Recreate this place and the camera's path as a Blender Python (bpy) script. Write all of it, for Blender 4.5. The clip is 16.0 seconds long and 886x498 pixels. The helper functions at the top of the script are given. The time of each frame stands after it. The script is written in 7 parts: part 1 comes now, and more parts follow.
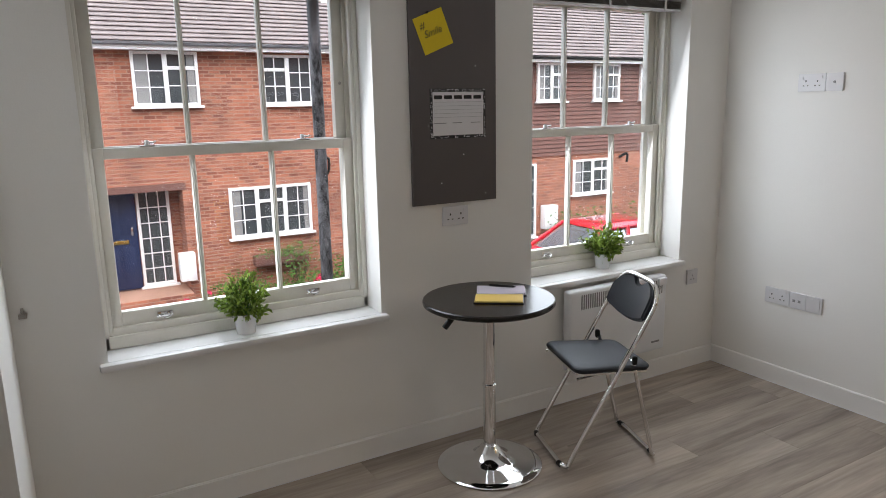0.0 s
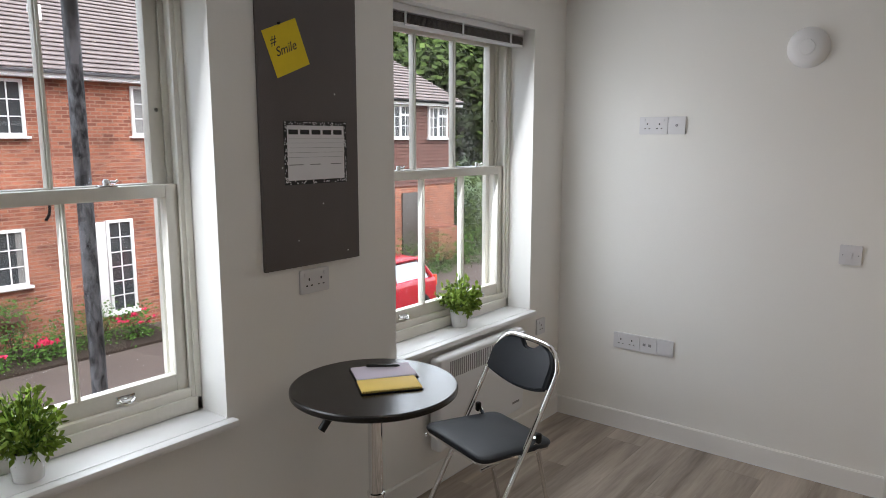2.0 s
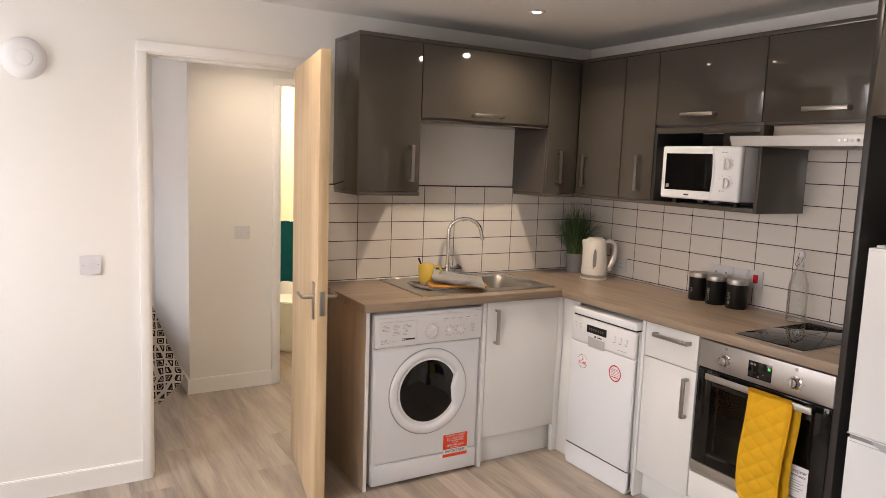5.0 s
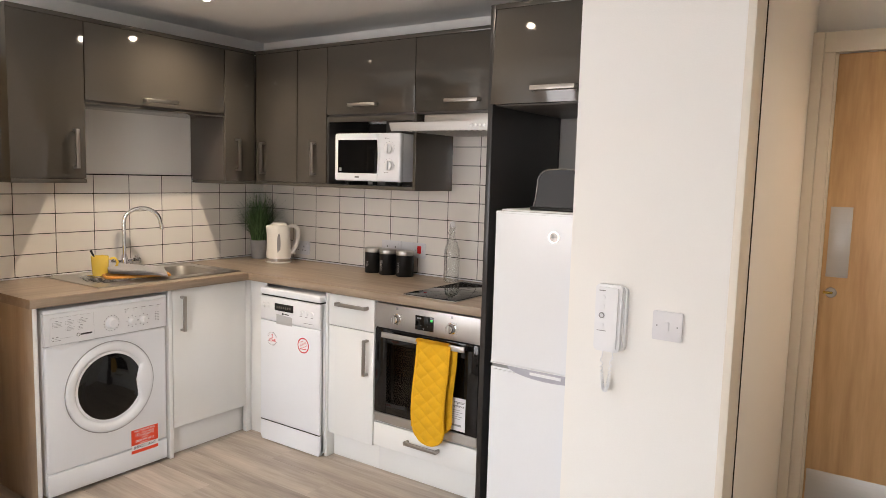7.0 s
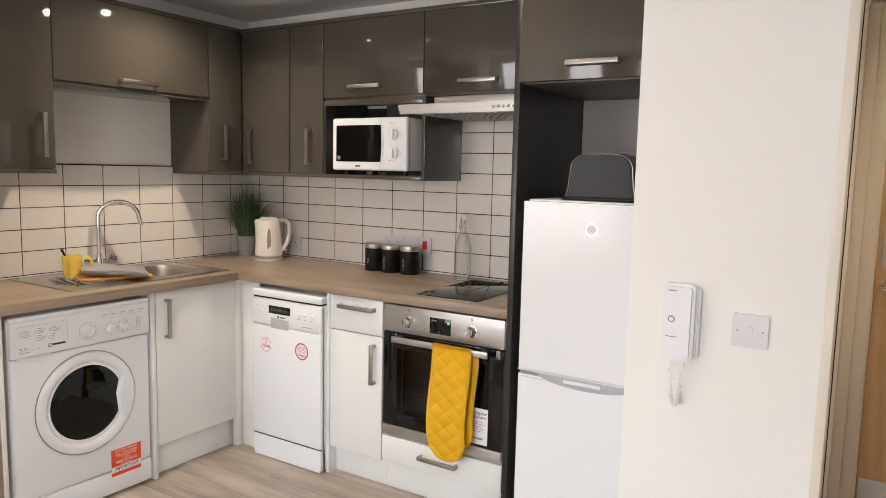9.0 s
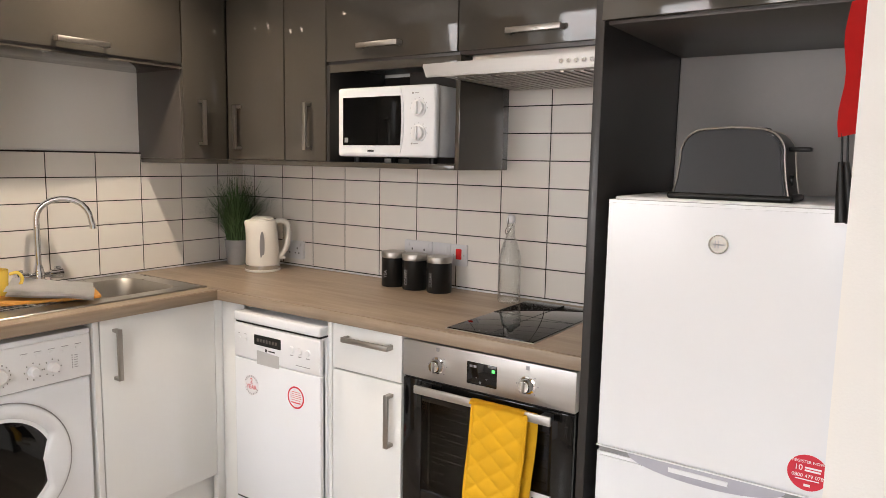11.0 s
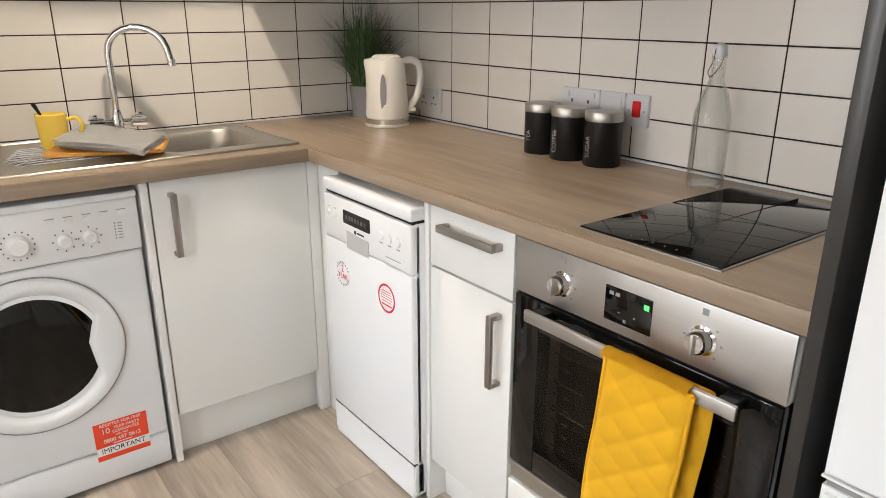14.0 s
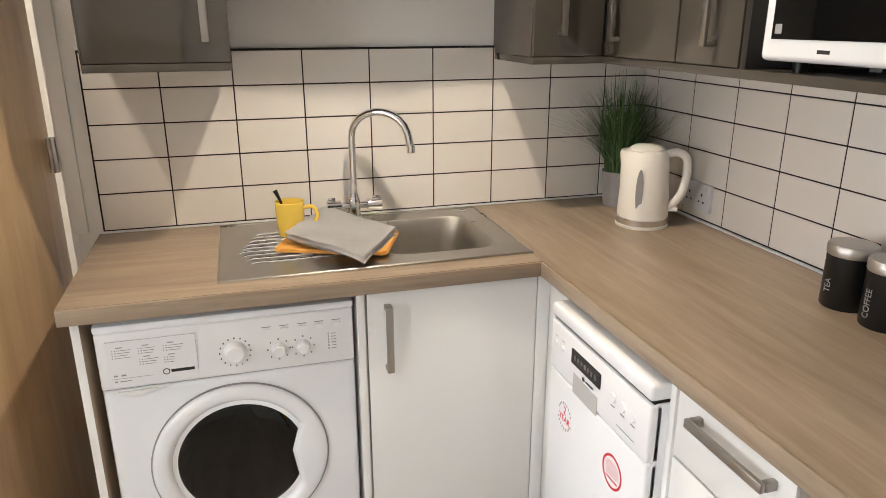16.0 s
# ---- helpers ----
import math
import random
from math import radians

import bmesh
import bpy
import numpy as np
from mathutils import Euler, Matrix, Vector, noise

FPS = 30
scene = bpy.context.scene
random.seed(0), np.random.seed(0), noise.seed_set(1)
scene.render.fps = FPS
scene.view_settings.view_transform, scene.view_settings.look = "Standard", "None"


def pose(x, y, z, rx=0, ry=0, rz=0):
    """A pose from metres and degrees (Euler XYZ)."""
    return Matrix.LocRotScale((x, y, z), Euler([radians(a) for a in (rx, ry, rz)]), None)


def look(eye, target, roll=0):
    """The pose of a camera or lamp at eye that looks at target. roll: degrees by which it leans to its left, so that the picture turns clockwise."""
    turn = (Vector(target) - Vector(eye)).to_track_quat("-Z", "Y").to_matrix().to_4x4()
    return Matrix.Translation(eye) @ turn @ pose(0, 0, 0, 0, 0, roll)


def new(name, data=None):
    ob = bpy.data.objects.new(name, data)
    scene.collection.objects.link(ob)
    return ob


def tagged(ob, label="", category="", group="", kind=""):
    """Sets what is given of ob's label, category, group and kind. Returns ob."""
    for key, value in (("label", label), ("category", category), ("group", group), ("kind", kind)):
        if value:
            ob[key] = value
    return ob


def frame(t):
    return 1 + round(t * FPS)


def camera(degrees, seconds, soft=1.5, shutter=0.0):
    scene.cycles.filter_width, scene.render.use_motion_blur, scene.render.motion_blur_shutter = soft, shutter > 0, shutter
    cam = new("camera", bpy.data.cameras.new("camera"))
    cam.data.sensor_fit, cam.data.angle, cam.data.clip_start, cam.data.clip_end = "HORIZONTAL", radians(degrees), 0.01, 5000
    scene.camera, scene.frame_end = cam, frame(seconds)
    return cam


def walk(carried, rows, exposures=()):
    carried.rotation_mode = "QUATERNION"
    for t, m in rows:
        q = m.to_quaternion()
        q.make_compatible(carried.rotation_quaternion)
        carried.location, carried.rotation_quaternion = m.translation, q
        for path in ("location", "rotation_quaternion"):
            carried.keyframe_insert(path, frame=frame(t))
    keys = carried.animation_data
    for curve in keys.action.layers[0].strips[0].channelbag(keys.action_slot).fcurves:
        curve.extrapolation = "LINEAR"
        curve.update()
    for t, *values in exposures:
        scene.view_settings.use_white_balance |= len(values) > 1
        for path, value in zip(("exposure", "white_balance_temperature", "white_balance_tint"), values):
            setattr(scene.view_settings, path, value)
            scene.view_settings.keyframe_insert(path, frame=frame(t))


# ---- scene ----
cam = camera(64.6, 16.0, soft=0.85)
PATH = [
    (0, (0.261, 0.054, 1.541), (1.244, 1.748, 1.135), -1.1),
    (0.5, (0.288, 0.224, 1.562), (1.288, 1.925, 1.236), -1.0),
    (1, (0.284, 0.443, 1.561), (1.397, 2.078, 1.26), -0.8),
    (1.5, (0.275, 0.655, 1.55), (1.573, 2.145, 1.239), -0.4),
    (2, (0.244, 0.839, 1.547), (1.791, 2.068, 1.235), 0.0),
    (2.5, (0.151, 1.003, 1.554), (1.932, 1.864, 1.254), 0.3),
    (3, (0.098, 1.075, 1.545), (2.014, 1.565, 1.248), 0.7),
    (3.5, (0.12, 1.215, 1.569), (2.095, 1.286, 1.264), 1.1),
    (4, (0.138, 1.307, 1.579), (2.096, 1.01, 1.298), 1.5),
    (4.5, (0.163, 1.404, 1.573), (2.039, 0.76, 1.311), 1.8),
    (5, (0.182, 1.522, 1.57), (1.895, 0.518, 1.321), 2.1),
    (5.2, (0.177, 1.553, 1.569), (1.822, 0.441, 1.324), 2.2),
    (7.3, (-0.003, 1.645, 1.453), (1.081, -0.022, 1.244), 1.5),
    (7.5, (0.007, 1.638, 1.44), (1.076, -0.039, 1.23), 1.5),
    (8, (0.071, 1.627, 1.433), (1.122, -0.061, 1.217), 1.5),
    (8.5, (0.195, 1.598, 1.432), (1.237, -0.095, 1.212), 1.3),
    (9, (0.341, 1.502, 1.442), (1.392, -0.185, 1.218), 1.3),
    (9.2, (0.398, 1.433, 1.442), (1.462, -0.246, 1.22), 1.4),
    (11.3, (0.864, 0.732, 1.413), (1.993, -0.897, 1.141), 1.2),
    (11.5, (0.878, 0.686, 1.36), (1.995, -0.944, 1.046), 1.7),
    (12, (0.872, 0.507, 1.319), (1.959, -1.091, 0.806), 1.1),
    (12.5, (0.859, 0.357, 1.304), (1.976, -1.195, 0.717), 1.0),
    (13, (0.91, 0.263, 1.293), (2.133, -1.194, 0.676), 0.9),
    (13.5, (1.016, 0.11, 1.3), (2.373, -1.21, 0.655), 0.2),
    (14, (1.142, 0.03, 1.299), (2.651, -1.114, 0.656), 0.1),
    (14.5, (1.232, -0.029, 1.305), (2.882, -0.965, 0.669), -0.1),
    (15, (1.309, -0.074, 1.349), (3.061, -0.798, 0.715), -0.1),
    (15.5, (1.371, -0.127, 1.433), (3.177, -0.702, 0.793), 0.0),
    (16, (1.461, -0.177, 1.509), (3.287, -0.708, 0.888), -0.1),
]
# exposure (seconds, stops, kelvin, tint) along the walk; sky, sun, downlight and added window lamp levels
EXPOSURES = [(0.0, -0.66, 6450, 12), (1.4, -0.70, 6450, 12), (2.0, -0.74, 6500, 12), (2.5, -0.48, 6850, 16), (3.0, -0.12, 7050, 23), (3.5, -0.11, 7150, 21), (4.0, 0.07, 7150, 20), (5.0, 0.52, 7150, 19), (7.5, 0.76, 6800, 14), (9.0, 0.76, 6800, 14), (11.5, 0.84, 6800, 14), (12.5, 0.66, 6750, 12), (13.5, 0.78, 6600, 10), (14.2, 0.98, 6550, 10), (16.0, 1.0, 6600, 11)]
SKY, SUN, LAMP, LAMPGLOW, DAYLIGHT = 0.80, 1.0, 36.0, 14.0, 17.0


walk(cam, [(t, look(eye, target, roll)) for t, eye, target, roll in PATH],
     EXPOSURES)

# ---- world, sun, lamps ----
world = bpy.data.worlds.new("overcast_sky")
scene.world = world
world.use_nodes = True
wn = world.node_tree
sky = wn.nodes.new("ShaderNodeTexSky")
sky.sky_type, sky.sun_disc, sky.sun_elevation, sky.sun_rotation = "NISHITA", False, radians(48), radians(200)
sky.air_density, sky.dust_density = 1.0, 4.0
soft_sky = wn.nodes.new("ShaderNodeMix")
soft_sky.data_type = "RGBA"
soft_sky.inputs[0].default_value = 0.55
soft_sky.inputs[7].default_value = (8.2, 8.8, 9.6, 1)
wn.links.new(sky.outputs[0], soft_sky.inputs[6])
wn.links.new(soft_sky.outputs[2], wn.nodes["Background"].inputs[0])
wn.nodes["Background"].inputs[1].default_value = SKY
sun = new("sun", bpy.data.lights.new("sun", "SUN"))
sun.data.energy, sun.data.angle, sun.data.color = SUN, radians(20), (1.0, 0.96, 0.9)
sun.matrix_world = look((0, -8, 20), (3, 8, 0))
SPOTS = [(2.99, -0.6, 1.0), (2.97, 0.52, 0.38), (1.6, -0.6, 0.16), (1.64, 0.52, 0.50), (2.93, 1.82, 0.07), (1.62, 1.82, 0.10)]   # place and share of full power
CEIL = 2.30


# ---- materials ----
def mat(name, col, rough=0.5, metal=0.0, vary=0.06, scale=6.0, bump=0.0, fine=60.0, stretch=(1, 1, 1), coat=0.0, rnd=0.0, trans=0.0, emit=None, spec=0.5, rvary=0.08, contrast=1.0):
    m = bpy.data.materials.new(name)
    m.use_nodes = True
    nt = m.node_tree
    N, L = nt.nodes, nt.links
    b = N["Principled BSDF"]
    b.inputs["Roughness"].default_value, b.inputs["Metallic"].default_value = rough, metal
    b.inputs["Specular IOR Level"].default_value = spec
    b.inputs["Coat Weight"].default_value, b.inputs["Coat Roughness"].default_value = coat, 0.04
    b.inputs["Transmission Weight"].default_value = trans
    if emit:
        b.inputs["Emission Color"].default_value, b.inputs["Emission Strength"].default_value = (*col, 1), emit
    tc, mp = N.new("ShaderNodeTexCoord"), N.new("ShaderNodeMapping")
    mp.inputs["Scale"].default_value = stretch
    L.new(tc.outputs["Object"], mp.inputs[0])
    big, small = N.new("ShaderNodeTexNoise"), N.new("ShaderNodeTexNoise")
    big.inputs["Scale"].default_value, small.inputs["Scale"].default_value = scale, fine
    big.inputs["Detail"].default_value, small.inputs["Detail"].default_value = 4, 6
    L.new(mp.outputs[0], big.inputs["Vector"])
    L.new(mp.outputs[0], small.inputs["Vector"])
    add = N.new("ShaderNodeMath")
    add.operation = "ADD"
    L.new(big.outputs[0], add.inputs[0])
    half = N.new("ShaderNodeMath")
    half.operation, half.inputs[1].default_value = "MULTIPLY", 0.5
    L.new(small.outputs[0], half.inputs[0])
    L.new(half.outputs[0], add.inputs[1])
    val = add
    if rnd:
        oi, sh = N.new("ShaderNodeObjectInfo"), N.new("ShaderNodeMath")
        sh.operation, sh.inputs[1].default_value = "MULTIPLY_ADD", rnd
        L.new(oi.outputs["Random"], sh.inputs[0])
        L.new(add.outputs[0], sh.inputs[2])
        val = sh
    ramp = N.new("ShaderNodeMapRange")
    mid = 0.75 + rnd / 2
    ramp.inputs[1].default_value, ramp.inputs[2].default_value = mid - 0.4 / contrast - rnd / 2, mid + 0.4 / contrast + rnd / 2
    ramp.inputs[3].default_value, ramp.inputs[4].default_value = 1 - vary, 1 + vary
    L.new(val.outputs[0], ramp.inputs[0])
    mul = N.new("ShaderNodeVectorMath")
    mul.operation = "SCALE"
    mul.inputs[0].default_value = col
    L.new(ramp.outputs[0], mul.inputs["Scale"])
    L.new(mul.outputs[0], b.inputs["Base Color"])
    rr = N.new("ShaderNodeMapRange")
    rr.inputs[3].default_value, rr.inputs[4].default_value = max(rough - rvary * rough, 0), min(rough + rvary * rough, 1)
    L.new(big.outputs[0], rr.inputs[0])
    L.new(rr.outputs[0], b.inputs["Roughness"])
    if bump:
        bp = N.new("ShaderNodeBump")
        bp.inputs["Strength"].default_value, bp.inputs["Distance"].default_value = 1.0, bump
        L.new(small.outputs[0], bp.inputs["Height"])
        L.new(bp.outputs[0], b.inputs["Normal"])
    return m


def wood_mat(name, dark, light, axis=0, rough=0.45, rings=9.0, rnd=1.0, bump=0.0004):
    """Long grain along one axis, with figure at two scales and a tone of its own for each piece."""
    m = bpy.data.materials.new(name)
    m.use_nodes = True
    N, L = m.node_tree.nodes, m.node_tree.links
    b = N["Principled BSDF"]
    tc, mp, oi = N.new("ShaderNodeTexCoord"), N.new("ShaderNodeMapping"), N.new("ShaderNodeObjectInfo")
    s = [rings, rings, rings]
    s[axis] = rings * 0.09
    mp.inputs["Scale"].default_value = s
    off = N.new("ShaderNodeVectorMath")
    off.operation = "SCALE"
    off.inputs[0].default_value = (7, 13, 29)
    L.new(oi.outputs["Random"], off.inputs["Scale"])
    L.new(off.outputs[0], mp.inputs["Location"])
    L.new(tc.outputs["Object"], mp.inputs[0])
    n1, n2 = N.new("ShaderNodeTexNoise"), N.new("ShaderNodeTexNoise")
    n1.inputs["Scale"].default_value, n1.inputs["Detail"].default_value, n1.inputs["Distortion"].default_value = 1.6, 5, 0.9
    n2.inputs["Scale"].default_value, n2.inputs["Detail"].default_value = 14, 6
    L.new(mp.outputs[0], n1.inputs["Vector"])
    L.new(mp.outputs[0], n2.inputs["Vector"])
    mx = N.new("ShaderNodeMath")
    mx.operation, mx.inputs[1].default_value = "MULTIPLY_ADD", 0.35
    L.new(n2.outputs[0], mx.inputs[0])
    L.new(n1.outputs[0], mx.inputs[2])
    m2 = N.new("ShaderNodeMath")
    m2.operation, m2.inputs[1].default_value = "MULTIPLY_ADD", 0.16 * rnd
    L.new(oi.outputs["Random"], m2.inputs[0])
    L.new(mx.outputs[0], m2.inputs[2])
    cr = N.new("ShaderNodeValToRGB")
    cr.color_ramp.elements[0].position, cr.color_ramp.elements[1].position = 0.42, 1.02
    cr.color_ramp.elements[0].color, cr.color_ramp.elements[1].color = (*dark, 1), (*light, 1)
    L.new(m2.outputs[0], cr.inputs[0])
    L.new(cr.outputs[0], b.inputs["Base Color"])
    b.inputs["Roughness"].default_value = rough
    bp = N.new("ShaderNodeBump")
    bp.inputs["Distance"].default_value = bump
    L.new(n2.outputs[0], bp.inputs["Height"])
    L.new(bp.outputs[0], b.inputs["Normal"])
    return m


def brick_mat(name, c1, c2, mortar, w=0.225, hgt=0.075):
    m = bpy.data.materials.new(name)
    m.use_nodes = True
    N, L = m.node_tree.nodes, m.node_tree.links
    b = N["Principled BSDF"]
    b.inputs["Roughness"].default_value = 0.85
    tc, sp, cb = N.new("ShaderNodeTexCoord"), N.new("ShaderNodeSeparateXYZ"), N.new("ShaderNodeCombineXYZ")
    L.new(tc.outputs["Object"], sp.inputs[0])
    ax = N.new("ShaderNodeMath")
    ax.operation = "ADD"
    L.new(sp.outputs[0], ax.inputs[0])
    L.new(sp.outputs[1], ax.inputs[1])
    L.new(ax.outputs[0], cb.inputs[0])
    L.new(sp.outputs[2], cb.inputs[1])
    br = N.new("ShaderNodeTexBrick")
    br.inputs["Scale"].default_value, br.inputs["Mortar Size"].default_value = 1.0, 0.011
    br.inputs["Brick Width"].default_value, br.inputs["Row Height"].default_value, br.inputs["Bias"].default_value = w, hgt, -0.15
    br.inputs["Color1"].default_value, br.inputs["Color2"].default_value, br.inputs["Mortar"].default_value = (*c1, 1), (*c2, 1), (*mortar, 1)
    L.new(cb.outputs[0], br.inputs["Vector"])
    no = N.new("ShaderNodeTexNoise")
    no.inputs["Scale"].default_value, no.inputs["Detail"].default_value = 1.1, 8
    L.new(tc.outputs["Object"], no.inputs["Vector"])
    mr = N.new("ShaderNodeMapRange")
    mr.inputs[1].default_value, mr.inputs[2].default_value, mr.inputs[3].default_value, mr.inputs[4].default_value = 0.3, 0.7, 0.72, 1.25
    L.new(no.outputs[0], mr.inputs[0])
    mul = N.new("ShaderNodeVectorMath")
    mul.operation = "SCALE"
    L.new(br.outputs["Color"], mul.inputs[0])
    L.new(mr.outputs[0], mul.inputs["Scale"])
    L.new(mul.outputs[0], b.inputs["Base Color"])
    bp = N.new("ShaderNodeBump")
    bp.inputs["Distance"].default_value = -0.006
    L.new(br.outputs["Fac"], bp.inputs["Height"])
    L.new(bp.outputs[0], b.inputs["Normal"])
    return m


def leaf_mat(name, col, vary=0.5):
    m = bpy.data.materials.new(name)
    m.use_nodes = True
    N, L = m.node_tree.nodes, m.node_tree.links
    b = N["Principled BSDF"]
    b.inputs["Roughness"].default_value = 0.75
    b.inputs["Specular IOR Level"].default_value = 0.25
    b.inputs["Subsurface Weight"].default_value = 0.0
    ge, mr, mul = N.new("ShaderNodeNewGeometry"), N.new("ShaderNodeMapRange"), N.new("ShaderNodeVectorMath")
    mr.inputs[3].default_value, mr.inputs[4].default_value = 1 - vary, 1 + vary
    L.new(ge.outputs["Random Per Island"], mr.inputs[0])
    mul.operation = "SCALE"
    mul.inputs[0].default_value = col
    L.new(mr.outputs[0], mul.inputs["Scale"])
    L.new(mul.outputs[0], b.inputs["Base Color"])
    return m


M_WALL = mat("white_emulsion", (0.85, 0.838, 0.81), 0.75, vary=0.025, scale=1.2, bump=0.0004, fine=220)
M_CEIL = mat("ceiling_paint", (0.88, 0.87, 0.855), 0.85, vary=0.02, scale=1.0, bump=0.0003, fine=150)
M_TRIM = mat("satin_white_trim", (0.87, 0.86, 0.84), 0.4, vary=0.025, scale=3, bump=0.0002, fine=90)
M_SASH = mat("cream_sash_paint", (0.74, 0.71, 0.64), 0.42, vary=0.05, scale=5, bump=0.0003, fine=80)
M_SILL = mat("white_gloss_sill", (0.83, 0.83, 0.83), 0.3, vary=0.02, scale=4)
M_FLOOR = wood_mat("grey_oak_laminate", (0.150, 0.121, 0.098), (0.480, 0.412, 0.350), 0, 0.33, 5.5)
M_TOP = wood_mat("oak_worktop_laminate", (0.205, 0.150, 0.105), (0.400, 0.316, 0.235), 1, 0.38, 10.0, 0.4)
M_TOPX = wood_mat("oak_worktop_laminate_long", (0.205, 0.150, 0.105), (0.400, 0.316, 0.235), 0, 0.38, 10.0, 0.4)
M_BIRCH = wood_mat("pale_maple_veneer", (0.50, 0.335, 0.18), (0.75, 0.565, 0.355), 2, 0.42, 7.0, 0.3)
M_OAKDOOR = wood_mat("honey_oak_veneer", (0.44, 0.26, 0.12), (0.70, 0.47, 0.25), 2, 0.4, 6.0, 0.3)
M_ENDP = wood_mat("oak_end_panel", (0.40, 0.30, 0.21), (0.58, 0.46, 0.34), 2, 0.45, 8.0, 0.2)
M_GLOSSGREY = mat("grey_gloss_lacquer", (0.074, 0.066, 0.055), 0.07, vary=0.05, scale=2, spec=0.55)
M_GREYMATT = mat("grey_carcass", (0.088, 0.076, 0.068), 0.35, vary=0.06, scale=5)
M_ALCOVE = mat("mid_grey_panel", (0.44, 0.425, 0.41), 0.6, vary=0.05)
M_DARKP = mat("charcoal_end_panel", (0.028, 0.026, 0.025), 0.3, vary=0.08, scale=4)
M_WHITEU = mat("white_gloss_door", (0.82, 0.83, 0.82), 0.22, vary=0.015, scale=3, coat=0.3)
M_APPL = mat("white_enamel", (0.81, 0.835, 0.87), 0.25, vary=0.012, scale=4, coat=0.25)
M_APPLP = mat("white_plastic", (0.80, 0.81, 0.83), 0.4, vary=0.015, scale=8)
M_CREAMP = mat("ivory_plastic", (0.80, 0.78, 0.73), 0.3, vary=0.015, scale=8)
M_TILE = mat("glazed_white_tile", (0.81, 0.775, 0.73), 0.14, vary=0.02, scale=7, rnd=0.3, bump=0.0003, fine=14, coat=0.3)
M_GROUT = mat("dark_grout", (0.020, 0.015, 0.012), 0.9, vary=0.2, scale=30)
M_STEEL = mat("brushed_steel", (0.52, 0.505, 0.485), 0.42, 1.0, vary=0.07, scale=6, fine=160, stretch=(0.04, 1, 1), bump=0.0001)
M_SINK = mat("sink_steel", (0.45, 0.435, 0.41), 0.28, 1.0, vary=0.10, scale=9, fine=130, bump=0.0001)
M_BOWL = mat("satin_bowl_steel", (0.46, 0.44, 0.405), 0.40, 1.0, vary=0.10, scale=9, fine=130, bump=0.0001)
M_PLATE = mat("white_moulded_plate", (0.70, 0.695, 0.715), 0.35, vary=0.02, scale=8)
M_RECESS = mat("pale_grey_recess", (0.46, 0.46, 0.46), 0.4, vary=0.03)
M_NICKEL = mat("satin_nickel_handle", (0.40, 0.375, 0.345), 0.36, 1.0, vary=0.05, scale=20)
M_CHROME = mat("polished_chrome", (0.80, 0.80, 0.81), 0.06, 1.0, vary=0.02)
M_BLACKG = mat("black_glass", (0.005, 0.005, 0.005), 0.03, vary=0.05, spec=0.4)
M_DOORG = mat("smoked_door_glass", (0.004, 0.004, 0.004), 0.05, vary=0.05, spec=0.35)
M_BLACKP = mat("black_plastic", (0.008, 0.008, 0.008), 0.34, vary=0.1, scale=20, spec=0.3)
M_VOID = mat("shadow_gap_black", (0.012, 0.011, 0.010), 0.8, vary=0.1)
M_TABLE = wood_mat("black_ash_table", (0.006, 0.005, 0.005), (0.016, 0.013, 0.012), 0, 0.22, 20, 0.2)
M_PAD = mat("navy_grey_vinyl", (0.024, 0.029, 0.038), 0.5, spec=0.35, vary=0.12, scale=9, bump=0.0006, fine=160)
M_BOARD = mat("grey_felt_board", (0.135, 0.120, 0.118), 0.95, vary=0.08, scale=4, bump=0.0012, fine=300)
M_YELLOW = mat("yellow_card", (0.80, 0.60, 0.02), 0.7, vary=0.06, scale=12)
M_YPAGE = mat("yellow_page", (0.86, 0.62, 0.16), 0.7, vary=0.05, scale=12)
M_PAPER = mat("white_paper", (0.80, 0.79, 0.82), 0.8, vary=0.03, scale=12)
M_LILAC = mat("pale_lilac_paper", (0.70, 0.64, 0.76), 0.8, vary=0.03, scale=12)
M_INK = mat("black_ink", (0.02, 0.02, 0.022), 0.6, vary=0.1)
M_GREYINK = mat("grey_print", (0.28, 0.28, 0.29), 0.6, vary=0.1)
M_MUSTARD = mat("mustard_quilted_cotton", (0.74, 0.40, 0.008), 0.85, vary=0.10, scale=25, bump=0.0012, fine=500)
M_MUG = mat("yellow_glaze", (0.82, 0.58, 0.095), 0.15, vary=0.04, scale=10, coat=0.4)
M_MUGIN = mat("cream_glaze", (0.80, 0.74, 0.62), 0.2, vary=0.03)
M_CORK = mat("orange_board", (0.62, 0.30, 0.06), 0.7, vary=0.1, scale=30)
M_TEATOWEL = mat("grey_tea_towel", (0.66, 0.66, 0.665), 0.9, vary=0.06, scale=30, bump=0.0012, fine=700)
M_TEAL = mat("teal_towel", (0.0, 0.17, 0.20), 0.95, vary=0.15, scale=20, bump=0.003, fine=300)
M_RED = mat("red_sticker", (0.86, 0.075, 0.022), 0.5, vary=0.04)
M_CRIMSON = mat("crimson_sticker", (0.62, 0.02, 0.045), 0.5, vary=0.04)
M_REDCLOTH = mat("red_cloth", (0.72, 0.012, 0.012), 0.75, vary=0.08, scale=20)
M_POT = mat("white_ceramic_pot", (0.80, 0.80, 0.80), 0.25, vary=0.02, scale=10)
M_POTG = mat("grey_concrete_pot", (0.30, 0.30, 0.31), 0.8, vary=0.1, scale=30, bump=0.0008, fine=200)
M_SOIL = mat("dark_soil", (0.03, 0.02, 0.013), 0.95, vary=0.3, scale=50)
M_BOX = leaf_mat("boxwood_leaf", (0.21, 0.31, 0.045))
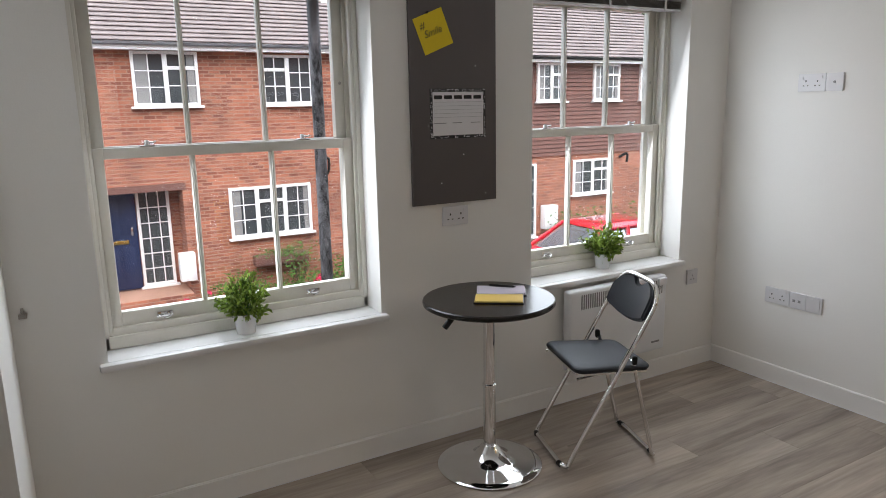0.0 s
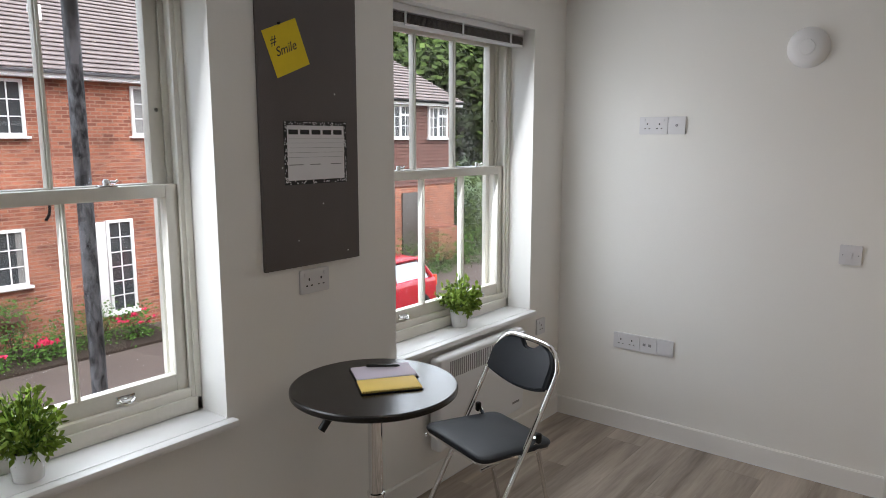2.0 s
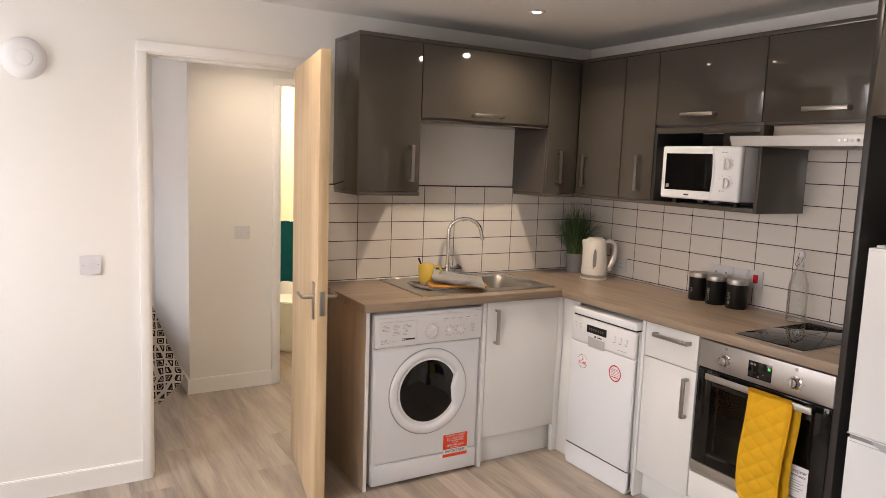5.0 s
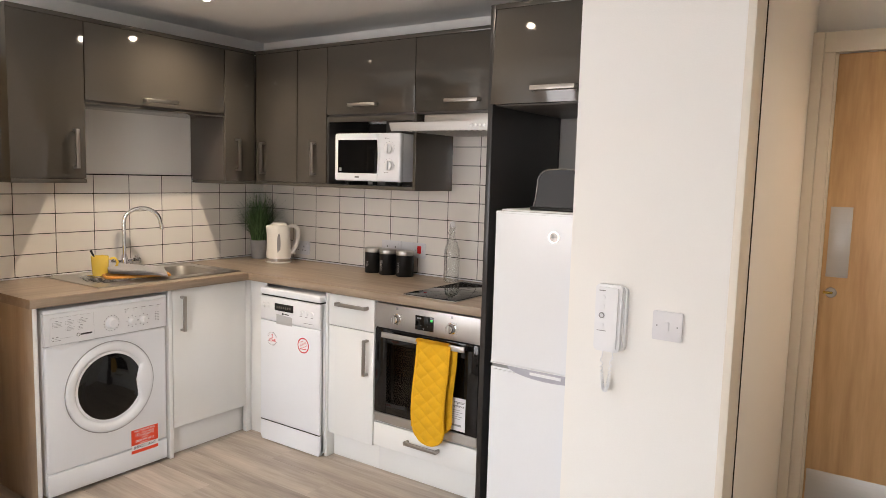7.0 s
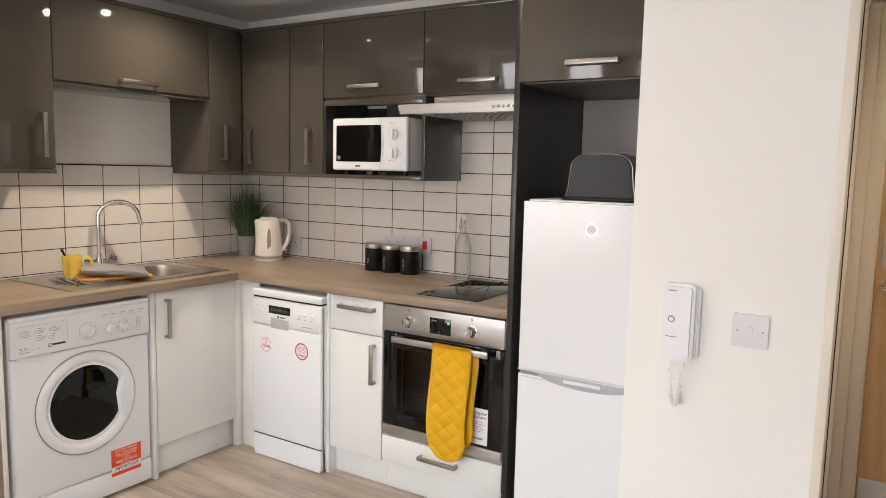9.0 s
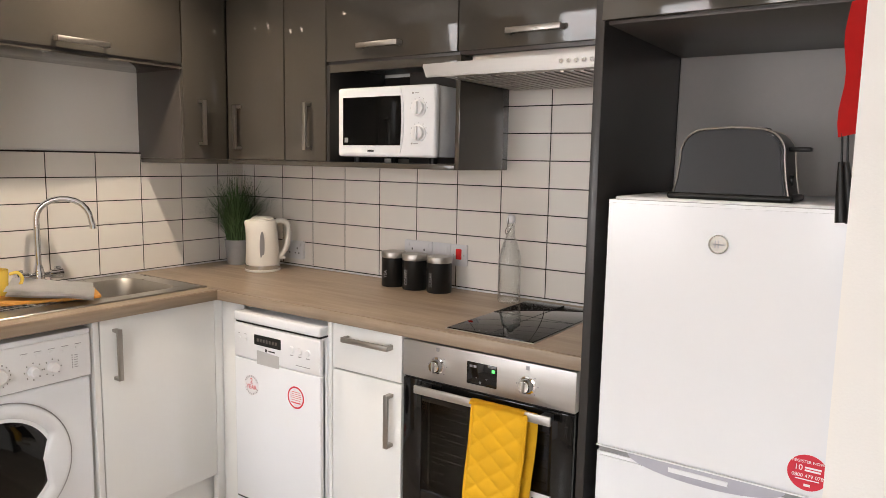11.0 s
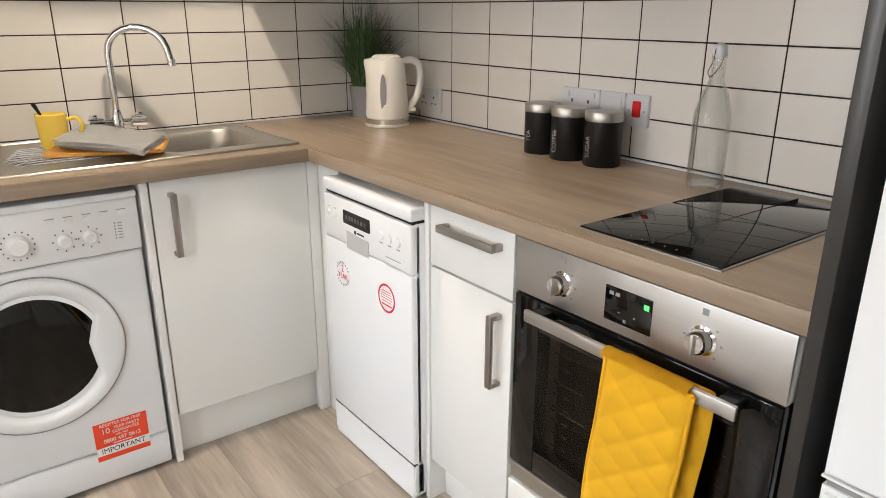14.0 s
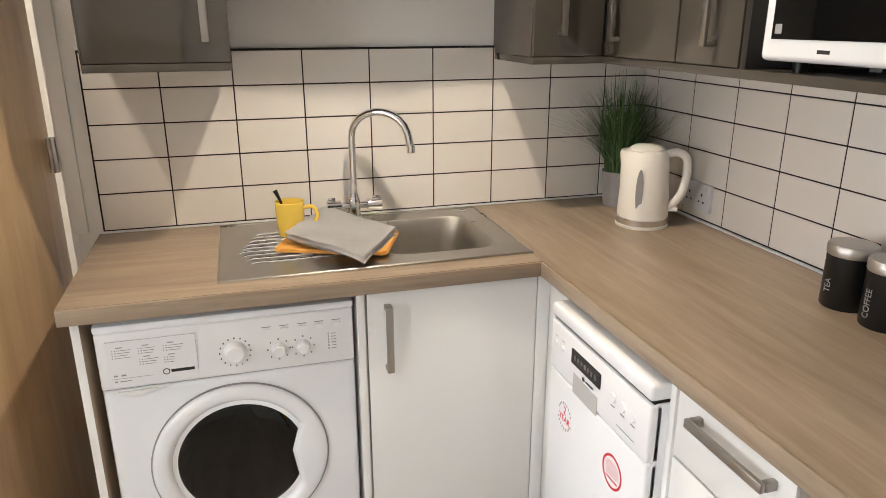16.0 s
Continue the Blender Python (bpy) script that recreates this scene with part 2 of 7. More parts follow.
M_GRASS = leaf_mat("ornamental_grass_blade", (0.085, 0.150, 0.062))
M_TREE = leaf_mat("tree_leaf", (0.070, 0.110, 0.026), 0.6)
M_SHRUB = leaf_mat("shrub_leaf", (0.060, 0.135, 0.022))
M_FLOWER = leaf_mat("pink_petal", (0.62, 0.03, 0.10), 0.4)
M_BARK = mat("bark", (0.07, 0.05, 0.035), 0.9, vary=0.3, scale=9, bump=0.01, fine=30)
M_BRICK = brick_mat("red_stock_brick", (0.40, 0.145, 0.085), (0.17, 0.055, 0.038), (0.36, 0.21, 0.15))
M_ROOF = mat("plain_clay_roof_tile", (0.225, 0.188, 0.180), 0.85, vary=0.28, scale=3, fine=16, bump=0.006)
M_HANG = mat("hung_clay_tile", (0.150, 0.070, 0.055), 0.8, vary=0.25, scale=4, fine=20, bump=0.004)
M_UPVC = mat("white_upvc", (0.84, 0.84, 0.84), 0.35, vary=0.02)
M_NAVY = mat("navy_front_door_paint", (0.010, 0.022, 0.075), 0.4, vary=0.08)
M_ASPHALT = mat("asphalt", (0.075, 0.073, 0.071), 0.9, vary=0.25, scale=1.2, fine=60, bump=0.004)
M_PAVE = mat("block_paving", (0.115, 0.090, 0.077), 0.9, vary=0.22, scale=1.5, fine=14, bump=0.006)
M_KERB = mat("kerb_stone", (0.30, 0.29, 0.27), 0.9, vary=0.15, scale=5)
M_LAWN = mat("grass_ground", (0.06, 0.10, 0.025), 0.95, vary=0.4, scale=2, fine=40, bump=0.02)
M_POLE = mat("weathered_black_pole", (0.085, 0.087, 0.09), 0.6, vary=0.97, scale=16, fine=50, stretch=(1, 1, 0.4), bump=0.002, contrast=3.2)
M_CAR = mat("red_car_paint", (0.55, 0.008, 0.022), 0.2, vary=0.02, coat=0.8)
M_CARGLASS = mat("car_window_glass", (0.42, 0.46, 0.50), 0.05, 0.75, coat=0.5)
M_HOUSEGLASS = mat("house_window_glass", (0.055, 0.062, 0.066), 0.06, vary=0.3, scale=1.5)
M_RUBBER = mat("tyre_rubber", (0.015, 0.015, 0.015), 0.8)
M_LAMP = mat("lamp_glass", (1.0, 0.86, 0.66), 0.4, emit=LAMPGLOW)
M_GREENLED = mat("green_display", (0.1, 0.8, 0.2), 0.4, emit=0.4)
# curtains hang before the panes; the dimness behind glass is in their grey
M_CURTAIN = mat("dimmed_net_curtain", (0.24, 0.24, 0.235), 0.9, vary=0.1, scale=9)
M_BRASS = mat("brass", (0.60, 0.42, 0.10), 0.25, 1.0)
M_BATHTILE = mat("cream_bathroom_wall", (0.78, 0.73, 0.58), 0.3, vary=0.03)


def glass_mat(name, tint, rough=0.0, power=5.0):
    m = bpy.data.materials.new(name)
    m.use_nodes = True
    N, L = m.node_tree.nodes, m.node_tree.links
    N.remove(N["Principled BSDF"])
    lw, p5, fr = N.new("ShaderNodeLayerWeight"), N.new("ShaderNodeMath"), N.new("ShaderNodeMath")
    lw.inputs[0].default_value = 0.5
    p5.operation, p5.inputs[1].default_value = "POWER", power
    fr.operation, fr.inputs[1].default_value, fr.inputs[2].default_value = "MULTIPLY_ADD", 0.9, 0.03
    L.new(lw.outputs["Facing"], p5.inputs[0])
    L.new(p5.outputs[0], fr.inputs[0])
    tr, gl, mx = N.new("ShaderNodeBsdfTransparent"), N.new("ShaderNodeBsdfGlossy"), N.new("ShaderNodeMixShader")
    tr.inputs[0].default_value = (*tint, 1)
    gl.inputs["Roughness"].default_value = rough
    L.new(fr.outputs[0], mx.inputs[0])
    L.new(tr.outputs[0], mx.inputs[1])
    L.new(gl.outputs[0], mx.inputs[2])
    L.new(mx.outputs[0], N["Material Output"].inputs[0])
    return m


M_PANE = glass_mat("window_glass", (0.97, 0.98, 0.98))
M_OVENG = glass_mat("smoked_oven_glass", (0.50, 0.48, 0.46))
M_BOTTLE = glass_mat("clear_bottle_glass", (0.965, 0.972, 0.970), power=2.0)
M_JAMB = mat("cream_satin_jamb", (0.76, 0.70, 0.61), 0.45, vary=0.03, scale=4)

# patterned throw: white trellis on black
M_THROW = bpy.data.materials.new("black_white_trellis_throw")
M_THROW.use_nodes = True
TN, TL = M_THROW.node_tree.nodes, M_THROW.node_tree.links
tco, wv1, trp = TN.new("ShaderNodeTexCoord"), TN.new("ShaderNodeTexVoronoi"), TN.new("ShaderNodeValToRGB")
wv1.feature = "DISTANCE_TO_EDGE"
wv1.inputs["Scale"].default_value, wv1.inputs["Randomness"].default_value = 23.0, 0.12
TL.new(tco.outputs["Object"], wv1.inputs["Vector"])
trp.color_ramp.interpolation = "CONSTANT"
trp.color_ramp.elements[0].color = (0.72, 0.70, 0.68, 1)
trp.color_ramp.elements[1].position, trp.color_ramp.elements[1].color = 0.11, (0.02, 0.018, 0.018, 1)
e3 = trp.color_ramp.elements.new(0.24)
e3.color = (0.72, 0.70, 0.68, 1)
e4 = trp.color_ramp.elements.new(0.30)
e4.color = (0.02, 0.018, 0.018, 1)
TL.new(wv1.outputs["Distance"], trp.inputs[0])
TL.new(trp.outputs[0], TN["Principled BSDF"].inputs["Base Color"])
TN["Principled BSDF"].inputs["Roughness"].default_value = 0.9

# ---- building helpers ----
ORIGIN = {}


def thing(name, loc, label, category, group="", kind=""):
    ob = new(name)
    ob.location = loc
    ob.empty_display_size = 0.05
    ORIGIN[ob.name] = Vector(loc)
    return tagged(ob, label, category, group, kind)


def finish(bm, name, material, smooth):
    me = bpy.data.meshes.new(name)
    bmesh.ops.recalc_face_normals(bm, faces=bm.faces)
    bm.to_mesh(me)
    bm.free()
    me.materials.append(material)
    if smooth:
        me.polygons.foreach_set("use_smooth", [True] * len(me.polygons))
        me.set_sharp_from_angle(angle=radians(38))
    return me


def part(name, bm, material, parent, label="", smooth=True):
    """One mesh under a thing or part; the bmesh is in world places."""
    o = ORIGIN[parent.name]
    bmesh.ops.translate(bm, verts=bm.verts, vec=-o)
    ob = new(name, finish(bm, name, material, smooth))
    ob.parent = parent
    ORIGIN[ob.name] = o
    fine = name.endswith(("_print", "_marks", "_scale", "_speckle", "_lines", "_digits"))
    return tagged(ob, label, kind="stuff" if fine else "")


def solid(name, bm, material, label="", category="", kind="", group="", smooth=True, base=None):
    """A top-level thing or piece of the setting of one mesh, with its origin at base."""
    base = Vector(base) if base else Vector((0, 0, 0))
    bmesh.ops.translate(bm, verts=bm.verts, vec=-base)
    ob = new(name, finish(bm, name, material, smooth))
    ob.location = base
    ORIGIN[ob.name] = base
    return tagged(ob, label, category, group, kind)


def box(lo, hi, r=0.0, bm=None, seg=2):
    t = bmesh.new()
    bmesh.ops.create_cube(t, size=1.0)
    d = [abs(hi[i] - lo[i]) for i in range(3)]
    bmesh.ops.scale(t, vec=d, verts=t.verts)
    bmesh.ops.translate(t, vec=[(hi[i] + lo[i]) / 2 for i in range(3)], verts=t.verts)
    if r:
        bmesh.ops.bevel(t, geom=t.edges[:], offset=min(r, min(d) * 0.49), segments=seg, profile=0.5, affect="EDGES", clamp_overlap=True)
    return join(bm, t)


def join(bm, t):
    if bm is None:
        return t
    me = bpy.data.meshes.new("tmp")
    t.to_mesh(me)
    t.free()
    bm.from_mesh(me)
    bpy.data.meshes.remove(me)
    return bm


def move(bm, m):
    bmesh.ops.transform(bm, matrix=m, verts=bm.verts)
    return bm


def lathe(profile, seg=32, at=(0, 0, 0), bm=None, axis="z"):
    """Turned body from (radius, height) pairs."""
    t = bmesh.new()
    rings = []
    for r, z in profile:
        if r < 1e-5:
            rings.append([t.verts.new((0, 0, z))])
        else:
            rings.append([t.verts.new((r * math.cos(2 * math.pi * i / seg), r * math.sin(2 * math.pi * i / seg), z)) for i in range(seg)])
    for a, b in zip(rings, rings[1:]):
        for i in range(seg):
            j = (i + 1) % seg
            if len(a) == 1 and len(b) == 1:
                continue
            if len(a) == 1:
                t.faces.new((a[0], b[i], b[j]))
            elif len(b) == 1:
                t.faces.new((a[i], a[j], b[0]))
            else:
                t.faces.new((a[i], a[j], b[j], b[i]))
    rot = {"z": Matrix(), "x": Matrix.Rotation(radians(-90), 4, "Y"), "y": Matrix.Rotation(radians(-90), 4, "X")}[axis]
    move(t, Matrix.Translation(at) @ rot)
    return join(bm, t)


def tube(pts, r, seg=10, bm=None, closed=False):
    """A round bar swept along points."""
    t = bmesh.new()
    P = [Vector(p) for p in pts]
    n = len(P)
    up, rings = None, []
    for i in range(n):
        a, b = (P[i - 1] if i or closed else P[i]), (P[(i + 1) % n] if i < n - 1 or closed else P[i])
        d = (b - a).normalized()
        if up is None:
            up = d.orthogonal().normalized()
        up = (up - d * up.dot(d)).normalized()
        s = d.cross(up)
        rr = r[i] if isinstance(r, (list, tuple)) else r
        rings.append([t.verts.new(P[i] + rr * (math.cos(2 * math.pi * k / seg) * up + math.sin(2 * math.pi * k / seg) * s)) for k in range(seg)])
    pairs = list(zip(rings, rings[1:])) + ([(rings[-1], rings[0])] if closed else [])
    for a, b in pairs:
        for k in range(seg):
            t.faces.new((a[k], a[(k + 1) % seg], b[(k + 1) % seg], b[k]))
    if not closed:
        t.faces.new(rings[0][::-1])
        t.faces.new(rings[-1])
    return join(bm, t)


def smooth_path(pts, n=6):
    """Catmull-Rom through points."""
    P = [Vector(p) for p in pts]
    P = [2 * P[0] - P[1]] + P + [2 * P[-1] - P[-2]]
    out = []
    for i in range(1, len(P) - 2):
        for k in range(n):
            u = k / n
            out.append(0.5 * (2 * P[i] + (P[i + 1] - P[i - 1]) * u + (2 * P[i - 1] - 5 * P[i] + 4 * P[i + 1] - P[i + 2]) * u * u + (3 * P[i] - P[i - 1] - 3 * P[i + 1] + P[i + 2]) * u ** 3))
    return out + [P[-2]]


def prism(outline, depth, to_world, bm=None, r=0.0):
    """An outline (u, v) pushed along w by depth; to_world maps (u, v, w)."""
    t = bmesh.new()
    vs = [t.verts.new((u, v, 0)) for u, v in outline]
    f = t.faces.new(vs)
    ex = bmesh.ops.extrude_face_region(t, geom=[f])
    bmesh.ops.translate(t, vec=(0, 0, depth), verts=[g for g in ex["geom"] if isinstance(g, bmesh.types.BMVert)])
    if r:
        top = [e for e in t.edges if all(abs(v.co.z - depth) < 1e-6 for v in e.verts)]
        bmesh.ops.bevel(t, geom=top, offset=r, segments=2, affect="EDGES")
    move(t, to_world)
    return join(bm, t)


def arc(cx, cy, r, a0, a1, n=10, ry=None):
    return [(cx + r * math.cos(radians(a0 + (a1 - a0) * i / n)), cy + (ry or r) * math.sin(radians(a0 + (a1 - a0) * i / n))) for i in range(n + 1)]


def rounded(u0, v0, u1, v1, r, n=5):
    return arc(u1 - r, v1 - r, r, 0, 90, n) + arc(u0 + r, v1 - r, r, 90, 180, n) + arc(u0 + r, v0 + r, r, 180, 270, n) + arc(u1 - r, v0 + r, r, 270, 360, n)


# frames of reference for fronts: u to the viewer's right, v up, w out of the face
FACE_W = Matrix(((0, 0, -1, 0), (-1, 0, 0, 0), (0, 1, 0, 0), (0, 0, 0, 1)))   # faces -x: u = -y
FACE_N = Matrix(((-1, 0, 0, 0), (0, 0, 1, 0), (0, 1, 0, 0), (0, 0, 0, 1)))    # faces +y: u = -x
FACE_S = Matrix(((1, 0, 0, 0), (0, 0, -1, 0), (0, 1, 0, 0), (0, 0, 0, 1)))    # faces -y: u = x


def on_w(x, y, z):
    return Matrix.Translation((x, y, z)) @ FACE_W


def on_n(x, y, z):
    return Matrix.Translation((x, y, z)) @ FACE_N


def on_s(x, y, z):
    return Matrix.Translation((x, y, z)) @ FACE_S


def text(name, words, size, m, material, parent, label="", align="CENTER"):
    cu = bpy.data.curves.new(name, "FONT")
    cu.body, cu.size, cu.extrude, cu.align_x, cu.align_y = words, size, 0.0003, align, "CENTER"
    tmp = new("tmp_text", cu)
    bpy.context.view_layer.update()
    me = bpy.data.meshes.new_from_object(tmp.evaluated_get(bpy.context.evaluated_depsgraph_get()))
    bpy.data.objects.remove(tmp)
    bpy.data.curves.remove(cu)
    bm = bmesh.new()
    bm.from_mesh(me)
    bpy.data.meshes.remove(me)
    move(bm, m)
    return part(name, bm, material, parent, label, smooth=False)


def bars(rows, m, bm=None, t=0.0004):
    """Plain bars for unreadable print: (u, v, width, height)."""
    for u, v, w, hh in rows:
        bm = join(bm, move(box((u, v, 0), (u + w, v + hh, t)), m))
    return bm

# ---- large structure ----
WX, WY, HY = 3.66, 2.72, -1.55      # door wall, window wall, hob wall (inner faces)
WEST, SOUTH = -0.75, -1.70
WIN = [dict(x0=0.413, x1=1.493, z0=0.655, z1=2.08), dict(x0=2.304, x1=3.345, z0=0.655, z1=2.08), dict(x0=4.60, x1=5.65, z0=0.655, z1=2.08)]


def wall(name, boxes, label, material=M_WALL):
    bm = None
    for lo, hi in boxes:
        bm = box(lo, hi, 0, bm)
    return solid(name, bm, material, label, "wall", "structure", smooth=False)


a, b, c = WIN
wall("wall_north", [((WEST - .1, WY, 0), (a["x0"], WY + .30, CEIL)), ((a["x1"], WY, 0), (b["x0"], WY + .30, CEIL)), ((b["x1"], WY, 0), (c["x0"], WY + .30, CEIL)), ((c["x1"], WY, 0), (7.6, WY + .30, CEIL)), ((c["x0"], WY, 0), (c["x1"], WY + .30, c["z0"] - .02)), ((c["x0"], WY, c["z1"]), (c["x1"], WY + .30, CEIL)),
                    ((a["x0"], WY, 0), (a["x1"], WY + .30, a["z0"] - .02)), ((b["x0"], WY, 0), (b["x1"], WY + .30, b["z0"] - .02)),
                    ((a["x0"], WY, a["z1"]), (a["x1"], WY + .30, CEIL)), ((b["x0"], WY, b["z1"]), (b["x1"], WY + .30, CEIL))], "white painted window wall with two deep reveals")
DY0, DY1, DZ = 0.317, 1.066, 2.005   # door opening
wall_east = wall("wall_east", [((WX, DY1, 0), (WX + .10, WY, CEIL)), ((WX, HY - .1, 0), (WX + .10, DY0, CEIL)), ((WX, DY0, DZ), (WX + .10, DY1, CEIL))], "white painted wall with the hall doorway")
wall_south = wall("wall_south", [((0.917, HY - .1, 0), (WX, HY, CEIL))], "white painted kitchen wall behind the hob")
wall("wall_partition", [((0.437, HY - .16, 0), (0.915, -0.40, CEIL))], "white painted partition beside the fridge")
wall("wall_west", [((WEST - .1, SOUTH - .1, 0), (WEST, WY, CEIL))], "plain white painted wall")
wall("wall_corner_box", [((WEST, 2.0, 0), (0.135, WY, CEIL))], "white painted boxed corner beside the window")
wall("wall_entrance", [((WEST, SOUTH - .1, 0), (0.437, SOUTH, CEIL)), ((WEST, -0.53, 0), (-0.33, -0.40, CEIL)), ((-0.33, -0.53, 2.03), (0.437, -0.40, CEIL))], "white painted entrance lobby walls")
# hall, bedroom and bathroom beyond the doorway
wall("wall_hall", [((4.82, 0.10, 0), (6.30, 0.682, CEIL))], "cream-white painted hall wall")
wall("wall_bedroom", [((6.30, 0.10, 0), (6.40, WY, CEIL))], "white painted bedroom wall")
wall("wall_bathroom", [((4.82, -0.60, 2.03), (4.92, 0.10, CEIL)), ((4.82, -1.5, 0), (4.92, -0.60, CEIL))], "cream-white painted bathroom wall")
wall("wall_bathroom", [((6.30, -1.5, 0), (6.40, 0.10, CEIL)), ((WX + .1, -1.6, 0), (6.40, -1.5, CEIL)), ((4.92, 0.085, 0), (6.30, 0.097, CEIL))], "warm cream bathroom walls", M_BATHTILE)
bm = box((WEST - .1, SOUTH - .1, CEIL), (7.6, WY + .3, CEIL + .12))
solid("ceiling", bm, M_CEIL, "plain white painted ceiling with recessed downlights", "ceiling", "structure", smooth=False)
floor = solid("floor", box((WEST - .1, SOUTH - .1, -0.15), (7.6, WY + .3, -0.004)), M_GROUT, "grey oak laminate plank floor", "floor", "structure", smooth=False)


def skirting(name, runs, h=0.10):
    """Baseboard runs (lo, hi) with an eased upper edge."""
    bm = None
    for lo, hi in runs:
        t = box((lo[0], lo[1], 0), (hi[0], hi[1], h))
        es = [e for e in t.edges if all(v.co.z > h - 1e-5 for v in e.verts)]
        bmesh.ops.bevel(t, geom=es, offset=0.004, segments=2, affect="EDGES")
        bm = join(bm, t)
    solid(name, bm, M_TRIM, "white painted square-edged baseboard", "baseboard", "structure")


skirting("baseboard_north", [((0.135, WY - .016), (WX - .016, WY))])
skirting("baseboard_east", [((WX - .016, 1.111), (WX, WY - .0))])
skirting("baseboard_hall", [((4.804, 0.10), (4.82, 0.682)), ((4.804, 0.682), (6.284, 0.698)), ((6.284, 0.698), (6.30, WY))])
skirting("baseboard_entrance", [((0.421, -1.60), (0.437, -0.56)), ((WEST, SOUTH), (0.437, SOUTH + .016))])
solid("mastic_line", box((WX - .0185, 1.111, 0), (WX - .016, WY - .016, 0.004), 0, box((0.135, WY - .0185, 0), (WX - .016, WY - .016, 0.004))), M_APPLP, "thin white sealant bead along the baseboard", "trim", "structure")


def sash_window(n, w):
    """Vertical sliding sash of three lights over three."""
    x0, x1, z0, z1 = w["x0"], w["x1"], w["z0"], w["z1"]
    win = thing(f"window_{n}", ((x0 + x1) / 2, WY + .16, z0), "cream painted timber sash window, three panes over three", "window", kind="structure")
    bm = None
    for sx, xa in ((1, x0), (-1, x1)):
        bm = box((xa, WY + .135, z0), (xa + sx * .022, WY + .28, z1), .003, bm)
        bm = box((xa + sx * .018, WY + .142, z0), (xa + sx * .036, WY + .158, z1), .004, bm)
        bm = box((xa + sx * .018, WY + .200, z0), (xa + sx * .040, WY + .210, z1), .002, bm)
        bm = box((xa + sx * .018, WY + .252, z0), (xa + sx * .052, WY + .275, z1), .003, bm)
    bm = box((x0, WY + .135, z1 - .03), (x1, WY + .28, z1), .003, bm)
    part("window_frame", bm, M_SASH, win)
    bm = box((x0, WY + .135, z0), (x1, WY + .28, z0 + .05), .004)
    bm = box((x0, WY + .145, z0 + .045), (x1, WY + .29, z0 + .080), .006, bm)
    part("bottom_board", bm, M_SASH, win)

    def sash(name, ya, yb, za, zb, stile, top, bottom):
        xa, xb = x0 + .032, x1 - .032
        bm = box((xa, ya, za), (xa + stile, yb, zb), .003)
        box((xb - stile, ya, za), (xb, yb, zb), .003, bm)
        box((xa + stile - .001, ya + .001, za), (xb - stile + .001, yb - .001, za + bottom), .003, bm)
        box((xa + stile - .001, ya + .001, zb - top), (xb - stile + .001, yb - .001, zb), .003, bm)
        s = part(name, bm, M_SASH, win)
        ga, gb = xa + stile, xb - stile
        step = (gb - ga) / 3
        for i in (1, 2):
            xc = ga + step * i
            b2 = box((xc - .009, ya + .004, za + bottom - .002), (xc + .009, yb - .006, zb - top + .002), .003)
            box((xc - .004, ya - .002, za + bottom - .002), (xc + .004, ya + .008, zb - top + .002), .002, b2)
            part("glazing_bar", b2, M_SASH, s)
        for i in range(3):
            g = part("pane", box((ga + step * i, (ya + yb) / 2 - .002, za + bottom), (ga + step * (i + 1), (ya + yb) / 2 + .002, zb - top)), M_PANE, s, "clear glass pane", smooth=False)
            g.visible_shadow = False
        return s
    zm = z0 + .75
    lo = sash("lower_sash", WY + .160, WY + .198, z0 + .079, zm, .042, .040, .055)
    up = sash("upper_sash", WY + .212, WY + .250, zm - .035, z1 - .03, .052, .045, .038)
    wd = x1 - x0
    for fx in (0.21, 0.77):
        x = x0 + wd * fx
        bm = box((x - .028, WY + .163, zm), (x + .028, WY + .190, zm + .006), .002)
        lathe([(.0, 0), (.011, 0), (.011, .012), (.007, .018), (0, .019)], 14, (x, WY + .178, zm + .005), bm)
        tube([(x - .004, WY + .178, zm + .016), (x + .022, WY + .170, zm + .014), (x + .03, WY + .166, zm + .020)], .004, 8, bm)
        part("sash_fastener", bm, M_CHROME, win, "chrome sash fastener")
        zb = z0 + .105
        bm = box((x - .030, WY + .154, zb - .012), (x + .030, WY + .160, zb + .010), .002)
        tube(smooth_path([(x - .022, WY + .154, zb), (x - .02, WY + .140, zb - .004), (x, WY + .132, zb - .010), (x + .02, WY + .140, zb - .004), (x + .022, WY + .154, zb)], 4), .004, 8, bm)
        part("sash_lift", bm, M_CHROME, win, "chrome sash lift")
    part("restrictor", lathe([(.0, 0), (.007, .0), (.007, .006), (0, .007)], 12, (x1 - .058, WY + .212, zm + .23), axis="y"), M_NICKEL, win, "round metal sash stop")
    # inner sill board with a rounded nose, let into the reveal
    bm = box((x0 - .031, WY - .038, z0 - .026), (x1 + (.024 if n == 1 else .016), WY + .004, z0), .008)
    box((x0, WY + .002, z0 - .0255), (x1, WY + .150, z0 - .0005), .001, bm)
    part("window_sill", bm, M_SILL, win, "white gloss painted sill board")
    bm = box((x0 - .02, WY + .27, z0 - .05), (x1 + .02, WY + .36, z0 + .02), .005)
    part("outer_sill", bm, M_SASH, win)


sash_window(1, WIN[0])
sash_window(2, WIN[1])
sash_window(3, WIN[2])


def door_lining(n, boxes, label, paint=M_TRIM):
    bm = None
    for lo, hi in boxes:
        bm = box(lo, hi, .002, bm)
    return solid(f"door_frame_{n}", bm, paint, label, "door frame", "structure")


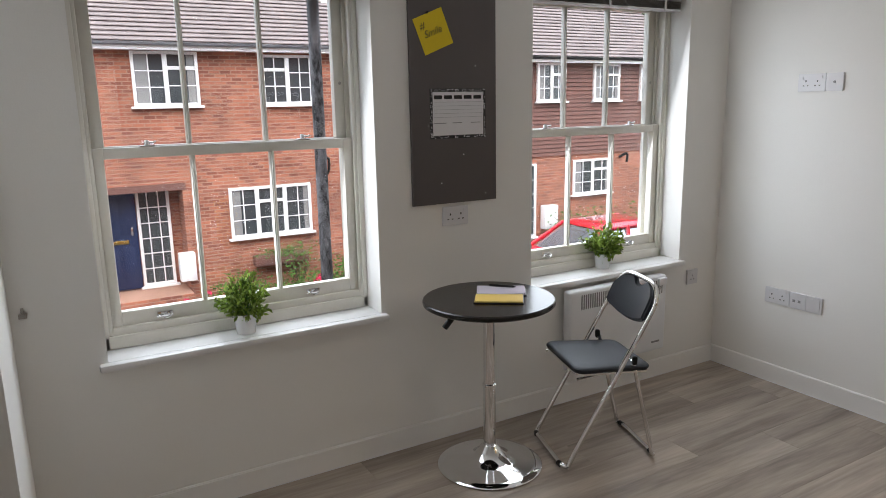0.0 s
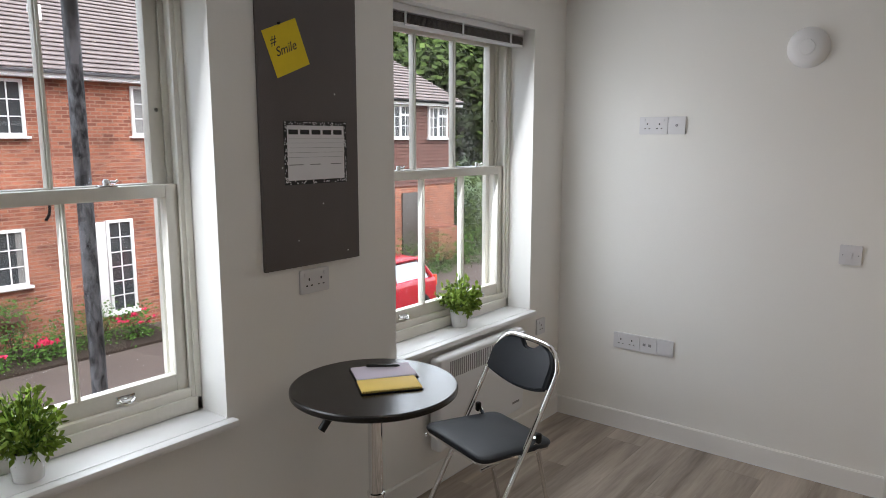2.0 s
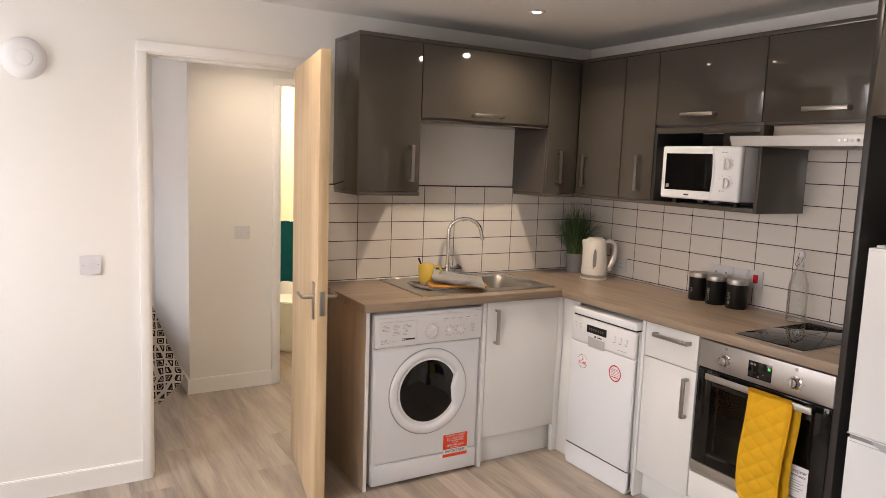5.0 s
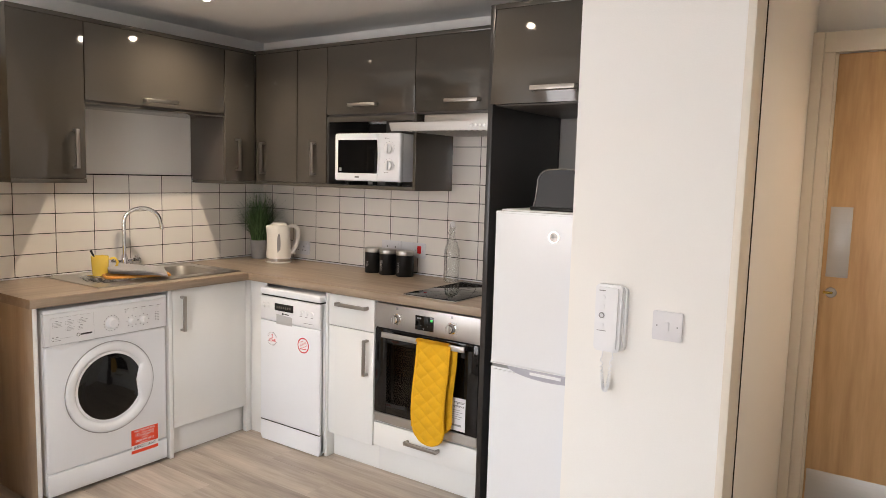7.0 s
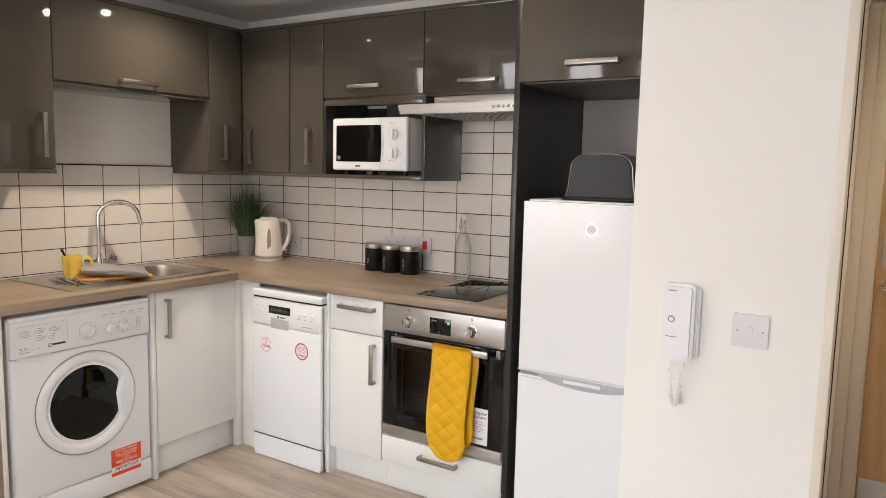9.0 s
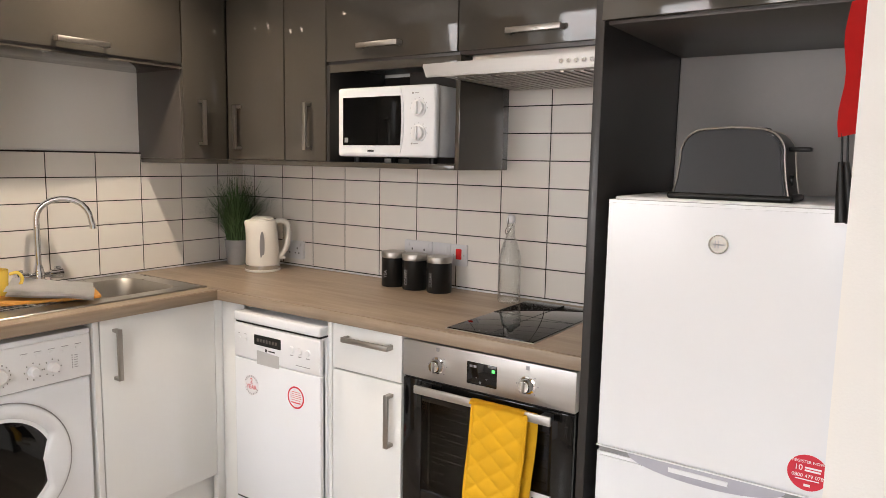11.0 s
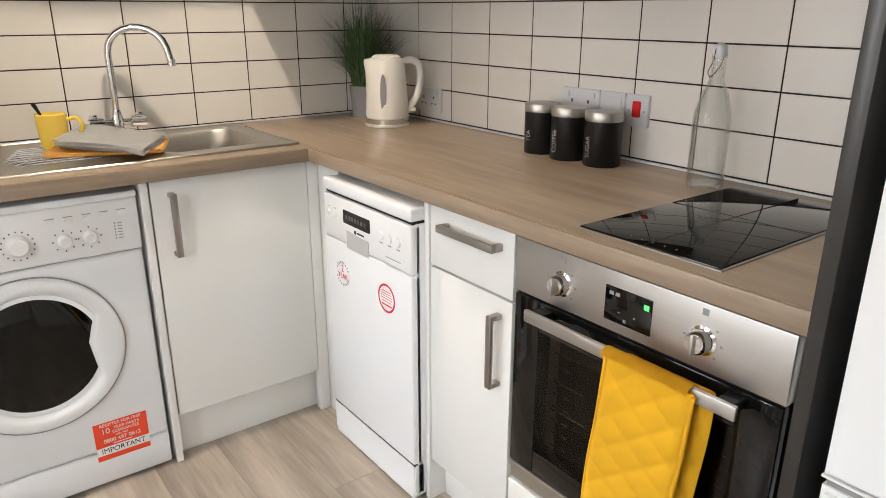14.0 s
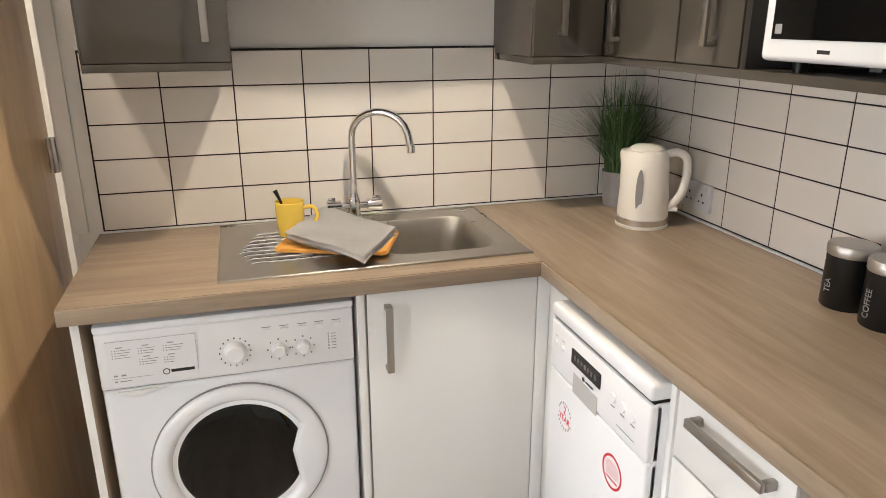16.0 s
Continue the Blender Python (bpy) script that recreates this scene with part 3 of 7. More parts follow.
door_lining(1, [((WX - .004, DY1 - .003, 0), (WX + .104, DY1 + .012, DZ + .012)), ((WX - .004, DY0 - .012, 0), (WX + .104, DY0 + .003, DZ + .012)), ((WX - .004, DY0, DZ - .003), (WX + .104, DY1, DZ + .012)),
                ((WX - .016, DY1 + .004, 0), (WX, DY1 + .045, DZ + .003)), ((WX - .016, DY0 - .045, 0.915), (WX, DY0 - .004, DZ + .003)), ((WX - .016, DY0 - .045, DZ + .004), (WX, DY1 + .045, DZ + .05)),
                ((WX + .05, DY1 - .015, 0), (WX + .075, DY1, DZ)), ((WX + .05, DY0, 0), (WX + .075, DY0 + .015, DZ)), ((WX + .05, DY0, DZ - .015), (WX + .075, DY1, DZ))], "white painted door lining and flat architrave")
door_lining(2, [((4.801, 0.1005, 0), (4.82, 0.145, 2.0295)), ((4.815, 0.085, 0), (4.925, 0.1015, 2.03)), ((4.804, -0.645, 0), (4.82, -0.60, 2.0295)), ((4.804, -0.645, 2.03), (4.82, 0.145, 2.07))], "white painted bathroom door frame")
door_lining(3, [((0.395, -1.625, 0), (0.4365, -1.60, 2.09)), ((0.352, -1.640, 0), (0.3945, -1.615, 2.0095)), ((-0.478, -1.640, 2.01), (0.3945, -1.615, 2.09)), ((-0.478, -1.640, 0), (-0.408, -1.615, 2.0095)), ((0.343, -1.66, 0), (0.356, -1.635, 2.01))], "cream painted entrance door frame", M_JAMB)
door_lining(4, [((0.415, -0.53, 0), (0.4375, -0.395, 2.03)), ((-0.33, -0.53, 0), (-0.308, -0.395, 2.03)), ((-0.307, -0.528, 2.01), (0.414, -0.397, 2.0295))], "cream painted lining of the lobby doorway", M_JAMB)
solid("door_seal", box((0.4125, -0.531, 0), (0.416, -0.525, 2.005)), M_VOID, "black rubber intumescent seal in the lobby doorway", "trim", "structure")

# area lamps added inside each sash to stand in for sky light
day_data = bpy.data.lights.new("window_sky_fill", "AREA")
day_data.shape, day_data.size, day_data.size_y = "RECTANGLE", 0.9, 1.2
day_data.energy, day_data.color = DAYLIGHT, (0.91, 0.96, 1.0)
bedroom_day = day_data.copy()
bedroom_day.energy = DAYLIGHT * 0.45
for wx in WIN:
    s = new("window_sky_fill", day_data if wx["x0"] < 4 else bedroom_day)
    s.location, s.rotation_euler = ((wx["x0"] + wx["x1"]) / 2, WY + .152, 1.37), (radians(-76), 0, 0)

# downlights
lamp_data = bpy.data.lights.new("downlight", "SPOT")
lamp_data.energy, lamp_data.color, lamp_data.spot_size, lamp_data.spot_blend, lamp_data.shadow_soft_size = LAMP, (1.0, 0.86, 0.68), radians(148), 1.0, 0.024
for x, y, share in SPOTS:
    d = thing("downlight", (x, y, CEIL), "round recessed ceiling downlight with a white rim, switched on", "downlight", "ceiling downlights")
    part("rim", lathe([(.019, -.001), (.022, -.004), (.040, -.005), (.043, 0.0)], 32, (x, y, CEIL)), M_APPLP, d)
    part("lens", lathe([(0, -.0035), (.019, -.0035), (.019, -.001), (0, -.001)], 24, (x, y, CEIL)), M_LAMP, d, "glowing warm lens")
    beam = lamp_data.copy()
    beam.energy = LAMP * share
    s = new("downlight_beam", beam)
    s.parent = d
    s.location = (0, 0, -.012)
# hall and lobby downlights are unseen, added to brighten those spaces
lobby_fill = lamp_data.copy()
lobby_fill.energy, lobby_fill.color = LAMP * 0.55, (1.0, 0.80, 0.58)
hall_fill = lamp_data.copy()
hall_fill.energy = LAMP * 0.5
# unseen light added to give the bathroom its warm glow
bl = new("bathroom_light", bpy.data.lights.new("bathroom_light", "POINT"))
bl.data.energy, bl.data.color, bl.data.shadow_soft_size, bl.location = 30, (1.0, 0.88, 0.66), .06, (5.5, -0.6, CEIL - .12)
bt = thing("bathroom_ceiling_light", (5.5, -0.6, CEIL), "round white bathroom ceiling light, unseen and added", "ceiling light")
part("shade", lathe([(0, -.05), (.11, -.045), (.13, -.01), (.13, 0)], 24, (5.5, -0.6, CEIL)), M_LAMP, bt)
# unseen fittings for the added hall and lobby lamps
for x, y in ((4.4, 0.3), (-0.42, -1.15)):
    hl = thing("downlight", (x, y, CEIL), "round recessed ceiling downlight with a white rim, switched on", "downlight", "ceiling downlights")
    part("rim", lathe([(.019, -.001), (.022, -.004), (.040, -.005), (.043, 0.0)], 32, (x, y, CEIL)), M_APPLP, hl)
    part("lens", lathe([(0, -.0035), (.019, -.0035), (.019, -.001), (0, -.001)], 24, (x, y, CEIL)), M_LAMP, hl, "glowing warm lens")
    s = new("downlight_beam", hall_fill if x > 3 else lobby_fill)
    s.parent, s.location = hl, (0, 0, -.012)

# ---- kitchen ----
BX, BY = 3.07, -0.935      # base unit fronts
CX, CY = 3.34, -1.205      # wall unit fronts
WT = 0.91                  # worktop height


def bow_handle(parent, m, length, label="satin nickel bow handle"):
    """Flat-section bar with two short legs, along u, at the middle of m."""
    bm = box((-length / 2, -.009, .024), (length / 2, .009, .034), .002)
    for s in (-1, 1):
        box((s * length / 2 - (.012 if s > 0 else 0), -.009, 0), (s * length / 2 + (0 if s > 0 else .012), .009, .024), .002, bm)
    return part("handle", move(bm, m), M_NICKEL, parent, label)


ROT90 = Matrix.Rotation(radians(90), 4, "Z")

# worktop in one L-shaped run, with the sink cut-out
wt = thing("worktop", (3.3, -1.0, WT - .04), "oak-effect laminate L-shaped kitchen worktop", "worktop")
sx0, sx1, sy0, sy1 = 3.175, 3.590, -0.850, -0.135
bm = None
for lo, hi in (((3.05, sy1, WT - .04), (3.655, .243, WT)), ((3.05, sy0, WT - .04), (sx0, sy1, WT)), ((sx1, sy0, WT - .04), (3.655, sy1, WT)), ((3.05, -0.91, WT - .04), (3.655, sy0, WT))):
    bm = box(lo, hi, 0, bm)
bmesh.ops.remove_doubles(bm, verts=bm.verts, dist=1e-5)
bm.faces.ensure_lookup_table()
part("sink_run", bm, M_TOP, wt, smooth=False)
bm = box((1.535, HY + .012, WT - .04), (3.655, -0.9105, WT))
part("hob_run", bm, M_TOPX, wt, smooth=False)
tt = box((3.043, -0.912, WT - .04), (3.051, .243, WT - .001), .003)
part("front_edge", tt, M_TOP, wt)
part("front_edge", box((1.535, -0.9105, WT - .04), (3.051, -0.9035, WT - .001), .003), M_TOPX, wt)
part("joint_strip", box((3.0505, -0.9108, WT), (3.655, -0.9098, WT + .0004)), M_GREYINK, wt, "fine dark mitre joint", smooth=False)
part("upstand_sealant", box((3.644, -1.53, WT), (3.655, .243, WT + .006), .002, box((1.54, -1.54, WT), (3.65, -1.529, WT + .006), .002)), M_APPLP, wt, "white silicone bead")


def base_door(parent, m, w, hgt, name="door"):
    """A slab door; m maps its lower left corner."""
    return part(name, move(box((0.0015, 0.0015, -.018), (w - .0015, hgt - .0015, 0), .0015), m), M_WHITEU, parent)


# sink base unit
u = thing("sink_base_unit", (3.3, -0.68, 0), "white gloss base cupboard under the sink", "kitchen cabinet")
part("carcass", box((BX + .019, -0.905, .15), (3.64, -0.889, .868), 0, box((BX + .019, -0.4565, .15), (3.64, -0.4405, .868), 0, box((BX + .019, -0.8885, .15), (3.64, -0.457, .166), 0, box((3.626, -0.8885, .1665), (3.64, -0.457, .868))))), M_WHITEU, u, smooth=False)
d = base_door(u, on_w(BX, -0.445, .152), .463, .714)
bow_handle(d, on_w(BX, -0.498, .741) @ ROT90, .18)
part("corner_post", box((BX, -0.945, .0), (BX + .03, -0.909, .868), .001, box((2.940, -0.955, 0.0), (BX + .03, -0.946, .868), .001)), M_WHITEU, u)
part("plinth", box((BX + .045, -0.96, 0), (BX + .060, -0.442, .149), .001), M_WHITEU, u)
solid("end_panel", box((BX - .004, -0.440, 0), (3.64, -0.420, .869), .001), M_WHITEU, "white gloss panel between washing machine and sink unit", "end panel", base=(3.3, -0.43, 0))
ep2 = thing("end_panel", (3.3, .214, 0), "oak-effect end panel supporting the worktop", "end panel")
part("board", box((BX, .2055, 0), (3.643, .224, .869), .001), M_ENDP, ep2)
part("edge_strip", box((BX - .003, .2055, 0), (BX, .224, .869), .0005), M_WHITEU, ep2, "white front edging")


# washing machine
def washing_machine():
    y0, y1, xf = -0.412, .183, 3.068
    w = thing("washing_machine", (3.36, -0.114, 0), "white front-loading washing machine with a dark round door", "washing machine")
    bm = box((xf + .012, y0, .012), (3.62, y1, .848), .012, seg=3)
    part("body", bm, M_APPL, w)
    part("front_panel", box((xf, y0 + .003, .115), (xf + .04, y1 - .003, .690), .014, seg=3), M_APPL, w)
    part("kick_panel", box((xf + .001, y0 + .003, .012), (xf + .03, y1 - .003, .113), .008), M_APPL, w)
    part("fascia", box((xf - .004, y0 + .003, .692), (xf + .03, y1 - .003, .834), .006, seg=3), M_APPLP, w)
    part("lid", box((xf - .001, y0, .832), (3.62, y1, .852), .007), M_APPL, w)
    for yy in (y0 + .05, y1 - .05):
        part("foot", lathe([(0, 0), (.02, 0), (.02, .008), (.009, .012), (.009, .02), (0, .02)], 14, (xf + .06, yy, 0)), M_BLACKP, w)
    part("seam", box((xf + .002, y0 + .004, .6895), (xf + .02, y1 - .004, .6925)), M_RECESS, w, smooth=False)
    # detergent drawer with a scooped grip below
    dm = on_w(xf - .004, .158, .700)
    part("detergent_drawer", prism([(0, 0), (.17, 0)] + arc(.175, .02, .02, -90, 0, 5) + [(.195, .115), (0, .115)], .004, dm, r=.001), M_APPLP, w)
    part("drawer_grip", prism([(0, 0), (.022, -.013), (.045, -.021), (.060, -.022), (.078, -.016), (.130, 0)], .010, on_w(xf - .003, .160, .6925), r=.004), M_APPLP, w)
    rows = []
    for u0, v0, lines, width in ((.012, .098, 4, .030), (.068, .098, 3, .026), (.068, .070, 3, .030), (.122, .098, 3, .034), (.122, .068, 3, .012)):
        rows.append((u0 + .010, v0, .014, .0022))
        for k in range(lines):
            rows.append((u0, v0 - .007 - .0062 * k, .0022, .0026))
            rows.append((u0 + .006, v0 - .007 - .0062 * k, .0026, .0026))
            rows.append((u0 + .011, v0 - .0066 - .0062 * k, width * (1 - .22 * ((k * 7) % 3) / 2), .0013))
    rows += [(.004, .021, .092, .0007), (.010, .027, .008, .004), (.026, .027, .010, .004), (.010, .012, .006, .004), (.020, .013, .026, .0018)]
    rows += [(0, .1145, .195, .0006), (.1945, .020, .0006, .094), (.174, .0, .0006, .002)]
    part("programme_print", bars(rows, on_w(xf - .0082, .158, .700)), M_GREYINK, w, smooth=False)
    part("maker_mark", bars([(.134, .0225, .052, .0075)], on_w(xf - .0082, .158, .700), lathe([(.006, 0), (.008, 0), (.008, .0004), (.006, .0004)], 20, (xf - .0086, .0345, .726), axis="x")), M_INK, w, "dark maker's mark as plain shapes", smooth=False)
    for yy, zz, rr in ((-.123, .752, .027), (-.225, .746, .0175), (-.284, .746, .0175)):
        part("dial", move(lathe([(0, .020), (rr * .72, .020), (rr * .82, .017), (rr, .003), (rr * 1.03, 0)], 32), on_w(xf - .004, yy, zz)), M_APPLP, w, "round white dial")
        ticks = None
        n = 16 if rr > .02 else 8
        for i in range(n):
            aa = 2 * math.pi * i / n
            ticks = bars([((rr + .009) * math.cos(aa) - .0015, (rr + .009) * math.sin(aa) - .002, .003, .004)], on_w(xf - .0042, yy, zz), ticks)
        part("dial_scale", ticks, M_INK, w, smooth=False)
    for i in range(5):
        yy = -.200 - .042 * i
        part("button", prism(rounded(-.010, -.006, .010, .006, .005), .004, on_w(xf - .004, yy, .796), r=.001), M_APPLP, w)
        part("button_label", bars([(-.012, .010, .022, .002)], on_w(xf - .0042, yy, .796)), M_GREYINK, w, smooth=False)
    part("indicator_print", bars([(0, -.008 * i, .003, .004) for i in range(6)] + [(.008, -.008 * i, .012, .0018) for i in range(6)], on_w(xf - .0042, -.345, .770)), M_GREYINK, w, smooth=False)
    # porthole door
    cy, cz = -.115, .452
    seg = 64
    # the rim narrows the glass to a pointed finger grip on the opening side
    notch = [(.147, .077), (.121, .006), (.140, -.089)]
    bm = bmesh.new()
    rings = []
    seg = 128
    for i in range(seg):
        aa = 2 * math.pi * i / seg
        ca, sa = math.cos(aa), math.sin(aa)
        r = .167
        for (ax_, ay_), (bx_, by_) in zip(notch, notch[1:]):
            ex, ey = bx_ - ax_, by_ - ay_
            den = ca * ey - sa * ex
            if abs(den) > 1e-9:
                rr = (ax_ * ey - ay_ * ex) / den
                hx, hy = rr * ca, rr * sa
                on = ((hx - ax_) * ex + (hy - ay_) * ey) / (ex * ex + ey * ey)
                if rr > 0 and -1e-6 <= on <= 1 + 1e-6:
                    r = min(r, rr)
        rings.append([bm.verts.new((q * ca, q * sa, ww)) for q, ww in ((.213, 0), (.213, .006), (.2105, .011), (.205, .0145), (.192, .0165), (r + .016, .0160), (r + .010, .0135), (r + .002, .005), (r, .001), (r, -.02))])
    for r0, r1 in zip(rings, rings[1:] + rings[:1]):
        for a_, b_, c_, d_ in zip(r0, r1, r1[1:], r0[1:]):
            bm.faces.new((a_, b_, c_, d_))
    door = part("porthole_door", move(bm, on_w(xf, cy, cz)), M_APPL, w, "round white door rim with a finger grip")
    seg = 64
    part("door_shadow_ring", lathe([(.213, 0), (.2165, 0), (.2165, .003), (.213, .003)], seg, (xf - .002, cy, cz), axis="x"), M_GREYINK, w)
    part("glass", move(lathe([(0, .010), (.08, .008), (.125, .004), (.155, -.002), (.1665, -.008), (.169, -.018)], seg), on_w(xf - .002, cy, cz)), M_DOORG, door, "dark domed glass")
    # warranty sticker
    stm = on_w(xf - .0006, -.211, .095)
    part("sticker", bars([(0, -.006, .142, .118)], stm), M_RED, w, "orange-red warranty sticker", smooth=False)
    part("sticker_band", bars([(0, .010, .142, .025)], stm, t=.0007), M_APPLP, w, smooth=False)
    text("sticker_text", "IMPORTANT", .021, stm @ Matrix.Translation((.071, .0225, .0009)), M_INK, w)
    for words, size, u, v in (("REGISTER FOR FREE", .0125, .071, .103), ("10", .024, .030, .084), ("YEAR PARTS", .0125, .086, .089), ("GUARANTEE", .0125, .083, .077), ("CALL FREE", .007, .071, .066), ("0800 497 0612", .0165, .071, .0525)):
        text("sticker_text", words, size, stm @ Matrix.Translation((u, v, .0007)), M_APPLP, w)
    part("sticker_print", bars([(.046, .040, .05, .0022)], stm @ Matrix.Translation((0, 0, .0003))), M_APPLP, w, smooth=False)


washing_machine()


# slimline dishwasher
def dishwasher():
    x0, x1, yf = 2.484, 2.932, -.890
    w = thing("dishwasher", (2.71, -1.2, 0), "white slimline freestanding dishwasher under the worktop", "dishwasher")
    part("body", box((x0, -1.47, .015), (x1, yf - .012, .806), .004), M_APPL, w)
    part("lid", box((x0, -1.47, .812), (x1, yf + .002, .848), .008, seg=3), M_APPL, w)
    part("shadow_gap", box((x0 + .004, -1.46, .805), (x1 - .004, yf - .008, .813)), M_VOID, w, smooth=False)
    part("door", box((x0, yf - .03, .118), (x1, yf, .672), .006, seg=3), M_APPL, w)
    part("kick_gap", box((x0 + .001, yf - .028, .112), (x1 - .001, yf - .004, .1185)), M_VOID, w, smooth=False)
    part("control_panel", box((x0, yf - .03, .6735), (x1, yf, .804), .006, seg=3), M_APPLP, w)
    part("kick_plate", prism([(0, .02), (.01, 0), (x1 - x0 - .01, 0), (x1 - x0, .02), (x1 - x0, .112), (0, .112)], .03, on_n(x1, yf - .032, .004), r=.003), M_APPL, w)
    m = on_n(x1, yf, .676)
    part("display", prism(rounded(.115, .060, .255, .098, .003), .002, m), M_BLACKG, w, "black display window")
    part("display_digits", bars([(.130 + .016 * i, .073, .010, .012) for i in range(7)], m @ Matrix.Translation((0, 0, .002))), M_GREYMATT, w, smooth=False)
    part("handle_recess", prism([(.128, -.012), (.245, -.012), (.245, .034), (.128, .040)], .001, m), M_RECESS, w, "silver-grey grip recess")
    part("maker_mark", bars([(.190, .043, .035, .005)], m @ Matrix.Translation((0, 0, .0015)), move(lathe([(0, 0), (.006, 0), (.006, .0005), (0, .0005)], 16), m @ Matrix.Translation((.178, .0455, .0012)))), M_INK, w, "dark maker's mark as plain shapes", smooth=False)
    for i in range(3):
        part("button", move(lathe([(0, .004), (.010, .004), (.012, .002), (.0125, 0)], 20), m @ Matrix.Translation((.310 + .040 * i, .072, 0))), M_APPLP, w)
        part("button", move(lathe([(0, .003), (.007, .003), (.008, 0)], 16), m @ Matrix.Translation((.030 + .035 * i, .072, 0))) if i < 2 else move(lathe([(0, .001), (.003, .001), (.003, 0)], 10), m @ Matrix.Translation((.11, .072, 0))), M_APPLP, w)
    part("button_print", bars([(.302 + .040 * i, .050, .016, .003) for i in range(3)] + [(.33, .018, .07, .002), (.024, .09, .012, .002), (.06, .09, .012, .002)], m), M_GREYINK, w, smooth=False)
    # two round stickers on the door
    for u, v, rr in ((.095, -.100, .041), (.329, -.100, .041)):
        mm = m @ Matrix.Translation((u, v, 0))
        if u < .2:
            part("guarantee_sticker", move(lathe([(0, .0003), (rr, .0003), (rr, 0)], 32), mm), M_PAPER, w, "round white guarantee sticker")
            text("sticker_text", "2", .030, mm @ Matrix.Translation((0, .015, .0006)), M_CRIMSON, w)
            text("sticker_text", "YEAR", .024, mm @ Matrix.Translation((0, -.008, .0006)), M_CRIMSON, w)
            ring = None
            for i in range(22):
                aa = 2 * math.pi * i / 22
                ring = join(ring, move(box((-.0018, rr - .010, .0003), (.0018, rr - .003, .0008)), mm @ Matrix.Rotation(aa, 4, "Z"))) if i not in (5, 6, 16, 17) else ring
            part("sticker_ring_print", ring, M_GREYINK, w, smooth=False)
        else:
            part("registration_sticker", move(lathe([(0, .0003), (rr, .0003), (rr, 0)], 32), mm), M_PAPER, w, "round white sticker with a red ring")
            part("sticker_ring", move(lathe([(rr - .006, .0006), (rr, .0006), (rr, .0002), (rr - .006, .0002)], 32), mm), M_CRIMSON, w)
            part("sticker_print", bars([(-.020, .019, .040, .002), (-.026, .012, .052, .0015), (-.026, .005, .052, .0015), (-.026, -.002, .052, .0015), (-.022, -.010, .044, .0015), (-.024, -.021, .048, .004)], mm @ Matrix.Translation((0, 0, .0004))), M_CRIMSON, w, smooth=False)


dishwasher()

# narrow drawer unit and oven housing
u = thing("drawer_base_unit", (2.31, -1.2, 0), "white gloss base unit with one drawer over a cupboard door", "kitchen cabinet")
part("carcass", box((2.161, -1.52, .13), (2.468, BY - .019, .868), .001), M_WHITEU, u)
part("side_panel", box((2.4685, -1.52, 0), (2.4855, BY + .004, .868), .001), M_WHITEU, u)
d = base_door(u, on_n(2.467, BY, .132), .303, .568)
bow_handle(d, on_n(2.206, BY, .573) @ ROT90, .18)
d = base_door(u, on_n(2.467, BY, .703), .303, .160, "drawer_front")
bow_handle(d, on_n(2.301, BY, .818), .20)
part("plinth", box((2.161, BY - .065, 0), (2.468, BY - .050, .129), .001), M_WHITEU, u)
u = thing("oven_housing_unit", (1.86, -1.2, 0), "white gloss oven housing with a shallow drawer below", "kitchen cabinet")
part("carcass", box((1.560, -1.52, .13), (2.160, BY - .024, .262), .001, box((1.541, -1.52, 0.13), (1.5595, BY - .024, .868), .001)), M_WHITEU, u)
d = base_door(u, on_n(2.160, BY, .142), .602, .118, "drawer_front")
bow_handle(d, on_n(1.855, BY, .207), .19)
part("plinth", box((1.545, BY - .065, 0), (2.160, BY - .050, .129), .001), M_WHITEU, u)


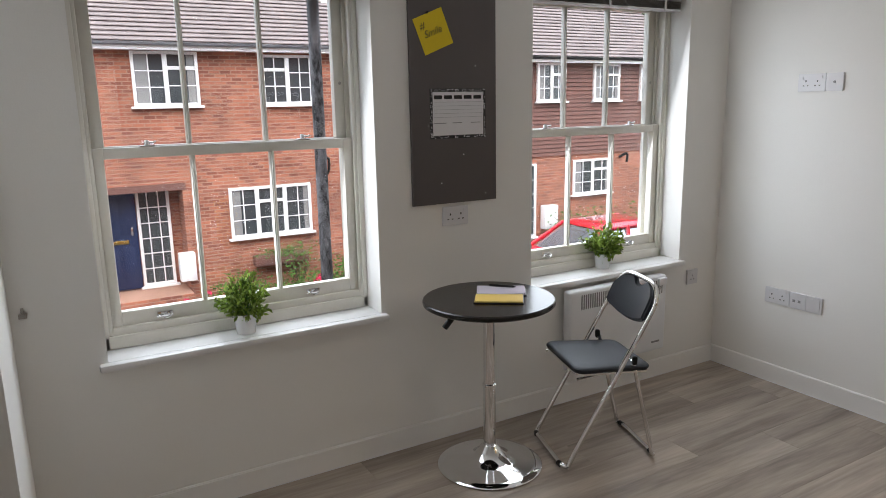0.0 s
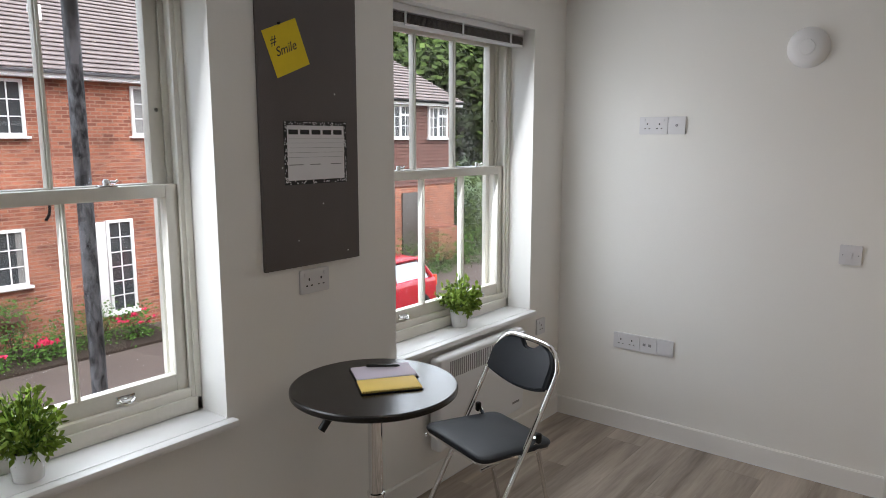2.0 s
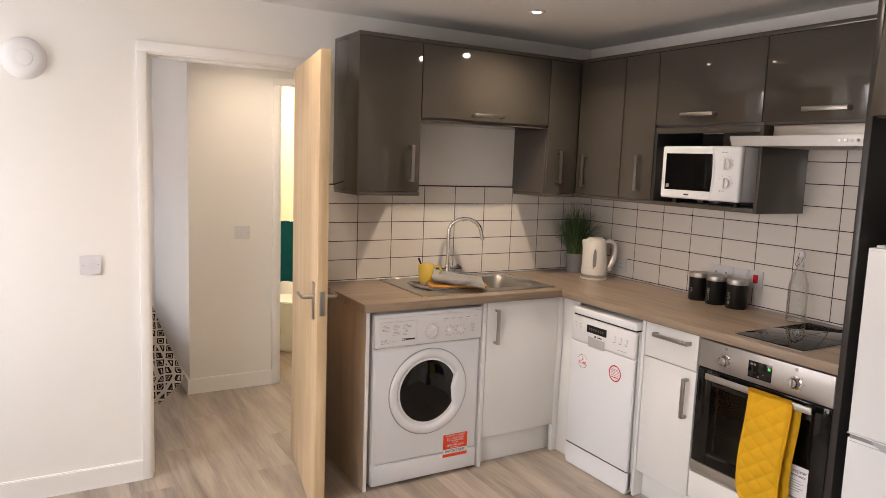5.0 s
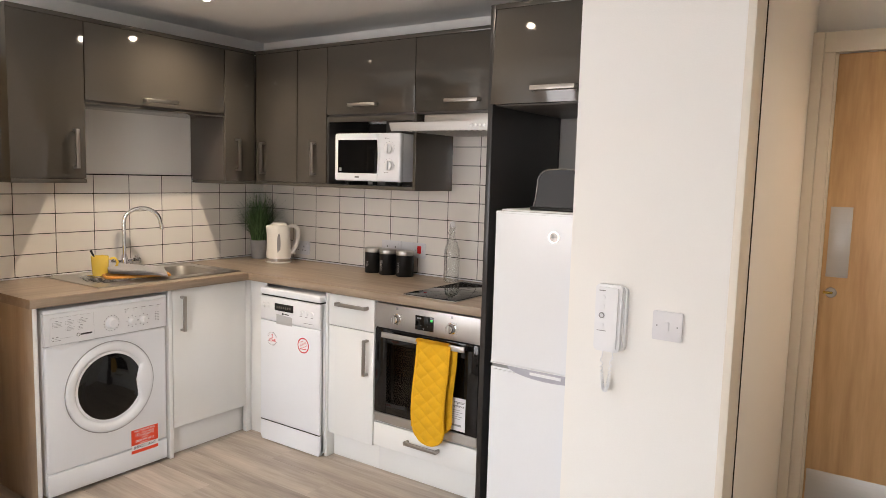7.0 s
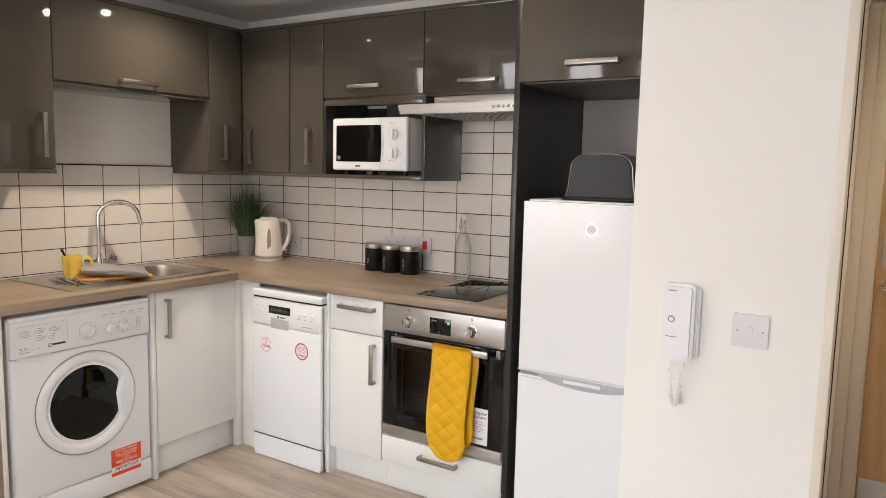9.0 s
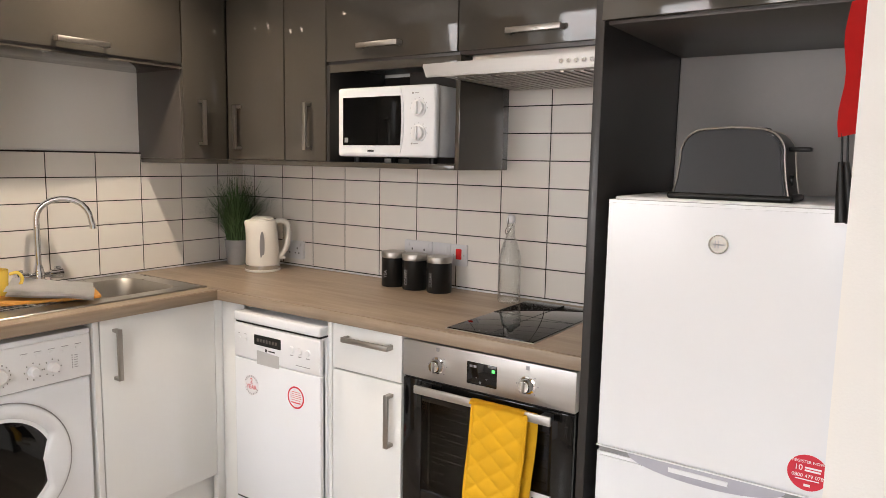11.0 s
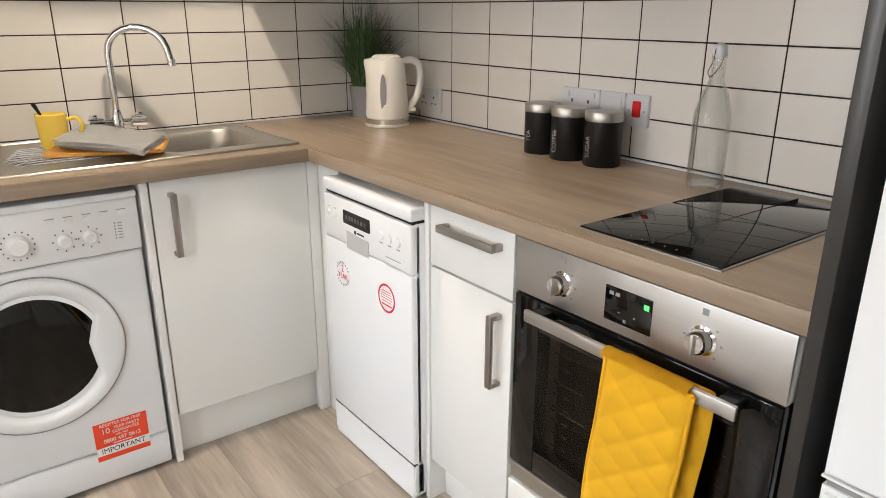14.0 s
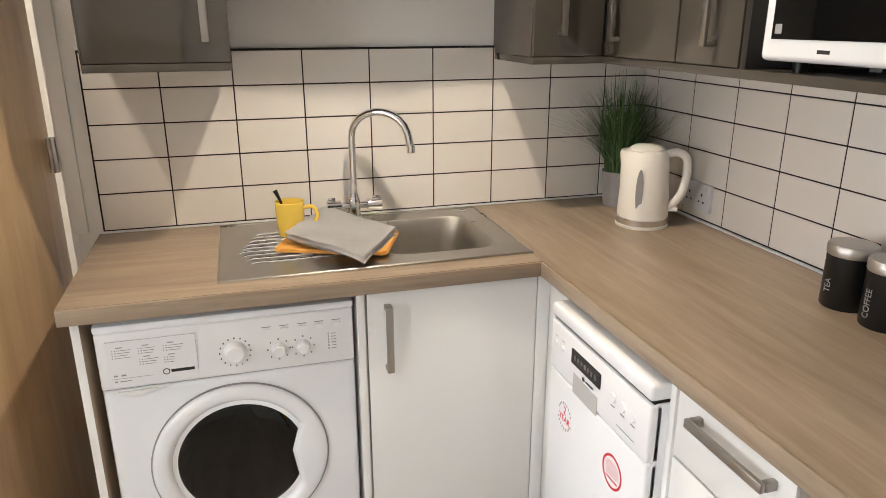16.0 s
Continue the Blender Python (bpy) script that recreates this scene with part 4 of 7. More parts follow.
def oven():
    x0, x1, yf = 1.562, 2.158, BY + .002
    w = thing("oven", (1.86, -1.2, .262), "built-in black glass oven with a stainless control panel", "oven")
    part("body", box((x0 + .01, -1.45, .268), (x1 - .01, yf - .14, .858)), M_BLACKP, w)
    m = on_n(x1, yf, .264)
    W = x1 - x0
    part("control_panel", move(box((0, .474, -.03), (W, .592, .0), .002), m), M_STEEL, w, "brushed steel control panel")
    door = part("door_frame", move(box((.003, .052, -.040), (.075, .468, .0), .003, box((W - .075, .052, -.040), (W - .003, .468, 0), .003, box((.075, .052, -.040), (W - .075, .11, -.0005), .003, box((.075, .40, -.040), (W - .075, .468, -.0005), .003)))), m), M_BLACKG, w, "black glass door")
    gl = part("door_glass", move(box((.074, .109, -.006), (W - .074, .401, -.002)), m), M_OVENG, w, "smoked glass window", smooth=False)
    gl.visible_shadow = False
    part("cavity", move(box((.075, .11, -.135), (W - .075, .40, -.13)), m), M_DARKP, w, smooth=False)
    for i in range(3):
        part("rack", move(tube([(.08, .20 + .07 * i, -.05), (W - .08, .20 + .07 * i, -.05)], .002, 6, tube([(.08, .20 + .07 * i, -.10), (W - .08, .20 + .07 * i, -.10)], .002, 6)), m), M_CHROME, w, "chrome wire shelf")
    for uu in (.10, .13):
        for i in range(8):
            part("rail_rung", move(tube([(uu, .13 + .032 * i, -.03), (uu + .016, .13 + .032 * i, -.03)], .0018, 6), m), M_CHROME, w)
    part("bottom_trim", move(box((.003, .004, -.03), (W - .003, .048, -.004), .002, box((.003, .036, -.004), (W - .003, .05, .001), .001)), m), M_STEEL, w, "brushed steel lower trim")
    hd = part("handle", move(box((.076, .438, .036), (W - .052, .464, .046), .003), m), M_STEEL, w, "flat brushed steel bar handle")
    for uu in (.086, W - .092):
        part("handle_post", move(box((uu, .441, 0), (uu + .03, .461, .037), .002), m), M_BLACKP, hd)
    for uu in (.135, .447):
        k = part("knob", move(lathe([(.026, 0), (.026, .002), (.021, .004), (.020, .022), (.016, .027), (0, .028)], 32), m @ Matrix.Translation((uu, .527, 0))), M_CHROME, w, "polished metal knob")
        part("pointer", move(box((-.003, -.018, .027), (.003, .018, .034), .001), m @ Matrix.Translation((uu, .527, 0))), M_STEEL, k)
        part("knob_print", bars([(.034 * math.cos(radians(a0)) - .002, .034 * math.sin(radians(a0)) - .002, .004, .004) for a0 in (-45, 0, 45, 180, 225)] + [(-.006, .044, .012, .012)], m @ Matrix.Translation((uu, .527, 0))), M_GREYINK, w, smooth=False)
    dp = part("display", move(box((.243, .494, -.001), (.347, .562, .0015), .001), m), M_BLACKG, w, "black glass display")
    part("display_light", bars([(.330, .540, .011, .010)], m @ Matrix.Translation((0, 0, .0016))), M_GREENLED, dp, "lit green symbol", smooth=False)
    part("display_marks", bars([(.253, .546, .010, .007), (.267, .546, .010, .007), (.288, .500, .006, .006), (.275, .515, .004, .002), (.31, .515, .004, .002)], m @ Matrix.Translation((0, 0, .0016))), M_GREYINK, dp, smooth=False)
    # paper energy label hanging inside the lower corner of the door
    lab = part("paper_label", move(bars([(.448, .064, .085, .152)], m @ Matrix.Translation((0, 0, .001))), Matrix()), M_PAPER, w, "white paper product label", smooth=False)
    text("label_text", "register", .018, m @ Matrix.Translation((.500, .196, .0016)), M_INK, lab)
    text("label_text", "appliance", .016, m @ Matrix.Translation((.496, .179, .0016)), M_INK, lab)
    part("label_print", bars([(.456, .158 - .010 * i, .05 + .012 * (i % 2), .0022) for i in range(5)] + [(.462, .084, .050, .009)], m @ Matrix.Translation((0, 0, .0014))), M_GREYINK, lab, smooth=False)
    # ventilation slot
    part("vent", move(box((.003, .468, -.02), (W - .003, .475, -.008)), m), M_VOID, w, smooth=False)


oven()


def oven_glove():
    """Quilted double glove: a long padded strip hanging over the bar, both ends rounded."""
    x0, x1 = 1.690, 1.868
    w = thing("oven_glove", ((x0 + x1) / 2, -.88, .70), "mustard yellow quilted oven glove hung over the oven handle", "oven glove")
    yb = BY + .002

    def sheet(za, zb, y_of, name):
        nu, nv = 40, 110
        bm = bmesh.new()
        front, back = [], []
        for j in range(nv + 1):
            v = j / nv
            z = za + (zb - za) * v
            half = (x1 - x0) / 2
            end = z - za
            rr = .075
            if end < rr:
                half *= math.sqrt(max(0.0, 1 - ((rr - end) / rr) ** 2)) * .98 + .02
            rf, rb = [], []
            for i in range(nu + 1):
                uu = -1 + 2 * i / nu
                x = (x0 + x1) / 2 + half * uu + .008 * math.sin(v * 5)
                q1, q2 = (x * .8 + z) / .046, (x * .8 - z) / .046
                quilt = .007 * (abs(math.sin(math.pi * q1 / 1.414)) * abs(math.sin(math.pi * q2 / 1.414))) ** .3
                edge = min(1.0, (1 - abs(uu)) * 7) ** .5
                y = y_of(z) + (quilt + .005) * edge
                rf.append(bm.verts.new((x, y, z)))
                rb.append(bm.verts.new((x, y_of(z) - .004 * edge, z)))
            front.append(rf)
            back.append(rb)
        for g, flip in ((front, False), (back, True)):
            for j in range(nv):
                for i in range(nu):
                    q = (g[j][i], g[j][i + 1], g[j + 1][i + 1], g[j + 1][i])
                    bm.faces.new(q[::-1] if flip else q)
        bmesh.ops.remove_doubles(bm, verts=bm.verts, dist=.0008)
        return part(name, bm, M_MUSTARD, w)
    sheet(.248, .722, lambda z: yb + .056 + .010 * math.sin((z - .2) * 7), "front_mitt")
    sheet(.30, .722, lambda z: yb + .026 + .004 * math.sin((z - .2) * 9), "back_mitt").location.x = -.02
    bm = bmesh.new()
    rows = []
    for k in range(13):
        a0 = math.pi * k / 12
        y, z = yb + .044 - .016 * math.cos(a0), .718 + .014 * math.sin(a0)
        rows.append([bm.verts.new((x0 + (x1 - x0) * i / 12, y + (.003 if i % 3 else 0), z + (.002 if i % 3 else 0))) for i in range(13)])
    for r0, r1 in zip(rows, rows[1:]):
        for i in range(12):
            bm.faces.new((r0[i], r0[i + 1], r1[i + 1], r1[i]))
    bmesh.ops.solidify(bm, geom=bm.faces[:], thickness=.006)
    part("fold", bm, M_MUSTARD, w)
    # bound edge along both sides
    for sx in (x0, x1):
        part("binding", tube(smooth_path([(sx + .008 * math.sin((z - .248) / .474 * 5), yb + .058 + .010 * math.sin((z - .2) * 7), z) for z in (.32, .40, .50, .60, .717)], 4), .004, 8), M_MUSTARD, w)


oven_glove()

# induction hob
hb = thing("hob", (1.85, -1.21, WT), "black glass two-zone-wide hob set in the worktop", "hob")
part("glass", box((1.705, -1.478, WT), (2.000, -.947, WT + .005), .002), M_BLACKG, hb)
part("trim", box((1.700, -1.483, WT), (2.005, -.942, WT + .002), .001), M_STEEL, hb)
part("zone_line", box((1.706, -1.235, WT + .005), (1.999, -1.2335, WT + .0054), 0, box((1.852, -1.477, WT + .005), (1.8535, -.948, WT + .0054))), M_VOID, hb, smooth=False)
part("control_marks", bars([(1.80 + .024 * i, -.970, .003, .003) for i in range(5)], Matrix.Translation((0, 0, WT + .005))), M_GREYINK, hb, smooth=False)


# wall cupboards
def wall_unit(lo, hi, fronts, face, label, flap_tilt=0.0):
    """A lacquered carcass with slab doors; fronts: (u0, v0, u1, v1, handle u, v, upright)."""
    u = thing("wall_cabinet", ((lo[0] + hi[0]) / 2, (lo[1] + hi[1]) / 2, lo[2]), label, "kitchen cabinet", "grey gloss wall cabinets")
    part("carcass", box(lo, hi, .001), M_GREYMATT, u)
    for u0, v0, u1, v1, hu, hv, upright in fronts:
        if flap_tilt:   # lift-up flap tilted so that its reflections shift up to the ceiling
            face = face @ Matrix.Translation((0, v1, 0)) @ Matrix.Rotation(radians(-flap_tilt), 4, "X") @ Matrix.Translation((0, -v1, 0))
        d = part("door", move(box((u0 + .0015, v0 + .0015, -.0005), (u1 - .0015, v1 - .0015, .018), .0015), face), M_GLOSSGREY, u)
        mm = face @ Matrix.Translation((hu, hv, .018))
        bow_handle(d, mm @ ROT90 if upright else mm, .185 if upright else .19)
    return u


D = .018
zt, zb = 2.15, 1.39
fw = on_w(CX + D, .165, 0)
wall_unit((CX + D, -.175, zb + .02), (WX, .163, zt), [(0, zb + .02, .340, zt, .285, 1.552, True)], fw, "dark grey gloss wall cupboard with one door")
fw = on_w(CX + D, -.176, 0)
wall_unit((CX + D, -.984, 1.775), (WX, -.176, zt), [(0, 1.785, .807, zt, .395, 1.815, False)], fw, "dark grey gloss lift-up bridging cupboard over the sink")
fw = on_w(CX + D, -.986, 0)
wall_unit((CX + D, -1.225, zb + .02), (WX, -.986, zt), [(0, zb + .02, .216, zt, .080, 1.560, True)], fw, "narrow dark grey gloss corner cupboard")
fn = on_n(CX - .002, CY - D, 0)
wall_unit((2.987, HY, zb + .02), (CX + D - .002, CY - D, zt), [(0, zb + .02, .350, zt, .080, 1.545, True)], fn, "dark grey gloss corner wall cupboard door")
fn = on_n(2.985, CY - D, 0)
wall_unit((2.757, HY, zb + .02), (2.985, CY - D, zt), [(0, zb + .02, .228, zt, .140, 1.545, True)], fn, "narrow dark grey gloss wall cupboard")
fn = on_n(2.755, CY - D, 0)
wall_unit((2.153, HY, 1.775), (2.755, CY - D, zt), [(0, 1.785, .602, zt, .272, 1.832, False)], fn, "dark grey gloss lift-up cupboard above the microwave")
fn = on_n(2.151, CY - D, 0)
wall_unit((1.532, HY, 1.775), (2.151, CY - D, zt), [(0, 1.785, .619, zt, .290, 1.832, False)], fn, "dark grey gloss lift-up cupboard above the hood")
# cornice and light rail
bm = None
for lo, hi in (((CX - .002, -1.205, zt), (WX, .168, zt + .020)), ((1.532, HY, zt), (CX + .005, CY + .002, zt + .020))):
    bm = box(lo, hi, .002, bm)
solid("cornice", bm, M_GLOSSGREY, "dark grey gloss cornice strip over the wall cupboards", "cornice", base=(2.6, -1.2, zt))
for lo, hi in (((CX - .002, -.175, zb), (WX - .002, .167, zb + .0195)), ((CX - .002, -1.225, zb), (WX - .002, -.986, zb + .0195)), ((2.157, HY + .012, zb), (CX + D - .004, CY + .002, zb + .0195)), ((CX - .002, -.984, 1.768), (WX - .002, -.176, 1.7745))):
    solid("light_rail", box(lo, hi, .001), M_GLOSSGREY, "dark grey gloss rail under the wall cupboards", "light rail", "", "light rails", base=((lo[0] + hi[0]) / 2, (lo[1] + hi[1]) / 2, lo[2]))
solid("cabinet_side_panel", box((CX - .001, .1635, zb + .02), (WX - .002, .168, zt), .001), M_GLOSSGREY, "dark grey gloss side of the end wall cupboard", "side panel", base=(3.5, .166, zb))
# open microwave shelf
sh = thing("microwave_shelf", (2.45, -1.38, zb), "open dark grey shelf unit holding the microwave", "shelf")
part("side_panel", box((2.137, HY + .012, zb), (2.1545, CY + .002, 1.7745), .001), M_GLOSSGREY, sh)
part("side_panel", box((2.737, HY + .012, zb + .02), (2.7545, CY - .002, 1.7745), .001), M_DARKP, sh)
part("top_rail", box((2.155, CY - .018, 1.745), (2.737, CY, 1.774), .001), M_GLOSSGREY, sh)
part("back", box((2.155, HY + .012, zb + .02), (2.60, HY + .018, 1.774)), M_GREYMATT, sh, smooth=False)


def microwave():
    x0, x1, yf, z0, z1 = 2.236, 2.692, CY + .004, 1.431, 1.685
    w = thing("microwave", (2.46, -1.36, z0 - .0215), "white compact microwave with two dials on the shelf", "microwave")
    part("case", box((x0 + .004, HY + .03, z0 + .002), (x1 - .004, yf - .03, z1 - .003), .006), M_APPL, w)
    m = on_n(x1, yf, z0)
    W, H = x1 - x0, z1 - z0
    part("front", move(box((0, 0, -.034), (W, H, 0), .012, seg=3), m), M_APPL, w)
    part("window", prism([(.030, .042), (.292, .042)] + arc(.292 - .9, .13, .915, -5.5, 5.5, 8) + [(.292, .218), (.030, .218)], .002, m), M_BLACKG, w, "black door window")
    part("door_edge", tube([m @ Vector(p) for p in [(.302, .012, .001), (.315, .07, .002), (.318, .13, .002), (.315, .19, .002), (.302, .248, .001)]], .0025, 8), M_APPL, w)
    for v in (.172, .085):
        k = part("dial", move(lathe([(.031, 0), (.031, .003), (.026, .005), (.024, .016), (.0, .018)], 32), m @ Matrix.Translation((.385, v, 0))), M_APPLP, w, "round white dial")
        part("grip", move(box((-.007, -.023, .015), (.007, .023, .026), .003), m @ Matrix.Translation((.385, v, 0))), M_APPLP, k)
        part("dial_marks", bars([(.036 * math.cos(radians(a0)) - .001, .036 * math.sin(radians(a0)) - .002, .0025, .004) for a0 in range(0, 181, 30)], m @ Matrix.Translation((.385, v, 0))), M_GREYINK, w, smooth=False)
    part("dial_print", bars([(.355, .222, .006, .006), (.366, .224, .018, .002), (.352, .046, .006, .006), (.362, .048, .02, .002)], m), M_GREYINK, w, smooth=False)
    part("maker_mark", bars([(.150, .018, .030, .007)], m), M_INK, w, "dark maker's mark as a plain bar", smooth=False)
    part("door_symbol", bars([(.038, .052, .018, .018)], m @ Matrix.Translation((0, 0, .002))), M_GREYINK, w, smooth=False)
    for xx in (x0 + .05, x1 - .05):
        for yy in (yf - .06, HY + .06):
            part("foot", lathe([(0, 0), (.014, 0), (.016, .024), (0, .024)], 14, (xx, yy, z0 - .0215)), M_BLACKP, w)


microwave()

# cooker hood under the cupboard
hd = thing("cooker_hood", (1.84, -1.25, 1.672), "slim brushed steel visor cooker hood", "cooker hood")
part("visor", prism([(0, .03), (.012, 0), (.578, 0), (.590, .03), (.590, .040), (0, .040)], .012, on_n(2.128, -.985, 1.675), r=.003), M_STEEL, hd)
part("body", box((1.540, HY + .03, 1.688), (2.126, -.990, 1.716), .003), M_STEEL, hd)
part("housing", box((1.56, HY + .02, 1.716), (2.11, -1.23, 1.774), .003), M_STEEL, hd)
part("filter", box((1.57, -1.50, 1.680), (2.09, -1.02, 1.689), .002), M_NICKEL, hd, "grey grease filter")
bm = None
for i in range(16):
    bm = box((1.60 + .03 * i, -1.47, 1.677), (1.612 + .03 * i, -1.05, 1.6805), 0, bm)
part("filter_ribs", bm, M_STEEL, hd, smooth=False)
for i in range(5):
    part("button", lathe([(0, .004), (.006, .004), (.007, 0)], 14, (1.575 + .022 * i, -.973, 1.695), axis="y"), M_CHROME, hd)

# tall panel, fridge and the cupboard above
tall = thing("tall_panel", (1.52, -1.2, 0), "charcoal tall panel beside the fridge", "end panel")
part("panel", box((1.509, HY + .012, 0), (1.5315, -.8868, 2.17)), M_DARKP, tall)
part("edge_band", box((1.509, -.8866, 0), (1.5315, -.885, 2.17), .0006), M_DARKP, tall)
fn = on_n(1.5075, -.889 - D, 0)
wall_unit((.918, HY, 1.765), (1.507, -.889 - D, zt), [(0, 1.764, .588, zt, .288, 1.818, False)], fn, "dark grey gloss cupboard above the fridge", 4.5)
solid("cornice", box((.918, HY, zt), (1.509, -.885, zt + .02), .002), M_GLOSSGREY, "dark grey gloss cornice strip over the fridge cupboard", "cornice", base=(1.2, -1.2, zt))
solid("alcove_back", box((.918, HY + .001, 1.2), (1.507, HY + .012, 1.764)), M_ALCOVE, "mid grey back panel behind the fridge top", "panel", base=(1.2, HY, 1.2))


def fridge():
    x0, x1, yf = .940, 1.478, -.885
    w = thing("fridge_freezer", (1.21, -1.2, 0), "white upright fridge freezer with a curved grip between its doors", "fridge freezer")
    part("body", box((x0 + .003, -1.49, .03), (x1 - .003, yf - .055, 1.335), .005), M_APPL, w)
    part("top_cover", box((x0, -1.49, 1.326), (x1, yf - .050, 1.341), .004), M_APPLP, w)
    m = on_n(x1, yf, 0)
    W = x1 - x0
    up = part("upper_door", prism([(0, .690)] + [(W * i / 16, .690 - .030 * math.sin(math.pi * i / 16) * 0) for i in range(1, 16)] + [(W, .690), (W, 1.334), (0, 1.334)], .05, m @ Matrix.Translation((0, 0, -.05)), r=.008), M_APPL, w)
    lo = part("lower_door", prism([(0, .045), (W, .045), (W, .672)] + [(W * (1 - i / 16), .672) for i in range(1, 16)] + [(0, .672)], .05, m @ Matrix.Translation((0, 0, -.05)), r=.008), M_APPL, w)
    part("door_gap", move(box((.004, .670, -.05), (W - .004, .692, -.012)), m), M_GREYINK, w, smooth=False)
    # flat crescent; the hollow grip's shading is put into its grey
    lens = arc(W / 2, .690, .185, 180, 360, 24, .040)
    part("grip", prism(lens, .003, m @ Matrix.Translation((0, 0, -.001)), r=.001), mat("grip_shade_grey", (0.42, 0.43, 0.50), .35), w, "crescent grip with its shading put into a flat grey")
    part("grip_insert", prism([(.19, .668), (.33, .668), (.33, .680), (.19, .680)], .003, m @ Matrix.Translation((0, 0, .002)), r=.001), M_APPL, w)
    part("trim_line", move(box((0, .689, -.004), (W, .6925, .0012)), m), M_APPLP, w, smooth=False)
    badge = part("badge", move(lathe([(0, .001), (.019, .001), (.019, .003), (.0225, .003), (.0225, 0)], 36), m @ Matrix.Translation((.272, 1.242, 0))), M_NICKEL, w, "round silver badge with a plain script mark")
    part("badge_ring", move(lathe([(.0195, .002), (.0225, .002), (.0225, .0042), (.0195, .0042)], 36), m @ Matrix.Translation((.272, 1.242, 0))), M_CHROME, badge)
    part("badge_mark", move(bars([(-.013, -.002, .026, .003), (-.009, -.009, .003, .018), (-.002, -.009, .003, .018)], m @ Matrix.Translation((.272, 1.242, .0012))), Matrix()), M_GREYINK, badge, smooth=False)
    sm = m @ Matrix.Translation((.494, .748, 0)) @ Matrix.Scale(.80, 4)
    part("sticker", move(lathe([(0, .0004), (.052, .0004), (.052, 0)], 40), sm), M_CRIMSON, w, "round crimson registration sticker")
    text("sticker_text", "REGISTER NOW", .0115, sm @ Matrix.Translation((0, .031, .0006)), M_PAPER, w)
    text("sticker_text", "10", .022, sm @ Matrix.Translation((-.024, .012, .0006)), M_PAPER, w)
    text("sticker_text", "0800 479 078", .0145, sm @ Matrix.Translation((0, -.010, .0006)), M_PAPER, w)
    part("sticker_print", bars([(-.008, .012, .042, .005), (-.008, .004, .04, .005), (-.03, -.022, .06, .003), (-.008, -.040, .016, .007)], sm @ Matrix.Translation((0, 0, .0004))), M_PAPER, w, smooth=False)
    part("plinth_grille", move(box((.01, .004, -.07), (W - .01, .043, -.03), .003), m), M_APPLP, w)


fridge()

# ---- living end ----
def socket_plate(name, m, gangs, label, category="socket", blank=False):
    """White moulded plate; gangs: list of (u, kind) with kind 'socket', 'switch', 'aerial', 'spur'."""
    w = sum(g[0] for g in gangs)
    t = thing(name, m @ Vector((w / 2, 0, 0)), label, category)
    u = 0
    for gw, kind in gangs:
        pl = part("plate", prism(rounded(u + .0008, 0, u + gw - .0008, .086, .005), .009, m, r=.0015), M_PLATE, t)
        n = 2 if gw > .12 and kind == "socket" else 1
        if kind == "socket":
            for k in range(n):
                c = u + gw * (k + .5) / n + (.006 if k == 0 and n == 2 else -.006 if n == 2 else 0)
                part("pin_holes", bars([(c - .003, .046, .006, .009), (c - .015, .026, .008, .005), (c + .007, .026, .008, .005)], m @ Matrix.Translation((0, 0, .009))), M_INK, pl, smooth=False)
                part("rocker", prism(rounded(c - .006 + (-.018 if k == 0 else .018), .060, c + .006 + (-.018 if k == 0 else .018), .076, .002), .003, m @ Matrix.Translation((0, 0, .009)), r=.001), M_PLATE, pl)
        elif kind == "switch":
            part("rocker", prism(rounded(u + gw / 2 - .006, .030, u + gw / 2 + .006, .056, .002), .004, m @ Matrix.Translation((0, 0, .009)), r=.001), M_PLATE, pl)
            part("screw", bars([(u + .012, .041, .004, .004), (u + gw - .016, .041, .004, .004)], m @ Matrix.Translation((0, 0, .009))), M_GREYINK, pl, smooth=False)
        elif kind == "aerial":
            part("aerial_port", move(lathe([(.003, 0), (.006, 0), (.006, .003), (.003, .003)], 16), m @ Matrix.Translation((u + gw / 2, .043, .009))), M_GREYINK, pl)
        elif kind == "spur":
            part("cover", prism(rounded(u + .012, .012, u + gw - .012, .074, .003), .003, m @ Matrix.Translation((0, 0, .009)), r=.001), M_PLATE, pl)
        elif kind == "data":
            part("data_ports", bars([(u + .018, .035, .015, .014), (u + .048, .035, .015, .014)], m @ Matrix.Translation((0, 0, .009))), M_GREYINK, pl, smooth=False)
        u += gw
    return t


socket_plate("wall_socket", on_w(WX, 2.288, 1.566), [(.146, "socket"), (.088, "aerial")], "white double socket beside an aerial outlet, high on the wall")
socket_plate("wall_socket", on_w(WX, 2.382, .444), [(.146, "socket"), (.092, "data"), (.088, "spur")], "row of white low sockets and data outlets")
socket_plate("light_switch", on_w(WX, 1.358, 1.008), [(.088, "switch")], "white single light switch beside the hall door", "light switch")
socket_plate("wall_socket", on_s(1.805, WY, 1.006), [(.134, "socket")], "white double socket below the grey board")
socket_plate("wall_socket", on_s(3.41, WY, .500), [(.088, "socket")], "white heater socket low beside the heater")
socket_plate("light_switch", on_n(.643, -.40, 1.010), [(.088, "switch")], "white light switch beside the door intercom", "light switch")
socket_plate("light_switch", on_w(4.82, .394, 1.012), [(.100, "switch")], "cream light switch on the hall wall", "light switch")
socket_plate("cooker_switch", on_n(2.616, HY + .0125, 1.003), [(.146, "socket"), (.090, "spur"), (.078, "switch")], "long white cooker control unit with sockets on the tiles", "socket")
cs = thing("cooker_rocker", (2.335, HY + .022, 1.05), "red cooker rocker switch", "switch")
